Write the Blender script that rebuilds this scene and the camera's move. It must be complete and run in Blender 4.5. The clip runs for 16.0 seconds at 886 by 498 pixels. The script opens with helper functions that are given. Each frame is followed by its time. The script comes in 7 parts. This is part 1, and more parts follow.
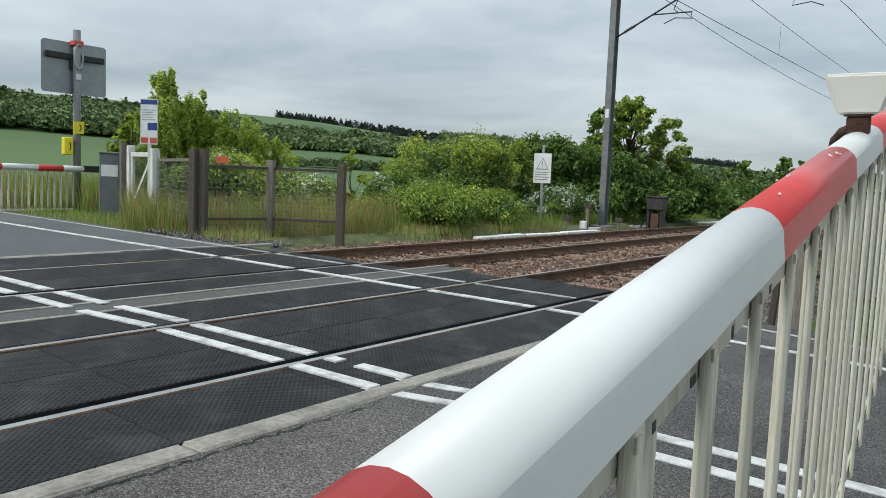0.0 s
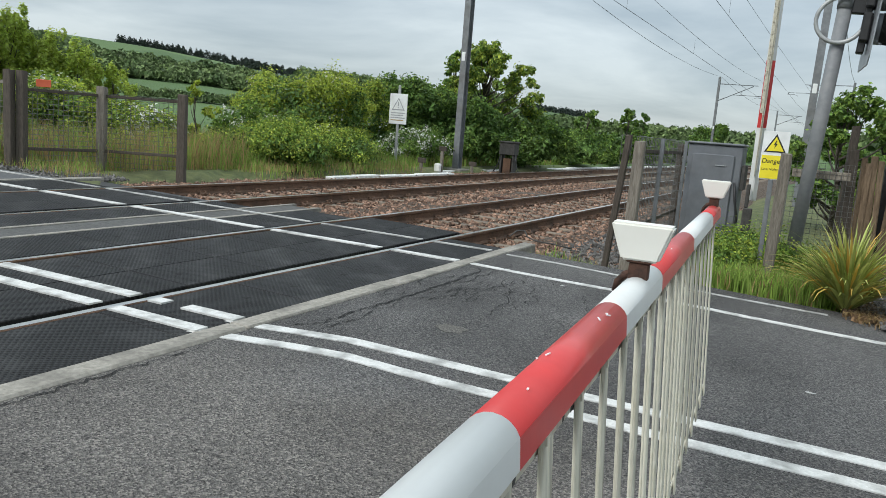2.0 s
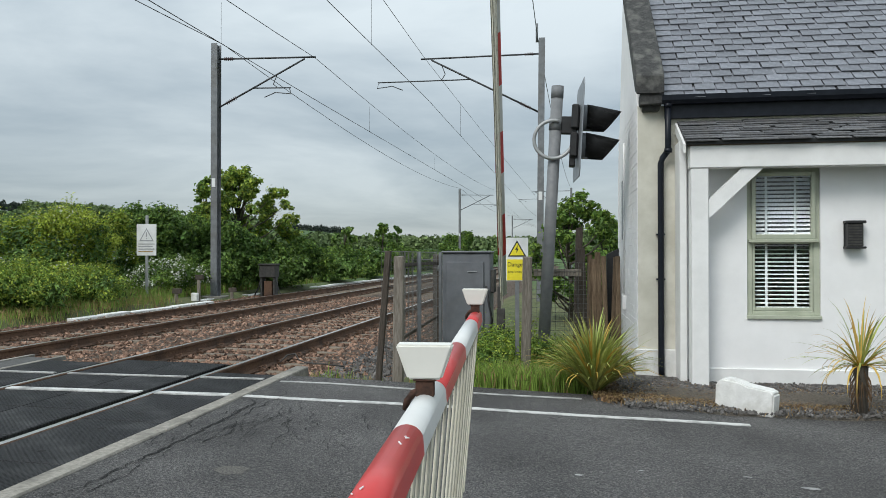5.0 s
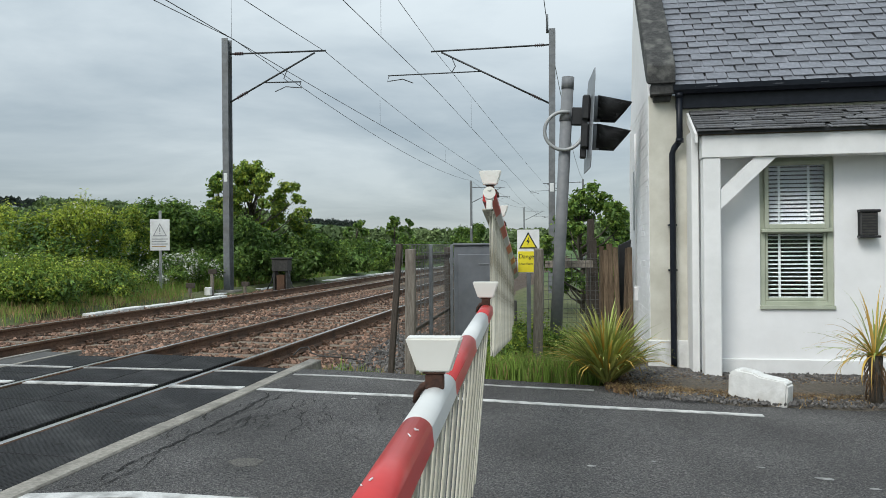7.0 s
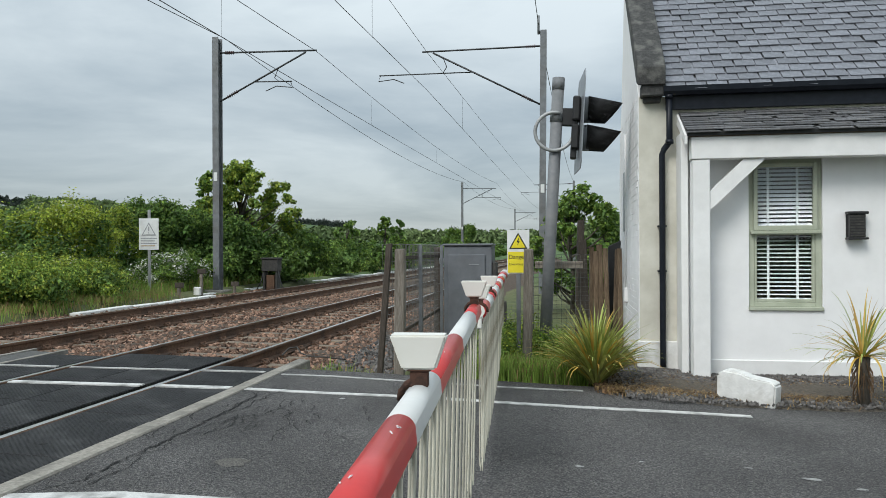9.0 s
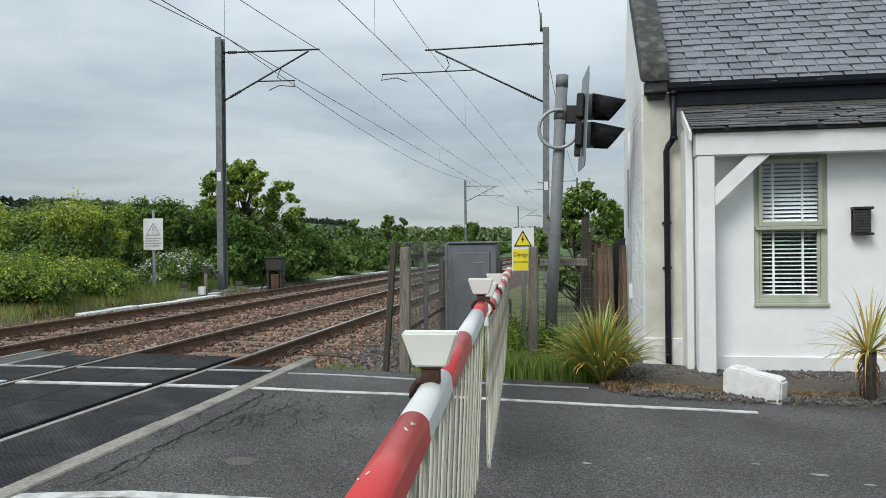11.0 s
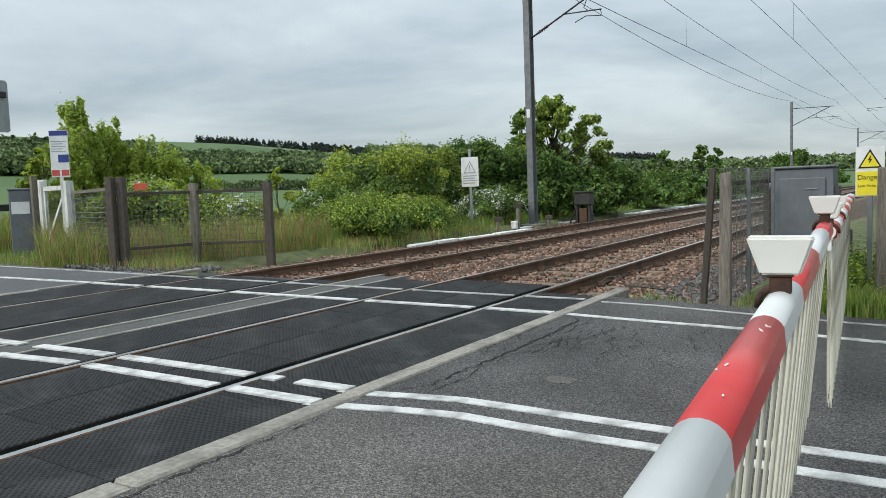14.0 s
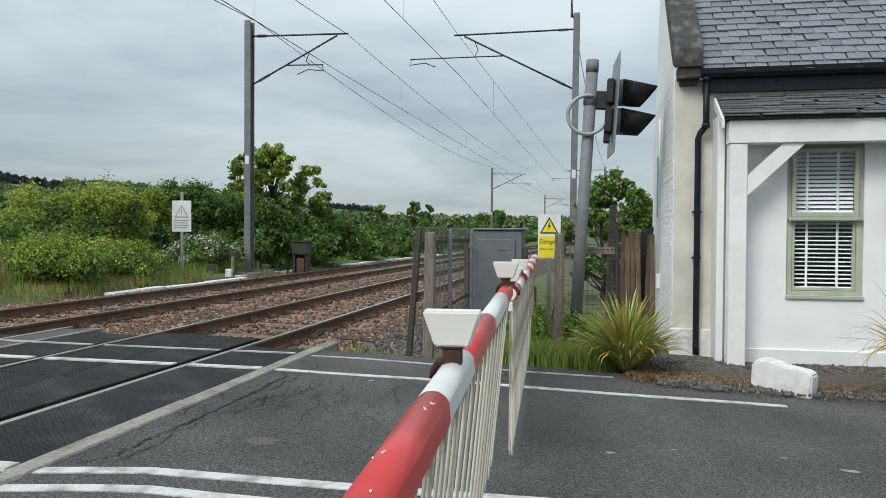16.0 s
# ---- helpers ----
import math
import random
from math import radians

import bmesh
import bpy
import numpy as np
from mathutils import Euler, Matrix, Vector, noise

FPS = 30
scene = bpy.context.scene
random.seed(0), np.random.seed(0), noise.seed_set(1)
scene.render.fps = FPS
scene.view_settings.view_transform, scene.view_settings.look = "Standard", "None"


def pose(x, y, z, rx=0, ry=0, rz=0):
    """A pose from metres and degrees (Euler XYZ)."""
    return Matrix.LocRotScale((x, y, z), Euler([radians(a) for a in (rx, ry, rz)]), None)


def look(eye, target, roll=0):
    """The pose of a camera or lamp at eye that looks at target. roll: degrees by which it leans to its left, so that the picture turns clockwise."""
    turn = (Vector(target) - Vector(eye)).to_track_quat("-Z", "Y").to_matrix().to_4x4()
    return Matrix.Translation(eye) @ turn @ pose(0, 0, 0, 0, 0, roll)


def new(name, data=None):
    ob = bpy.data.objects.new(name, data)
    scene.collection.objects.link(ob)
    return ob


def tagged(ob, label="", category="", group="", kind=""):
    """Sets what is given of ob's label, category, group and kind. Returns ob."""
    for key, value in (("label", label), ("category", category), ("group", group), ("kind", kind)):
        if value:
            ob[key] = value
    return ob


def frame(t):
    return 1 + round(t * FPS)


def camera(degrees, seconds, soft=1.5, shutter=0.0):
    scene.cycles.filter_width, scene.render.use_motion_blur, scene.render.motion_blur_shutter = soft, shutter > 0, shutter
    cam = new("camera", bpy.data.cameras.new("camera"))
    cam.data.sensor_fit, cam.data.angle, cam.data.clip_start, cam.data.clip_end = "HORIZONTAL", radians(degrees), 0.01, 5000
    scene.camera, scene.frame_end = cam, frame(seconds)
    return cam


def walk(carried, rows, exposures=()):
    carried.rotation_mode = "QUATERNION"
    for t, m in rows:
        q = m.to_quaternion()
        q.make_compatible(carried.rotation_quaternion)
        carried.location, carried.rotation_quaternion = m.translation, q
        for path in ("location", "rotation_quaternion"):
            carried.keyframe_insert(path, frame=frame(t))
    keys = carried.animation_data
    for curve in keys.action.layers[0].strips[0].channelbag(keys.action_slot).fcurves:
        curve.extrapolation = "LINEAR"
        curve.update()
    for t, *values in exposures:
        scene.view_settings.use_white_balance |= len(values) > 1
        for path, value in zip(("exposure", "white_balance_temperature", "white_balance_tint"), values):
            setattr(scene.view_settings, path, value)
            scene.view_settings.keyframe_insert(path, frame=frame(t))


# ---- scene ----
cam = camera(61.47, 16.0, soft=0.7)
PATH = [
    (0.0, pose(3.819, -3.586, 1.280, 84.774, -2.295, 37.798)),
    (0.5, pose(3.793, -3.581, 1.252, 83.930, -4.066, 37.777)),
    (1.0, pose(3.800, -3.547, 1.240, 82.821, -5.268, 36.397)),
    (1.5, pose(3.820, -3.492, 1.243, 81.843, -4.916, 32.988)),
    (2.0, pose(3.866, -3.418, 1.254, 80.945, -4.491, 27.113)),
    (2.5, pose(3.815, -3.391, 1.260, 80.948, -2.785, 17.861)),
    (3.0, pose(3.776, -3.411, 1.274, 85.884, -1.540, 11.935)),
    (3.5, pose(3.794, -3.457, 1.292, 89.842, -0.581, 9.237)),
    (6.0, pose(3.854, -3.516, 1.302, 90.645, 0.365, 9.005)),
    (6.5, pose(3.855, -3.523, 1.299, 90.258, 0.508, 9.530)),
    (7.0, pose(3.853, -3.514, 1.301, 90.007, 0.498, 9.655)),
    (7.5, pose(3.848, -3.513, 1.294, 89.880, 0.348, 9.620)),
    (8.0, pose(3.852, -3.510, 1.293, 89.924, 0.227, 9.417)),
    (8.5, pose(3.857, -3.509, 1.292, 89.980, 0.265, 9.241)),
    (9.0, pose(3.863, -3.493, 1.290, 90.078, 0.253, 8.959)),
    (11.5, pose(3.845, -3.507, 1.291, 89.791, 0.945, 9.508)),
    (12.0, pose(3.861, -3.509, 1.289, 89.476, 1.145, 10.586)),
    (12.5, pose(3.859, -3.506, 1.286, 88.822, 1.307, 12.718)),
    (13.0, pose(3.847, -3.505, 1.277, 87.595, 1.549, 18.026)),
    (13.5, pose(3.803, -3.519, 1.232, 85.818, 2.882, 30.240)),
    (14.0, pose(3.783, -3.516, 1.219, 85.588, 2.128, 32.402)),
    (14.5, pose(3.780, -3.468, 1.231, 87.306, 0.778, 27.552)),
    (15.0, pose(3.812, -3.459, 1.249, 88.462, 0.009, 21.103)),
    (15.5, pose(3.827, -3.458, 1.262, 88.954, -0.180, 15.012)),
    (16.0, pose(3.841, -3.446, 1.267, 88.968, -0.353, 11.185)),
]
walk(cam, PATH, exposures=[(0.0, 0.04), (1.0, 0.12), (2.2, 0.16), (3.0, 0.06), (3.5, -0.02), (6.0, -0.06), (12.5, -0.04), (13.2, -0.02), (14.0, 0.1), (15.0, 0.0), (16.0, -0.04)])

# ---- overcast daylight ----
CLOUD_LOW, CLOUD_TOP, SUN_POWER = 0.46, 0.93, 2.15
world = bpy.data.worlds.new("world")
scene.world = world
world.use_nodes = True
wn, wl = world.node_tree.nodes, world.node_tree.links
wn.clear()


def wnode(kind, **inputs):
    n = wn.new(kind)
    for k, v in inputs.items():
        n.inputs[k].default_value = v
    return n


def wmath(op, a, b=None, c=None):
    n = wn.new("ShaderNodeMath")
    n.operation = op
    for i, v in enumerate((a, b, c)):
        if v is None:
            continue
        if isinstance(v, (int, float)):
            n.inputs[i].default_value = v
        else:
            wl.new(v, n.inputs[i])
    return n.outputs[0]


SUN_ELEV, SUN_AZ = 46.0, 208.0
coord = wn.new("ShaderNodeTexCoord")
sep = wn.new("ShaderNodeSeparateXYZ")
wl.new(coord.outputs["Generated"], sep.inputs[0])
up = wmath("MAXIMUM", sep.outputs[2], 0.0)
lift = wmath("ADD", up, 0.16)
flat = wn.new("ShaderNodeCombineXYZ")
wl.new(wmath("DIVIDE", sep.outputs[0], lift), flat.inputs[0])
wl.new(wmath("DIVIDE", sep.outputs[1], lift), flat.inputs[1])
wl.new(wmath("MULTIPLY", up, 3.0), flat.inputs[2])
big = wnode("ShaderNodeTexNoise", Scale=0.75, Detail=7.0, Roughness=0.55, Distortion=0.3)
wl.new(flat.outputs[0], big.inputs["Vector"])
ramp = wn.new("ShaderNodeValToRGB")
ramp.color_ramp.elements[0].position, ramp.color_ramp.elements[0].color = 0.36, (0.56, 0.67, 0.74, 1)
ramp.color_ramp.elements[1].position, ramp.color_ramp.elements[1].color = 0.66, (0.98, 1.09, 1.13, 1)
wl.new(big.outputs["Fac"], ramp.inputs[0])
# an overcast sky is about three times brighter overhead than at the horizon
rise = wmath("MULTIPLY_ADD", up, CLOUD_TOP, CLOUD_LOW)
cloud = wn.new("ShaderNodeVectorMath")
cloud.operation = "SCALE"
wl.new(ramp.outputs[0], cloud.inputs[0])
wl.new(rise, cloud.inputs["Scale"])
sky = wn.new("ShaderNodeTexSky")
sky.sky_type, sky.sun_disc = "NISHITA", False
sky.sun_elevation, sky.sun_rotation = radians(SUN_ELEV), radians(SUN_AZ)
bg_sky = wnode("ShaderNodeBackground", Strength=0.02)
wl.new(sky.outputs[0], bg_sky.inputs[0])
bg_cloud = wnode("ShaderNodeBackground", Strength=1.0)
wl.new(cloud.outputs[0], bg_cloud.inputs[0])
both = wn.new("ShaderNodeAddShader")
wl.new(bg_sky.outputs[0], both.inputs[0])
wl.new(bg_cloud.outputs[0], both.inputs[1])
wout = wn.new("ShaderNodeOutputWorld")
wl.new(both.outputs[0], wout.inputs[0])

sun = new("sun", bpy.data.lights.new("sun", "SUN"))
sun.data.energy, sun.data.angle, sun.data.color = SUN_POWER, radians(25), (1.0, 0.98, 0.94)
sun.matrix_world = look((0, 0, 30), (0 - 30 * math.cos(radians(SUN_ELEV)) * math.sin(radians(SUN_AZ)), -30 * math.cos(radians(SUN_ELEV)) * math.cos(radians(SUN_AZ)), 30 - 30 * math.sin(radians(SUN_ELEV))))


# ---- materials ----
def surface(name, c1, c2, scale=20.0, rough=0.8, bump=0.2, fine=None, metal=0.0, dirt=None, dirt_scale=2.0,
            dirt_amount=0.4, dist=0.01, stretch=(1, 1, 1), per_object=0.0, per_island=0.0, cells=0.0, spec=0.5,
            translucent=0.0, sharp=0.15):
    """A procedural material: two colours mixed by grain, a second broad stain, and relief."""
    m = bpy.data.materials.new(name)
    m.use_nodes = True
    nt = m.node_tree
    n, l = nt.nodes, nt.links
    b = n["Principled BSDF"]
    tc = n.new("ShaderNodeTexCoord")
    mp = n.new("ShaderNodeMapping")
    mp.inputs["Scale"].default_value = stretch
    l.new(tc.outputs["Object"], mp.inputs[0])
    grain = n.new("ShaderNodeTexNoise")
    grain.inputs["Scale"].default_value, grain.inputs["Detail"].default_value = scale, 5.0
    grain.inputs["Roughness"].default_value = 0.65
    l.new(mp.outputs[0], grain.inputs["Vector"])
    ramp = n.new("ShaderNodeValToRGB")
    ramp.color_ramp.elements[0].position, ramp.color_ramp.elements[1].position = 0.5 - sharp, 0.5 + sharp
    ramp.color_ramp.elements[0].color, ramp.color_ramp.elements[1].color = (*c1, 1), (*c2, 1)
    l.new(grain.outputs["Fac"], ramp.inputs[0])
    col = ramp.outputs[0]
    if dirt:
        st = n.new("ShaderNodeTexNoise")
        st.inputs["Scale"].default_value, st.inputs["Detail"].default_value = dirt_scale, 6.0
        l.new(mp.outputs[0], st.inputs["Vector"])
        sr = n.new("ShaderNodeValToRGB")
        sr.color_ramp.elements[0].position, sr.color_ramp.elements[1].position = 0.47, 0.68
        sr.color_ramp.elements[0].color, sr.color_ramp.elements[1].color = (0, 0, 0, 1), (dirt_amount,) * 3 + (1,)
        l.new(st.outputs["Fac"], sr.inputs[0])
        mx = n.new("ShaderNodeMix")
        mx.data_type = "RGBA"
        l.new(sr.outputs[0], mx.inputs[0])
        l.new(col, mx.inputs[6])
        mx.inputs[7].default_value = (*dirt, 1)
        col = mx.outputs[2]
    if per_object or per_island:
        if per_object:
            src = n.new("ShaderNodeObjectInfo").outputs["Random"]
        else:
            src = n.new("ShaderNodeNewGeometry").outputs["Random Per Island"]
        vary = n.new("ShaderNodeMapRange")
        amount = per_object or per_island
        vary.inputs["To Min"].default_value, vary.inputs["To Max"].default_value = 1 - amount, 1 + amount
        l.new(src, vary.inputs["Value"])
        hs = n.new("ShaderNodeHueSaturation")
        l.new(vary.outputs[0], hs.inputs["Value"])
        l.new(col, hs.inputs["Color"])
        col = hs.outputs[0]
    l.new(col, b.inputs["Base Color"])
    b.inputs["Roughness"].default_value, b.inputs["Metallic"].default_value = rough, metal
    b.inputs["Specular IOR Level"].default_value = spec
    if bump:
        height = grain.outputs["Fac"]
        if fine:
            f2 = n.new("ShaderNodeTexNoise")
            f2.inputs["Scale"].default_value, f2.inputs["Detail"].default_value = fine, 4.0
            l.new(mp.outputs[0], f2.inputs["Vector"])
            add = n.new("ShaderNodeMath")
            l.new(grain.outputs["Fac"], add.inputs[0])
            l.new(f2.outputs["Fac"], add.inputs[1])
            height = add.outputs[0]
        if cells:
            vo = n.new("ShaderNodeTexVoronoi")
            vo.inputs["Scale"].default_value = cells
            l.new(mp.outputs[0], vo.inputs["Vector"])
            add = n.new("ShaderNodeMath")
            l.new(height, add.inputs[0])
            l.new(vo.outputs["Distance"], add.inputs[1])
            height = add.outputs[0]
        bp = n.new("ShaderNodeBump")
        bp.inputs["Strength"].default_value, bp.inputs["Distance"].default_value = bump, dist
        l.new(height, bp.inputs["Height"])
        l.new(bp.outputs[0], b.inputs["Normal"])
    if translucent:
        tr = n.new("ShaderNodeBsdfTranslucent")
        l.new(col, tr.inputs[0])
        mix = n.new("ShaderNodeMixShader")
        mix.inputs[0].default_value = translucent
        l.new(b.outputs[0], mix.inputs[1])
        l.new(tr.outputs[0], mix.inputs[2])
        l.new(mix.outputs[0], n["Material Output"].inputs[0])
    return m


M = dict(
    asphalt_far=surface("asphalt_far", (0.05, 0.052, 0.055), (0.1, 0.102, 0.106), 40, 0.9, 0.4, 120, dirt=(0.13, 0.13, 0.125), dirt_scale=0.6, dirt_amount=0.5, dist=0.008),
    crack=surface("crack", (0.006, 0.006, 0.006), (0.015, 0.015, 0.014), 30, 0.95, 0.1),
    patch=surface("worn_patch", (0.03, 0.029, 0.026), (0.16, 0.15, 0.135), 80, 0.95, 0.4, 180, dist=0.006),
    concrete=surface("concrete", (0.2, 0.185, 0.16), (0.33, 0.31, 0.27), 30, 0.9, 0.35, 120, dirt=(0.09, 0.085, 0.075), dirt_scale=3, dirt_amount=0.6, dist=0.006),
    strip=surface("grey_strip", (0.055, 0.055, 0.053), (0.1, 0.098, 0.094), 25, 0.9, 0.3, 90, dirt=(0.06, 0.06, 0.058), dirt_scale=2, dirt_amount=0.6),
    line=surface("road_line_paint", (0.5, 0.5, 0.485), (0.64, 0.64, 0.62), 60, 0.7, 0.3, 200, dirt=(0.2, 0.2, 0.19), dirt_scale=7, dirt_amount=0.75, dist=0.004),
    line_worn=surface("worn_line_paint", (0.3, 0.3, 0.29), (0.52, 0.52, 0.5), 50, 0.8, 0.3, 200, dirt=(0.14, 0.14, 0.138), dirt_scale=4, dirt_amount=0.8, dist=0.004),
    rail_head=surface("rail_head", (0.5, 0.5, 0.5), (0.66, 0.65, 0.63), 8, 0.28, 0.05, metal=1.0),
    rail_web=surface("rail_rust", (0.085, 0.045, 0.026), (0.175, 0.098, 0.06), 40, 0.85, 0.3, 140, dirt=(0.03, 0.02, 0.015), dirt_scale=3, dirt_amount=0.6),
    sleeper=surface("sleeper_concrete", (0.13, 0.1, 0.072), (0.22, 0.175, 0.13), 25, 0.9, 0.3, 90, dirt=(0.07, 0.05, 0.038), dirt_scale=4, dirt_amount=0.7, per_object=0.15),
    ballast=surface("ballast_bed", (0.035, 0.023, 0.016), (0.17, 0.12, 0.085), 28, 0.95, 1.0, 60, cells=24, dist=0.04, dirt=(0.11, 0.09, 0.07), dirt_scale=1.2, dirt_amount=0.5),
    stone=surface("ballast_stone", (0.12, 0.068, 0.046), (0.3, 0.19, 0.135), 12, 0.95, 0.2, per_island=0.75),
    stone_grey=surface("grey_stone", (0.075, 0.072, 0.07), (0.16, 0.15, 0.14), 12, 0.95, 0.2, per_island=0.45),
    gravel=surface("gravel", (0.06, 0.05, 0.04), (0.19, 0.165, 0.135), 38, 0.95, 0.9, 110, cells=45, dist=0.02, dirt=(0.1, 0.085, 0.06), dirt_scale=1.5, dirt_amount=0.5),
    white_paint=surface("white_paint", (0.77, 0.77, 0.76), (0.84, 0.84, 0.83), 5, 0.55, 0.08, 40, dirt=(0.62, 0.62, 0.6), dirt_scale=1.5, dirt_amount=0.2, dist=0.003),
    white_render=surface("white_render", (0.83, 0.83, 0.83), (0.88, 0.88, 0.88), 3, 0.85, 0.12, 60, dirt=(0.68, 0.68, 0.66), dirt_scale=0.9, dirt_amount=0.25, dist=0.004),
    cream_render=surface("cream_render", (0.56, 0.54, 0.46), (0.68, 0.66, 0.58), 3, 0.85, 0.15, 50, dirt=(0.45, 0.43, 0.36), dirt_scale=1.2, dirt_amount=0.4, dist=0.004),
    white_stone=surface("white_painted_stone", (0.66, 0.66, 0.64), (0.8, 0.8, 0.78), 8, 0.8, 0.4, 30, dirt=(0.4, 0.38, 0.33), dirt_scale=6, dirt_amount=0.45, dist=0.01),
    sage=surface("sage_paint", (0.39, 0.42, 0.325), (0.46, 0.49, 0.39), 6, 0.45, 0.05, 60, dirt=(0.3, 0.33, 0.25), dirt_scale=4, dirt_amount=0.4),
    slate=surface("slate", (0.122, 0.13, 0.15), (0.2, 0.208, 0.236), 14, 0.42, 0.35, 50, dirt=(0.17, 0.165, 0.17), dirt_scale=5, dirt_amount=0.35, dist=0.006, per_object=0.2),
    slate_old=surface("old_porch_slate", (0.06, 0.062, 0.068), (0.15, 0.15, 0.156), 22, 0.7, 0.5, 70, dirt=(0.13, 0.12, 0.11), dirt_scale=6, dirt_amount=0.4, dist=0.008, per_object=0.4),
    dark_stone=surface("dark_coping_stone", (0.03, 0.03, 0.03), (0.06, 0.06, 0.058), 20, 0.9, 0.5, 70, dirt=(0.2, 0.2, 0.18), dirt_scale=7, dirt_amount=0.5, dist=0.012),
    black_iron=surface("black_gloss_paint", (0.005, 0.007, 0.012), (0.011, 0.014, 0.021), 10, 0.4, 0.05, 60, spec=0.25),
    black_plastic=surface("black_plastic", (0.012, 0.012, 0.013), (0.022, 0.022, 0.023), 15, 0.5, 0.08, 90),
    grey_steel=surface("grey_painted_steel", (0.12, 0.13, 0.145), (0.155, 0.165, 0.18), 5, 0.5, 0.05, 70, dirt=(0.1, 0.1, 0.1), dirt_scale=3, dirt_amount=0.4),
    galv=surface("galvanised_steel", (0.15, 0.16, 0.172), (0.22, 0.23, 0.24), 6, 0.6, 0.1, 60, metal=0.3, dirt=(0.11, 0.1, 0.085), dirt_scale=1.2, dirt_amount=0.6),
    galv_light=surface("galvanised_light", (0.3, 0.31, 0.31), (0.4, 0.41, 0.41), 6, 0.55, 0.1, 60, metal=0.3),
    grey_pole=surface("grey_pole_paint", (0.14, 0.15, 0.16), (0.2, 0.205, 0.212), 8, 0.6, 0.15, 60, dirt=(0.24, 0.24, 0.23), dirt_scale=2.5, dirt_amount=0.5),
    wire=surface("dark_wire", (0.03, 0.032, 0.035), (0.05, 0.052, 0.055), 20, 0.6, 0.0),
    insulator=surface("brown_insulator", (0.06, 0.03, 0.03), (0.1, 0.05, 0.05), 20, 0.3, 0.0),
    wood=surface("weathered_wood", (0.14, 0.12, 0.097), (0.27, 0.24, 0.2), 14, 0.9, 0.5, 60, stretch=(6, 6, 0.6), dirt=(0.07, 0.06, 0.05), dirt_scale=3, dirt_amount=0.5, dist=0.01, per_object=0.2),
    wood_dark=surface("dark_weathered_wood", (0.05, 0.04, 0.032), (0.1, 0.082, 0.066), 14, 0.9, 0.5, 60, stretch=(6, 6, 0.6), dist=0.01, per_object=0.2),
    fence_board=surface("brown_fence_board", (0.09, 0.06, 0.036), (0.24, 0.17, 0.11), 10, 0.85, 0.4, 50, stretch=(5, 5, 0.5), dist=0.008, per_object=0.3),
    white_wood=surface("white_painted_wood", (0.6, 0.6, 0.57), (0.72, 0.72, 0.69), 12, 0.8, 0.3, 50, stretch=(4, 4, 0.6), dirt=(0.3, 0.29, 0.25), dirt_scale=4, dirt_amount=0.6),
    mesh_wire=surface("galvanised_mesh", (0.12, 0.12, 0.115), (0.2, 0.2, 0.19), 20, 0.6, 0.0, metal=0.4),
    boom_white=surface("boom_white_film", (0.58, 0.59, 0.58), (0.66, 0.67, 0.66), 3, 0.42, 0.03, 80, dirt=(0.6, 0.6, 0.57), dirt_scale=3, dirt_amount=0.3, dist=0.002),
    boom_red=surface("boom_red_film", (0.48, 0.028, 0.028), (0.58, 0.045, 0.042), 4, 0.34, 0.03, 80, dirt=(0.42, 0.06, 0.06), dirt_scale=5, dirt_amount=0.4, dist=0.002),
    picket=surface("picket_paint", (0.5, 0.47, 0.36), (0.74, 0.72, 0.64), 9, 0.6, 0.15, 60, stretch=(3, 3, 0.5), dirt=(0.13, 0.11, 0.06), dirt_scale=9, dirt_amount=0.85, per_object=0.25),
    lamp_lens=surface("barrier_lamp_plastic", (0.75, 0.74, 0.68), (0.82, 0.81, 0.76), 4, 0.3, 0.02, 30, dirt=(0.6, 0.56, 0.44), dirt_scale=4, dirt_amount=0.3),
    rust=surface("rusty_bracket", (0.03, 0.015, 0.01), (0.09, 0.04, 0.024), 30, 0.85, 0.4, 90),
    yellow=surface("yellow_sign", (0.72, 0.6, 0.02), (0.8, 0.68, 0.03), 5, 0.45, 0.0),
    sign_white=surface("sign_white", (0.66, 0.67, 0.67), (0.76, 0.77, 0.77), 4, 0.5, 0.03, 40, dirt=(0.5, 0.5, 0.46), dirt_scale=3, dirt_amount=0.4),
    sign_black=surface("sign_black", (0.01, 0.01, 0.01), (0.016, 0.016, 0.016), 5, 0.5, 0.0),
    sign_grey=surface("sign_grey_print", (0.28, 0.29, 0.3), (0.35, 0.36, 0.37), 5, 0.5, 0.0),
    sign_blue=surface("sign_blue", (0.02, 0.04, 0.2), (0.03, 0.06, 0.27), 5, 0.5, 0.0),
    sign_red=surface("sign_red", (0.45, 0.05, 0.04), (0.55, 0.09, 0.07), 5, 0.5, 0.0),
    orange=surface("orange_tag", (0.7, 0.12, 0.05), (0.8, 0.17, 0.08), 5, 0.6, 0.0),
    board_back=surface("aluminium_sign_back", (0.26, 0.28, 0.3), (0.32, 0.34, 0.36), 4, 0.45, 0.02, 40, metal=0.5),
    cast_iron=surface("dark_cast_box", (0.035, 0.034, 0.032), (0.07, 0.066, 0.06), 18, 0.8, 0.25, 60),
    blade=surface("grass_blade", (0.14, 0.235, 0.034), (0.29, 0.41, 0.085), 1.2, 0.7, 0.0, per_island=0.4, translucent=0.35),
    straw=surface("dry_grass", (0.29, 0.195, 0.085), (0.42, 0.3, 0.14), 1.2, 0.8, 0.0, per_island=0.35, translucent=0.25),
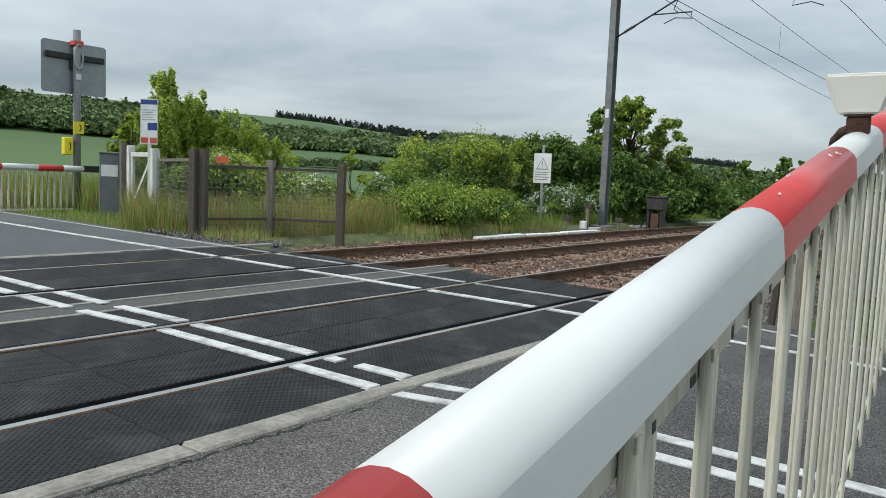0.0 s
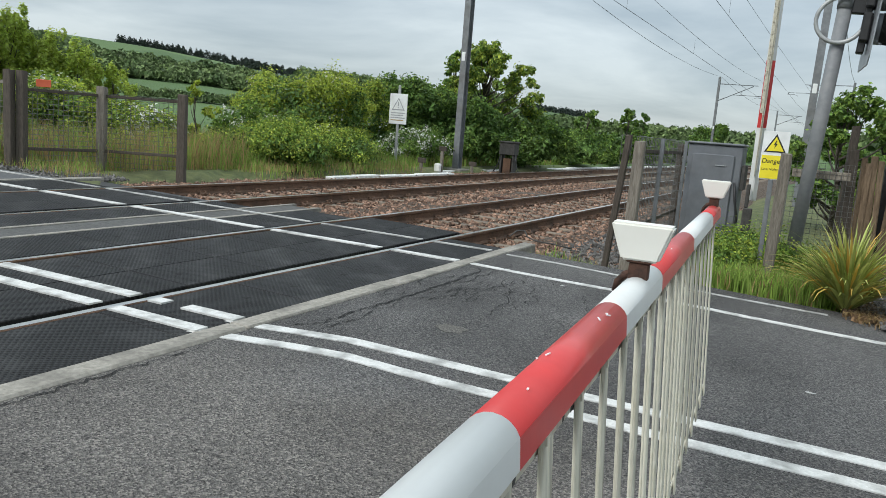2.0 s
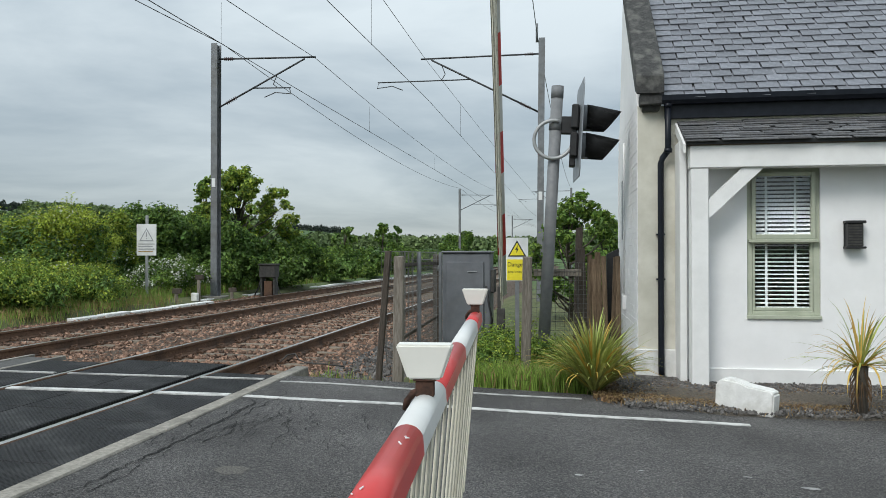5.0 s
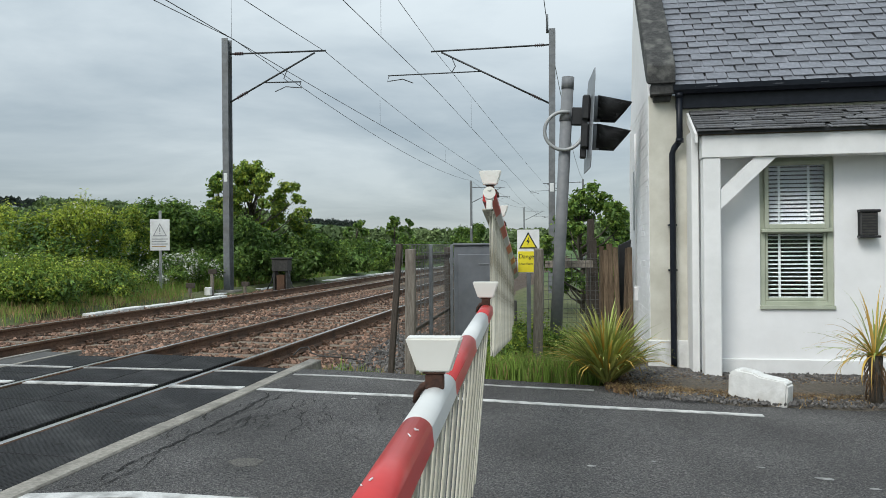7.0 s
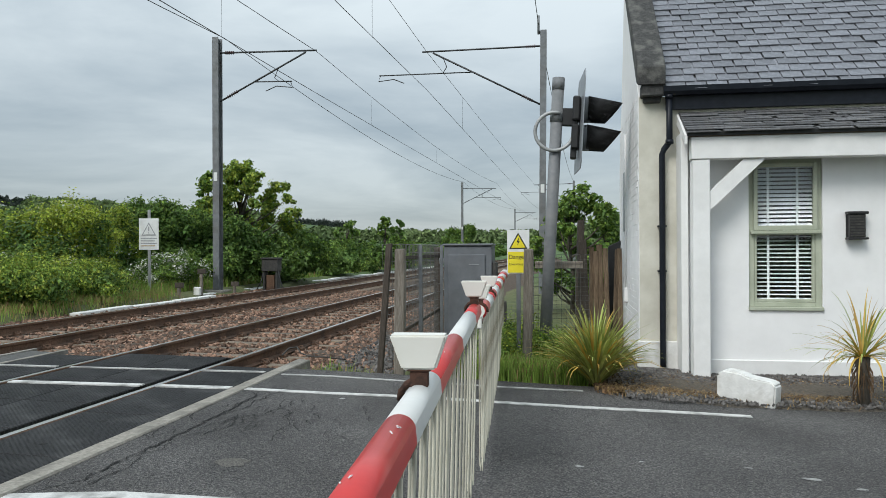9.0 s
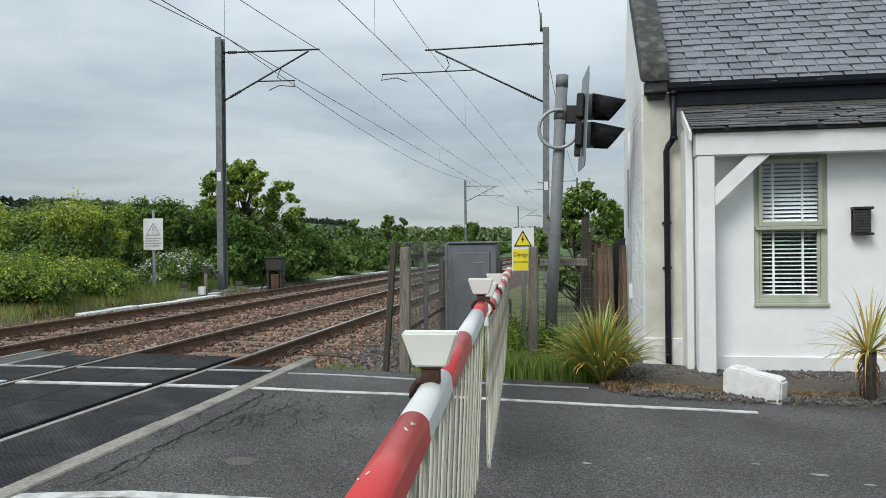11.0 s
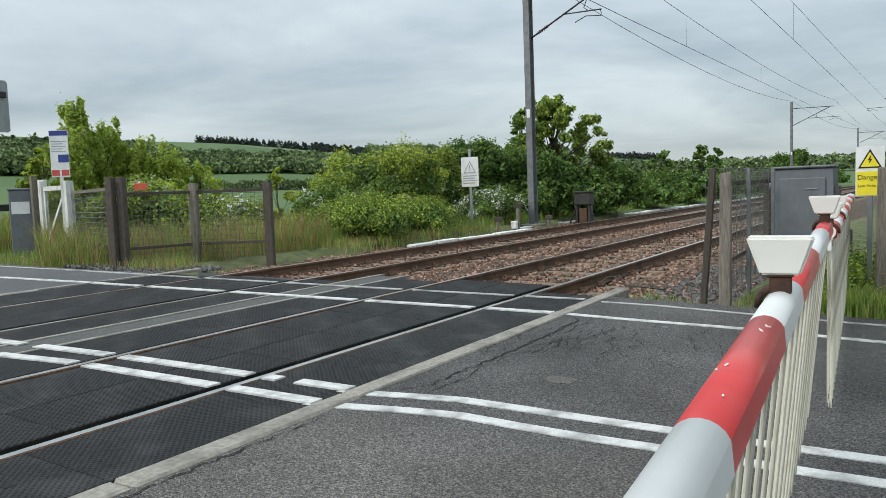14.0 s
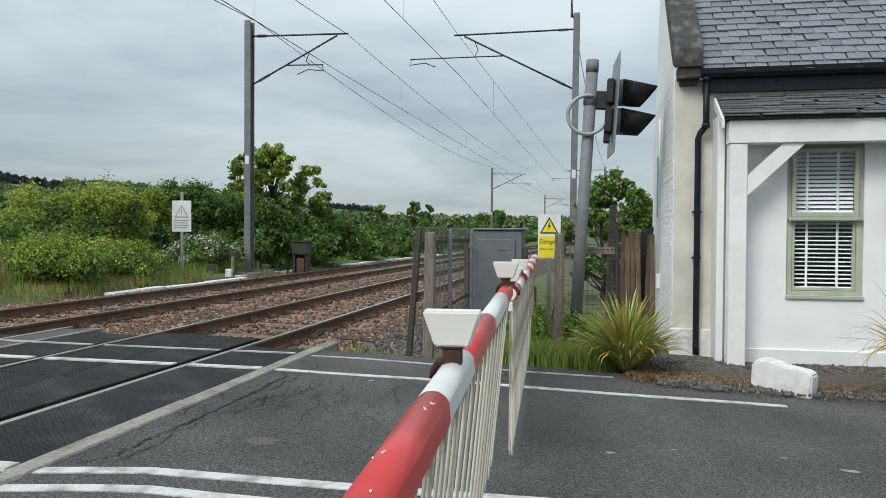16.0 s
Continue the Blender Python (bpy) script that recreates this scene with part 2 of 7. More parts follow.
    flax=surface("flax_leaf", (0.2, 0.26, 0.05), (0.45, 0.46, 0.14), 3, 0.55, 0.0, per_island=0.4, translucent=0.2),
    flax_dry=surface("yellowed_flax_leaf", (0.46, 0.29, 0.045), (0.62, 0.43, 0.1), 3, 0.6, 0.0, per_island=0.25, translucent=0.2),
    # dark leaf green, which also serves as painted shade inside the bushes
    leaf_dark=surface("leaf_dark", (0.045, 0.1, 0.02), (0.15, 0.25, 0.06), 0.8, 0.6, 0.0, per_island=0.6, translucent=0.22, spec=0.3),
    leaf_mid=surface("leaf_mid", (0.09, 0.165, 0.024), (0.26, 0.37, 0.075), 0.8, 0.6, 0.0, per_island=0.6, translucent=0.28, spec=0.3),
    leaf_lime=surface("leaf_lime", (0.25, 0.32, 0.03), (0.5, 0.56, 0.09), 0.8, 0.55, 0.0, per_island=0.45, translucent=0.35),
    leaf_willow=surface("leaf_willow", (0.28, 0.38, 0.05), (0.52, 0.62, 0.15), 0.8, 0.6, 0.0, per_island=0.35, translucent=0.5),
    litter=surface("leaf_litter", (0.07, 0.045, 0.025), (0.2, 0.12, 0.06), 3, 0.9, 0.0, per_island=0.5),
    blossom=surface("white_blossom", (0.55, 0.56, 0.5), (0.7, 0.71, 0.66), 3, 0.8, 0.0, per_island=0.2, translucent=0.2),
    bark=surface("bark", (0.05, 0.042, 0.032), (0.11, 0.095, 0.075), 14, 0.95, 0.6, 50, stretch=(3, 3, 0.7), dist=0.02),
    far_wood=surface("far_woodland", (0.06, 0.1, 0.036), (0.165, 0.225, 0.085), 0.08, 0.95, 0.0, per_island=0.5),
    far_pine=surface("far_pine", (0.022, 0.034, 0.028), (0.04, 0.055, 0.042), 0.08, 0.95, 0.0, per_island=0.4),
    blind=surface("white_blind_slat", (0.76, 0.79, 0.81), (0.82, 0.85, 0.87), 4, 0.5, 0.0),
    dark_room=surface("dark_room", (0.02, 0.02, 0.022), (0.035, 0.035, 0.036), 2, 0.9, 0.0),
)


def rubber_material():
    """Black rubber deck with a fine stud relief, dusty wear and painted-in sky sheen."""
    # the grey dirt mix is dust, lightened further to imitate reflected sky
    m = surface("crossing_rubber", (0.006, 0.006, 0.0065), (0.016, 0.016, 0.017), 22, 0.7, 0.0, per_object=0.3, spec=0.3,
                dirt=(0.06, 0.06, 0.06), dirt_scale=2.2, dirt_amount=0.6)
    n, l = m.node_tree.nodes, m.node_tree.links
    b = n["Principled BSDF"]
    tc = n.new("ShaderNodeTexCoord")
    mp = n.new("ShaderNodeMapping")
    mp.inputs["Rotation"].default_value = (0, 0, radians(45))
    l.new(tc.outputs["Object"], mp.inputs[0])
    wa = []
    for axis in ("X", "Y"):
        w = n.new("ShaderNodeTexWave")
        w.bands_direction, w.wave_profile = axis, "SIN"
        w.inputs["Scale"].default_value = 11.0
        l.new(mp.outputs[0], w.inputs["Vector"])
        wa.append(w.outputs["Fac"])
    mul = n.new("ShaderNodeMath")
    mul.operation = "MULTIPLY"
    l.new(wa[0], mul.inputs[0])
    l.new(wa[1], mul.inputs[1])
    bp = n.new("ShaderNodeBump")
    bp.inputs["Strength"].default_value, bp.inputs["Distance"].default_value = 0.9, 0.012
    l.new(mul.outputs[0], bp.inputs["Height"])
    l.new(bp.outputs[0], b.inputs["Normal"])
    return m


def glass_material():
    m = bpy.data.materials.new("window_glass")
    m.use_nodes = True
    b = m.node_tree.nodes["Principled BSDF"]
    b.inputs["Base Color"].default_value = (0.9, 0.94, 0.95, 1)
    b.inputs["Roughness"].default_value = 0.02
    b.inputs["Transmission Weight"].default_value = 1.0
    b.inputs["IOR"].default_value = 1.45
    return m


def asphalt_material():
    """Worn bituminous surface: dark binder, pale chippings, lighter wheel paths."""
    m = bpy.data.materials.new("asphalt_chippings")
    m.use_nodes = True
    n, l = m.node_tree.nodes, m.node_tree.links
    b = n["Principled BSDF"]
    tc = n.new("ShaderNodeTexCoord")
    base = n.new("ShaderNodeTexNoise")
    base.inputs["Scale"].default_value, base.inputs["Detail"].default_value = 80.0, 6.0
    base.inputs["Roughness"].default_value = 0.75
    l.new(tc.outputs["Object"], base.inputs["Vector"])
    r0 = n.new("ShaderNodeValToRGB")
    r0.color_ramp.elements[0].position, r0.color_ramp.elements[1].position = 0.36, 0.66
    r0.color_ramp.elements[0].color, r0.color_ramp.elements[1].color = (0.012, 0.012, 0.0125, 1), (0.142, 0.138, 0.137, 1)
    l.new(base.outputs["Fac"], r0.inputs[0])
    vo = n.new("ShaderNodeTexVoronoi")
    vo.inputs["Scale"].default_value = 125.0
    l.new(tc.outputs["Object"], vo.inputs["Vector"])
    bw = n.new("ShaderNodeSeparateColor")
    l.new(vo.outputs["Color"], bw.inputs[0])
    chip = n.new("ShaderNodeValToRGB")
    chip.color_ramp.elements[0].position, chip.color_ramp.elements[1].position = 0.62, 0.97
    chip.color_ramp.elements[0].color, chip.color_ramp.elements[1].color = (0, 0, 0, 1), (0.6, 0.6, 0.6, 1)
    l.new(bw.outputs[0], chip.inputs[0])
    mx = n.new("ShaderNodeMix")
    mx.data_type = "RGBA"
    l.new(chip.outputs[0], mx.inputs[0])
    l.new(r0.outputs[0], mx.inputs[6])
    mx.inputs[7].default_value = (0.25, 0.24, 0.225, 1)
    broad = n.new("ShaderNodeTexNoise")
    broad.inputs["Scale"].default_value, broad.inputs["Detail"].default_value = 0.8, 5.0
    l.new(tc.outputs["Object"], broad.inputs["Vector"])
    r1 = n.new("ShaderNodeMapRange")
    r1.inputs["From Min"].default_value, r1.inputs["From Max"].default_value = 0.3, 0.7
    r1.inputs["To Min"].default_value, r1.inputs["To Max"].default_value = 0.78, 1.5
    l.new(broad.outputs["Fac"], r1.inputs["Value"])
    hs = n.new("ShaderNodeHueSaturation")
    l.new(r1.outputs[0], hs.inputs["Value"])
    l.new(mx.outputs[2], hs.inputs["Color"])
    # older, browner surfacing short of the centre lines, with a ragged edge
    place = n.new("ShaderNodeSeparateXYZ")
    l.new(tc.outputs["Object"], place.inputs[0])
    rag = n.new("ShaderNodeMath")
    rag.operation = "MULTIPLY_ADD"
    l.new(broad.outputs["Fac"], rag.inputs[0])
    rag.inputs[1].default_value = 1.6
    l.new(place.outputs[1], rag.inputs[2])
    old = n.new("ShaderNodeMapRange")
    old.inputs["From Min"].default_value, old.inputs["From Max"].default_value = 0.9, 0.1
    old.inputs["To Min"].default_value, old.inputs["To Max"].default_value = 0.0, 0.55
    l.new(rag.outputs[0], old.inputs["Value"])
    worn = n.new("ShaderNodeHueSaturation")
    worn.inputs["Value"].default_value = 1.75
    l.new(hs.outputs[0], worn.inputs["Color"])
    tint = n.new("ShaderNodeMix")
    tint.data_type, tint.blend_type = "RGBA", "MULTIPLY"
    tint.inputs[0].default_value = 1.0
    l.new(worn.outputs[0], tint.inputs[6])
    tint.inputs[7].default_value = (1.0, 0.95, 0.88, 1)
    join = n.new("ShaderNodeMix")
    join.data_type = "RGBA"
    l.new(old.outputs[0], join.inputs[0])
    l.new(hs.outputs[0], join.inputs[6])
    l.new(tint.outputs[2], join.inputs[7])
    l.new(join.outputs[2], b.inputs["Base Color"])
    b.inputs["Roughness"].default_value, b.inputs["Specular IOR Level"].default_value = 0.9, 0.3
    add = n.new("ShaderNodeMath")
    l.new(base.outputs["Fac"], add.inputs[0])
    l.new(vo.outputs["Distance"], add.inputs[1])
    bp = n.new("ShaderNodeBump")
    bp.inputs["Strength"].default_value, bp.inputs["Distance"].default_value = 0.9, 0.012
    l.new(add.outputs[0], bp.inputs["Height"])
    l.new(bp.outputs[0], b.inputs["Normal"])
    return m


M["asphalt"] = asphalt_material()
M["rubber"] = rubber_material()
M["glass"] = glass_material()


# ---- mesh helpers ----
def mesh_of(name, bm, mats, smooth=False):
    me = bpy.data.meshes.new(name)
    bm.to_mesh(me)
    bm.free()
    for m in mats if isinstance(mats, (list, tuple)) else [mats]:
        me.materials.append(M[m] if isinstance(m, str) else m)
    if smooth:
        me.polygons.foreach_set("use_smooth", [True] * len(me.polygons))
    return me


def raw_mesh(name, verts, faces, mats, index=None, smooth=False):
    me = bpy.data.meshes.new(name)
    me.from_pydata(verts, [], faces)
    for m in mats if isinstance(mats, (list, tuple)) else [mats]:
        me.materials.append(M[m])
    if index is not None:
        me.polygons.foreach_set("material_index", index)
    if smooth:
        me.polygons.foreach_set("use_smooth", [True] * len(me.polygons))
    me.update()
    return me


def part(name, bm, material, parent, label="", smooth=False):
    """One mesh object under a thing or under a part."""
    ob = new(name, mesh_of(name, bm, material, smooth) if isinstance(bm, bmesh.types.BMesh) else bm)
    ob.parent = parent
    if label:
        ob["label"] = label
    return ob


def thing(name, m, label, category, group="", kind=""):
    ob = new(name)
    ob.empty_display_size = 0.1
    ob.matrix_basis = m
    return tagged(ob, label, category, group, kind)


def solid(name, bm, material, m, label, category="", group="", kind="", smooth=False):
    ob = new(name, mesh_of(name, bm, material, smooth) if isinstance(bm, bmesh.types.BMesh) else bm)
    ob.matrix_basis = m
    return tagged(ob, label, category, group, kind)


def box(bm, x0, x1, y0, y1, z0, z1, bevel=0.0, m=None, mat=0):
    """A box with bevelled edges added to bm."""
    r = bmesh.ops.create_cube(bm, size=1.0)
    mtx = Matrix.Translation(((x0 + x1) / 2, (y0 + y1) / 2, (z0 + z1) / 2)) @ Matrix.Diagonal((x1 - x0, y1 - y0, z1 - z0, 1))
    bmesh.ops.transform(bm, matrix=(m @ mtx) if m else mtx, verts=r["verts"])
    faces = {f for v in r["verts"] for f in v.link_faces}
    for f in faces:
        f.material_index = mat
    if bevel:
        edges = list({e for v in r["verts"] for e in v.link_edges})
        bmesh.ops.bevel(bm, geom=edges, offset=bevel, segments=1, affect="EDGES", profile=0.5)
    return bm


def boxes(*args, bevel=0.0):
    bm = bmesh.new()
    for a in args:
        box(bm, *a, bevel=bevel)
    return bm


def tube(bm, pts, radius, sides=8, cap=True, mat=0):
    """A swept round bar through pts; radius is one number or one for each point."""
    pts = [Vector(p) for p in pts]
    rings = []
    ref = Vector((0.123, 0.456, 0.88)).normalized()
    for i, p in enumerate(pts):
        d = (pts[min(i + 1, len(pts) - 1)] - pts[max(i - 1, 0)]).normalized()
        r0 = ref if abs(d.dot(ref)) < 0.95 else Vector((1, 0, 0))
        a = d.cross(r0).normalized()
        b = d.cross(a).normalized()
        r = radius[i] if isinstance(radius, (list, tuple)) else radius
        rings.append([bm.verts.new(p + r * (math.cos(t) * a + math.sin(t) * b)) for t in (2 * math.pi * k / sides for k in range(sides))])
    for r0, r1 in zip(rings, rings[1:]):
        for k in range(sides):
            f = bm.faces.new((r0[k], r0[(k + 1) % sides], r1[(k + 1) % sides], r1[k]))
            f.smooth, f.material_index = sides > 5, mat
    if cap:
        for r, rev in ((rings[0], True), (rings[-1], False)):
            f = bm.faces.new(r[::-1] if rev else r)
            f.material_index = mat
    bmesh.ops.recalc_face_normals(bm, faces=bm.faces[:])
    return bm


def bar(a, b, radius, sides=8):
    return tube(bmesh.new(), [a, b], radius, sides)


def prism(bm, outline, y0, y1, axis="y", mat=0):
    """An outline of (a, b) pairs drawn out along an axis."""
    def at(a, b, c):
        return {"y": (a, c, b), "x": (c, a, b), "z": (a, b, c)}[axis]
    lo = [bm.verts.new(at(a, b, y0)) for a, b in outline]
    hi = [bm.verts.new(at(a, b, y1)) for a, b in outline]
    fs = [bm.faces.new(lo), bm.faces.new(hi[::-1])]
    for i in range(len(lo)):
        j = (i + 1) % len(lo)
        fs.append(bm.faces.new((lo[j], lo[i], hi[i], hi[j])))
    for f in fs:
        f.material_index = mat
    bmesh.ops.recalc_face_normals(bm, faces=fs)
    return bm


# ---- the lie of the land ----
CANT, FALL = 0.0209, 0.0385
RAILS = (0.0, -1.505, -3.433, -4.938)


def road_z(x):
    """Height of the road: it rises over the canted tracks and falls towards the house."""
    if x < -15:
        return CANT * 15
    if x < 0.9:
        return -CANT * x
    return -CANT * 0.9 - FALL * (min(x, 5.6) - 0.9)


def curve_x(y):
    """Sideways drift of the line, which bends slowly to the right."""
    return y * abs(y) / 4000.0 if y > 0 else 0.0


# ---- ground, fields and hill ----
def smooth(a, b, v):
    u = min(max((v - a) / (b - a), 0.0), 1.0)
    return u * u * (3 - 2 * u)


RIDGE = ((-180, 0.6), (-90, 0.6), (-20, 0.7), (5, 0.95), (12, 1.3), (20, 1.9), (38, 2.9), (44, 3.55), (48, 3.85), (55, 4.1), (62, 4.5), (75, 4.6), (110, 3.0), (180, 0.6))
RIDGE_R = 720.0


def ridge(az):
    for (a0, e0), (a1, e1) in zip(RIDGE, RIDGE[1:]):
        if a0 <= az <= a1:
            return e0 + (e1 - e0) * (az - a0) / (a1 - a0)
    return 0.6


def land(x, y):
    """Height of the open land: level by the line, then rising to a long ridge."""
    dx, dy = x - 3.8, y + 3.6
    r, az = math.hypot(dx, dy), math.degrees(math.atan2(-dx, dy))
    base = road_z(x) - 0.03
    if x < -6.3:
        base -= 0.12 * smooth(-6.3, -9.0, x)
    on_road = 1 - smooth(4.6, 6.0, y + 0.0 if y > 0 else -y)
    track = (1 - smooth(1.5, 2.2, x - curve_x(y))) * smooth(-6.6, -6.0, x - curve_x(y)) * (smooth(4.0, 4.5, y) + smooth(-7, -9, y))
    base -= 0.42 * track
    top = math.tan(radians(ridge(az))) * RIDGE_R
    lift = smooth(110, RIDGE_R, r) * top
    roll = 0.0
    if r > 60:
        roll = (noise.noise(Vector((x * 0.006, y * 0.006, 0.3)))) * 4.0 * smooth(60, 400, r) * (1 - 0.7 * smooth(500, 720, r))
    if r > RIDGE_R:
        lift = top * (1 - 0.25 * smooth(RIDGE_R, 3500, r))
    return base * (1 - smooth(40, 160, r)) + lift + roll


def ground_mesh():
    verts, faces = [], []
    radii = [0.0] + [0.8 * 1.11 ** i for i in range(80)]
    radii = [r for r in radii if r < 4200]
    n = 220
    verts.append((3.8, -3.6, land(3.8, -3.6)))
    for r in radii[1:]:
        for k in range(n):
            a = 2 * math.pi * k / n
            x, y = 3.8 + r * math.sin(a), -3.6 + r * math.cos(a)
            verts.append((x, y, land(x, y)))
    for k in range(n):
        faces.append((0, 1 + (k + 1) % n, 1 + k))
    for i in range(len(radii) - 2):
        for k in range(n):
            a, b = 1 + i * n + k, 1 + i * n + (k + 1) % n
            faces.append((a, b, b + n, a + n))
    return raw_mesh("ground", verts, faces, "field", smooth=True)


def field_material():
    """Rough grass near the line, green crop and pasture fields beyond."""
    m = surface("field", (0.045, 0.062, 0.02), (0.115, 0.13, 0.045), 3.5, 0.95, 0.6, 18, dirt=(0.14, 0.13, 0.06), dirt_scale=0.25, dirt_amount=0.6, dist=0.05)
    n, l = m.node_tree.nodes, m.node_tree.links
    b = n["Principled BSDF"]
    old = b.inputs["Base Color"].links[0].from_socket
    tc = n.new("ShaderNodeTexCoord")
    vo = n.new("ShaderNodeTexVoronoi")
    vo.inputs["Scale"].default_value = 0.006
    l.new(tc.outputs["Object"], vo.inputs["Vector"])
    ramp = n.new("ShaderNodeValToRGB")
    ramp.color_ramp.elements[0].color, ramp.color_ramp.elements[1].color = (0.048, 0.095, 0.026, 1), (0.09, 0.15, 0.044, 1)
    l.new(vo.outputs["Color"], ramp.inputs[0])
    ln = n.new("ShaderNodeVectorMath")
    ln.operation = "LENGTH"
    l.new(tc.outputs["Object"], ln.inputs[0])
    far = n.new("ShaderNodeMapRange")
    far.inputs["From Min"].default_value, far.inputs["From Max"].default_value = 24, 40
    l.new(ln.outputs["Value"], far.inputs["Value"])
    mx = n.new("ShaderNodeMix")
    mx.data_type = "RGBA"
    l.new(far.outputs[0], mx.inputs[0])
    l.new(old, mx.inputs[6])
    l.new(ramp.outputs[0], mx.inputs[7])
    l.new(mx.outputs[2], b.inputs["Base Color"])
    return m


M["field"] = field_material()
ground = tagged(new("ground", ground_mesh()), "rough grass verge and green fields rising to a hill", "ground", kind="structure")


# ---- carriageway on both sides of the line ----
def sheet(name, xs, y0, y1, dz, material, label, ny=12, sag=0.0):
    """A paved sheet that follows the road's height; y0 and y1 are numbers or functions of x. It has thickness."""
    f0 = y0 if callable(y0) else (lambda x: y0)
    f1 = y1 if callable(y1) else (lambda x: y1)
    verts, faces = [], []
    for x in xs:
        for k in range(ny + 1):
            y = f0(x) + (f1(x) - f0(x)) * k / ny
            bumpy = sag * noise.noise(Vector((x * 0.6, y * 0.6, 7.0)))
            verts.append((x, y, road_z(x) + dz + bumpy))
    w = ny + 1
    for i in range(len(xs) - 1):
        for k in range(ny):
            a = i * w + k
            faces.append((a, a + w, a + w + 1, a + 1))
    edge = [i * w for i in range(len(xs))] + [(len(xs) - 1) * w + k for k in range(1, w)]
    edge += [i * w + ny for i in range(len(xs) - 2, -1, -1)] + [k for k in range(ny - 1, 0, -1)]
    low = len(verts)
    for e in edge:
        verts.append((verts[e][0], verts[e][1], verts[e][2] - 0.08))
    m = len(edge)
    for i in range(m):
        j = (i + 1) % m
        faces.append((edge[j], edge[i], low + i, low + j))
    return tagged(new(name, raw_mesh(name, verts, faces, material)), label, "", kind="structure")


def span(a, b, step):
    n = max(2, int(round((b - a) / step)) + 1)
    return [a + (b - a) * i / (n - 1) for i in range(n)]


def far_kerb(x):
    """Far edge of the paving, beyond the footway line."""
    if x > 0:
        return 4.42 - 0.16 * smooth(4.0, 6.0, x) + 0.03 * noise.noise(Vector((x * 2, 0, 0)))
    return 4.25 + 0.06 * x


XS_RIGHT = [0.91, 1.1] + span(1.4, 6.0, 0.5) + span(7, 40, 3)
XS_LEFT = span(-60, -8, 4) + span(-7.5, -6.0, 0.5)
road = sheet("road", XS_RIGHT, lambda x: -8.5, far_kerb, 0.0, "asphalt", "dark grey worn asphalt road falling towards the house", 30, 0.012)
road_b = sheet("road", XS_LEFT, lambda x: -8.5 + 0.05 * x, lambda x: 4.2 + 0.075 * max(x, -26), 0.0, "asphalt_far", "grey asphalt road beyond the tracks", 20, 0.01)

# the bare gravel forecourt in front of the house
def forecourt():
    xs = span(4.35, 16, 0.35)
    verts, faces = [], []
    ny = 16
    for x in xs:
        lo = 4.1 - 0.42 * smooth(4.35, 5.3, x) + 0.1 * noise.noise(Vector((x * 1.3, 2, 0)))
        for k in range(ny + 1):
            y = lo + (7.2 - lo) * k / ny
            z = road_z(x) + 0.012 + 0.05 * smooth(0, 4, k) + 0.015 * noise.noise(Vector((x * 3, y * 3, 1)))
            if k == 0:
                z = road_z(x) - 0.03
            verts.append((x, y, z))
    for i in range(len(xs) - 1):
        for k in range(ny):
            a = i * (ny + 1) + k
            faces.append((a, a + ny + 1, a + ny + 2, a + 1))
    return raw_mesh("forecourt", verts, faces, "gravel", smooth=True)


tagged(new("forecourt", forecourt()), "loose grey-brown gravel in front of the white house", "ground", kind="structure")


# ---- painted lines ----
def stripe(name, pts, width, material, label, gaps=(), dz=0.006, step=0.3):
    """A thick painted line through pts (x, y); gaps are stretches of x left bare."""
    verts, faces = [], []
    on_road = dz > 0.0125
    samples = []
    for (xa, ya), (xb, yb) in zip(pts, pts[1:]):
        n = max(1, int(abs(xb - xa) / step))
        for i in range(n):
            samples.append((xa + (xb - xa) * i / n, ya + (yb - ya) * i / n))
    samples.append(pts[-1])
    extra = []
    for g0, g1 in gaps:
        extra += [g0, g1]
    def y_at(x):
        for (xa, ya), (xb, yb) in zip(pts, pts[1:]):
            if xa <= x <= xb:
                return ya + (yb - ya) * (x - xa) / (xb - xa)
        return pts[-1][1]
    xs = sorted({round(s[0], 3) for s in samples} | {round(e, 3) for e in extra if pts[0][0] < e < pts[-1][0]})
    for xa, xb in zip(xs, xs[1:]):
        mid = (xa + xb) / 2
        if any(g0 <= mid <= g1 for g0, g1 in gaps):
            continue
        k = len(verts)
        for x in (xa, xb):
            ya = y_at(x)
            wob = 0.004 * noise.noise(Vector((x * 5, ya, 0)))
            for s, z in ((-0.5, dz - 0.012), (-0.5, dz), (0.5, dz), (0.5, dz - 0.012)):
                lift = 0.012 * noise.noise(Vector((x * 0.6, ya * 0.6, 7.0))) + 0.006 - dz if on_road else 0.0
                verts.append((x, ya + s * (width + wob), road_z(x) + z + lift))
        faces += [(k + 1, k + 5, k + 6, k + 2), (k, k + 4, k + 5, k + 1), (k + 2, k + 6, k + 7, k + 3)]
        faces += [(k, k + 1, k + 2, k + 3), (k + 7, k + 6, k + 5, k + 4)]
    return tagged(new(name, raw_mesh(name, verts, faces, material)), label, "", kind="structure")


GAPS = tuple((r - 0.10, r + 0.055) for r in (0.0, -3.433)) + tuple((r - 0.055, r + 0.10) for r in (-1.505, -4.938))
DECK_DZ = 0.012
stripe("road_line", [(-7.9, 2.36), (-5.9, 2.58), (-2.5, 2.89), (0.9, 3.2)], 0.10, "line", "white painted edge line over the rubber deck", GAPS + ((0.76, 0.9),), DECK_DZ)
stripe("road_line", [(-26, 0.7), (-7.9, 2.36)], 0.12, "line", "white painted edge line")
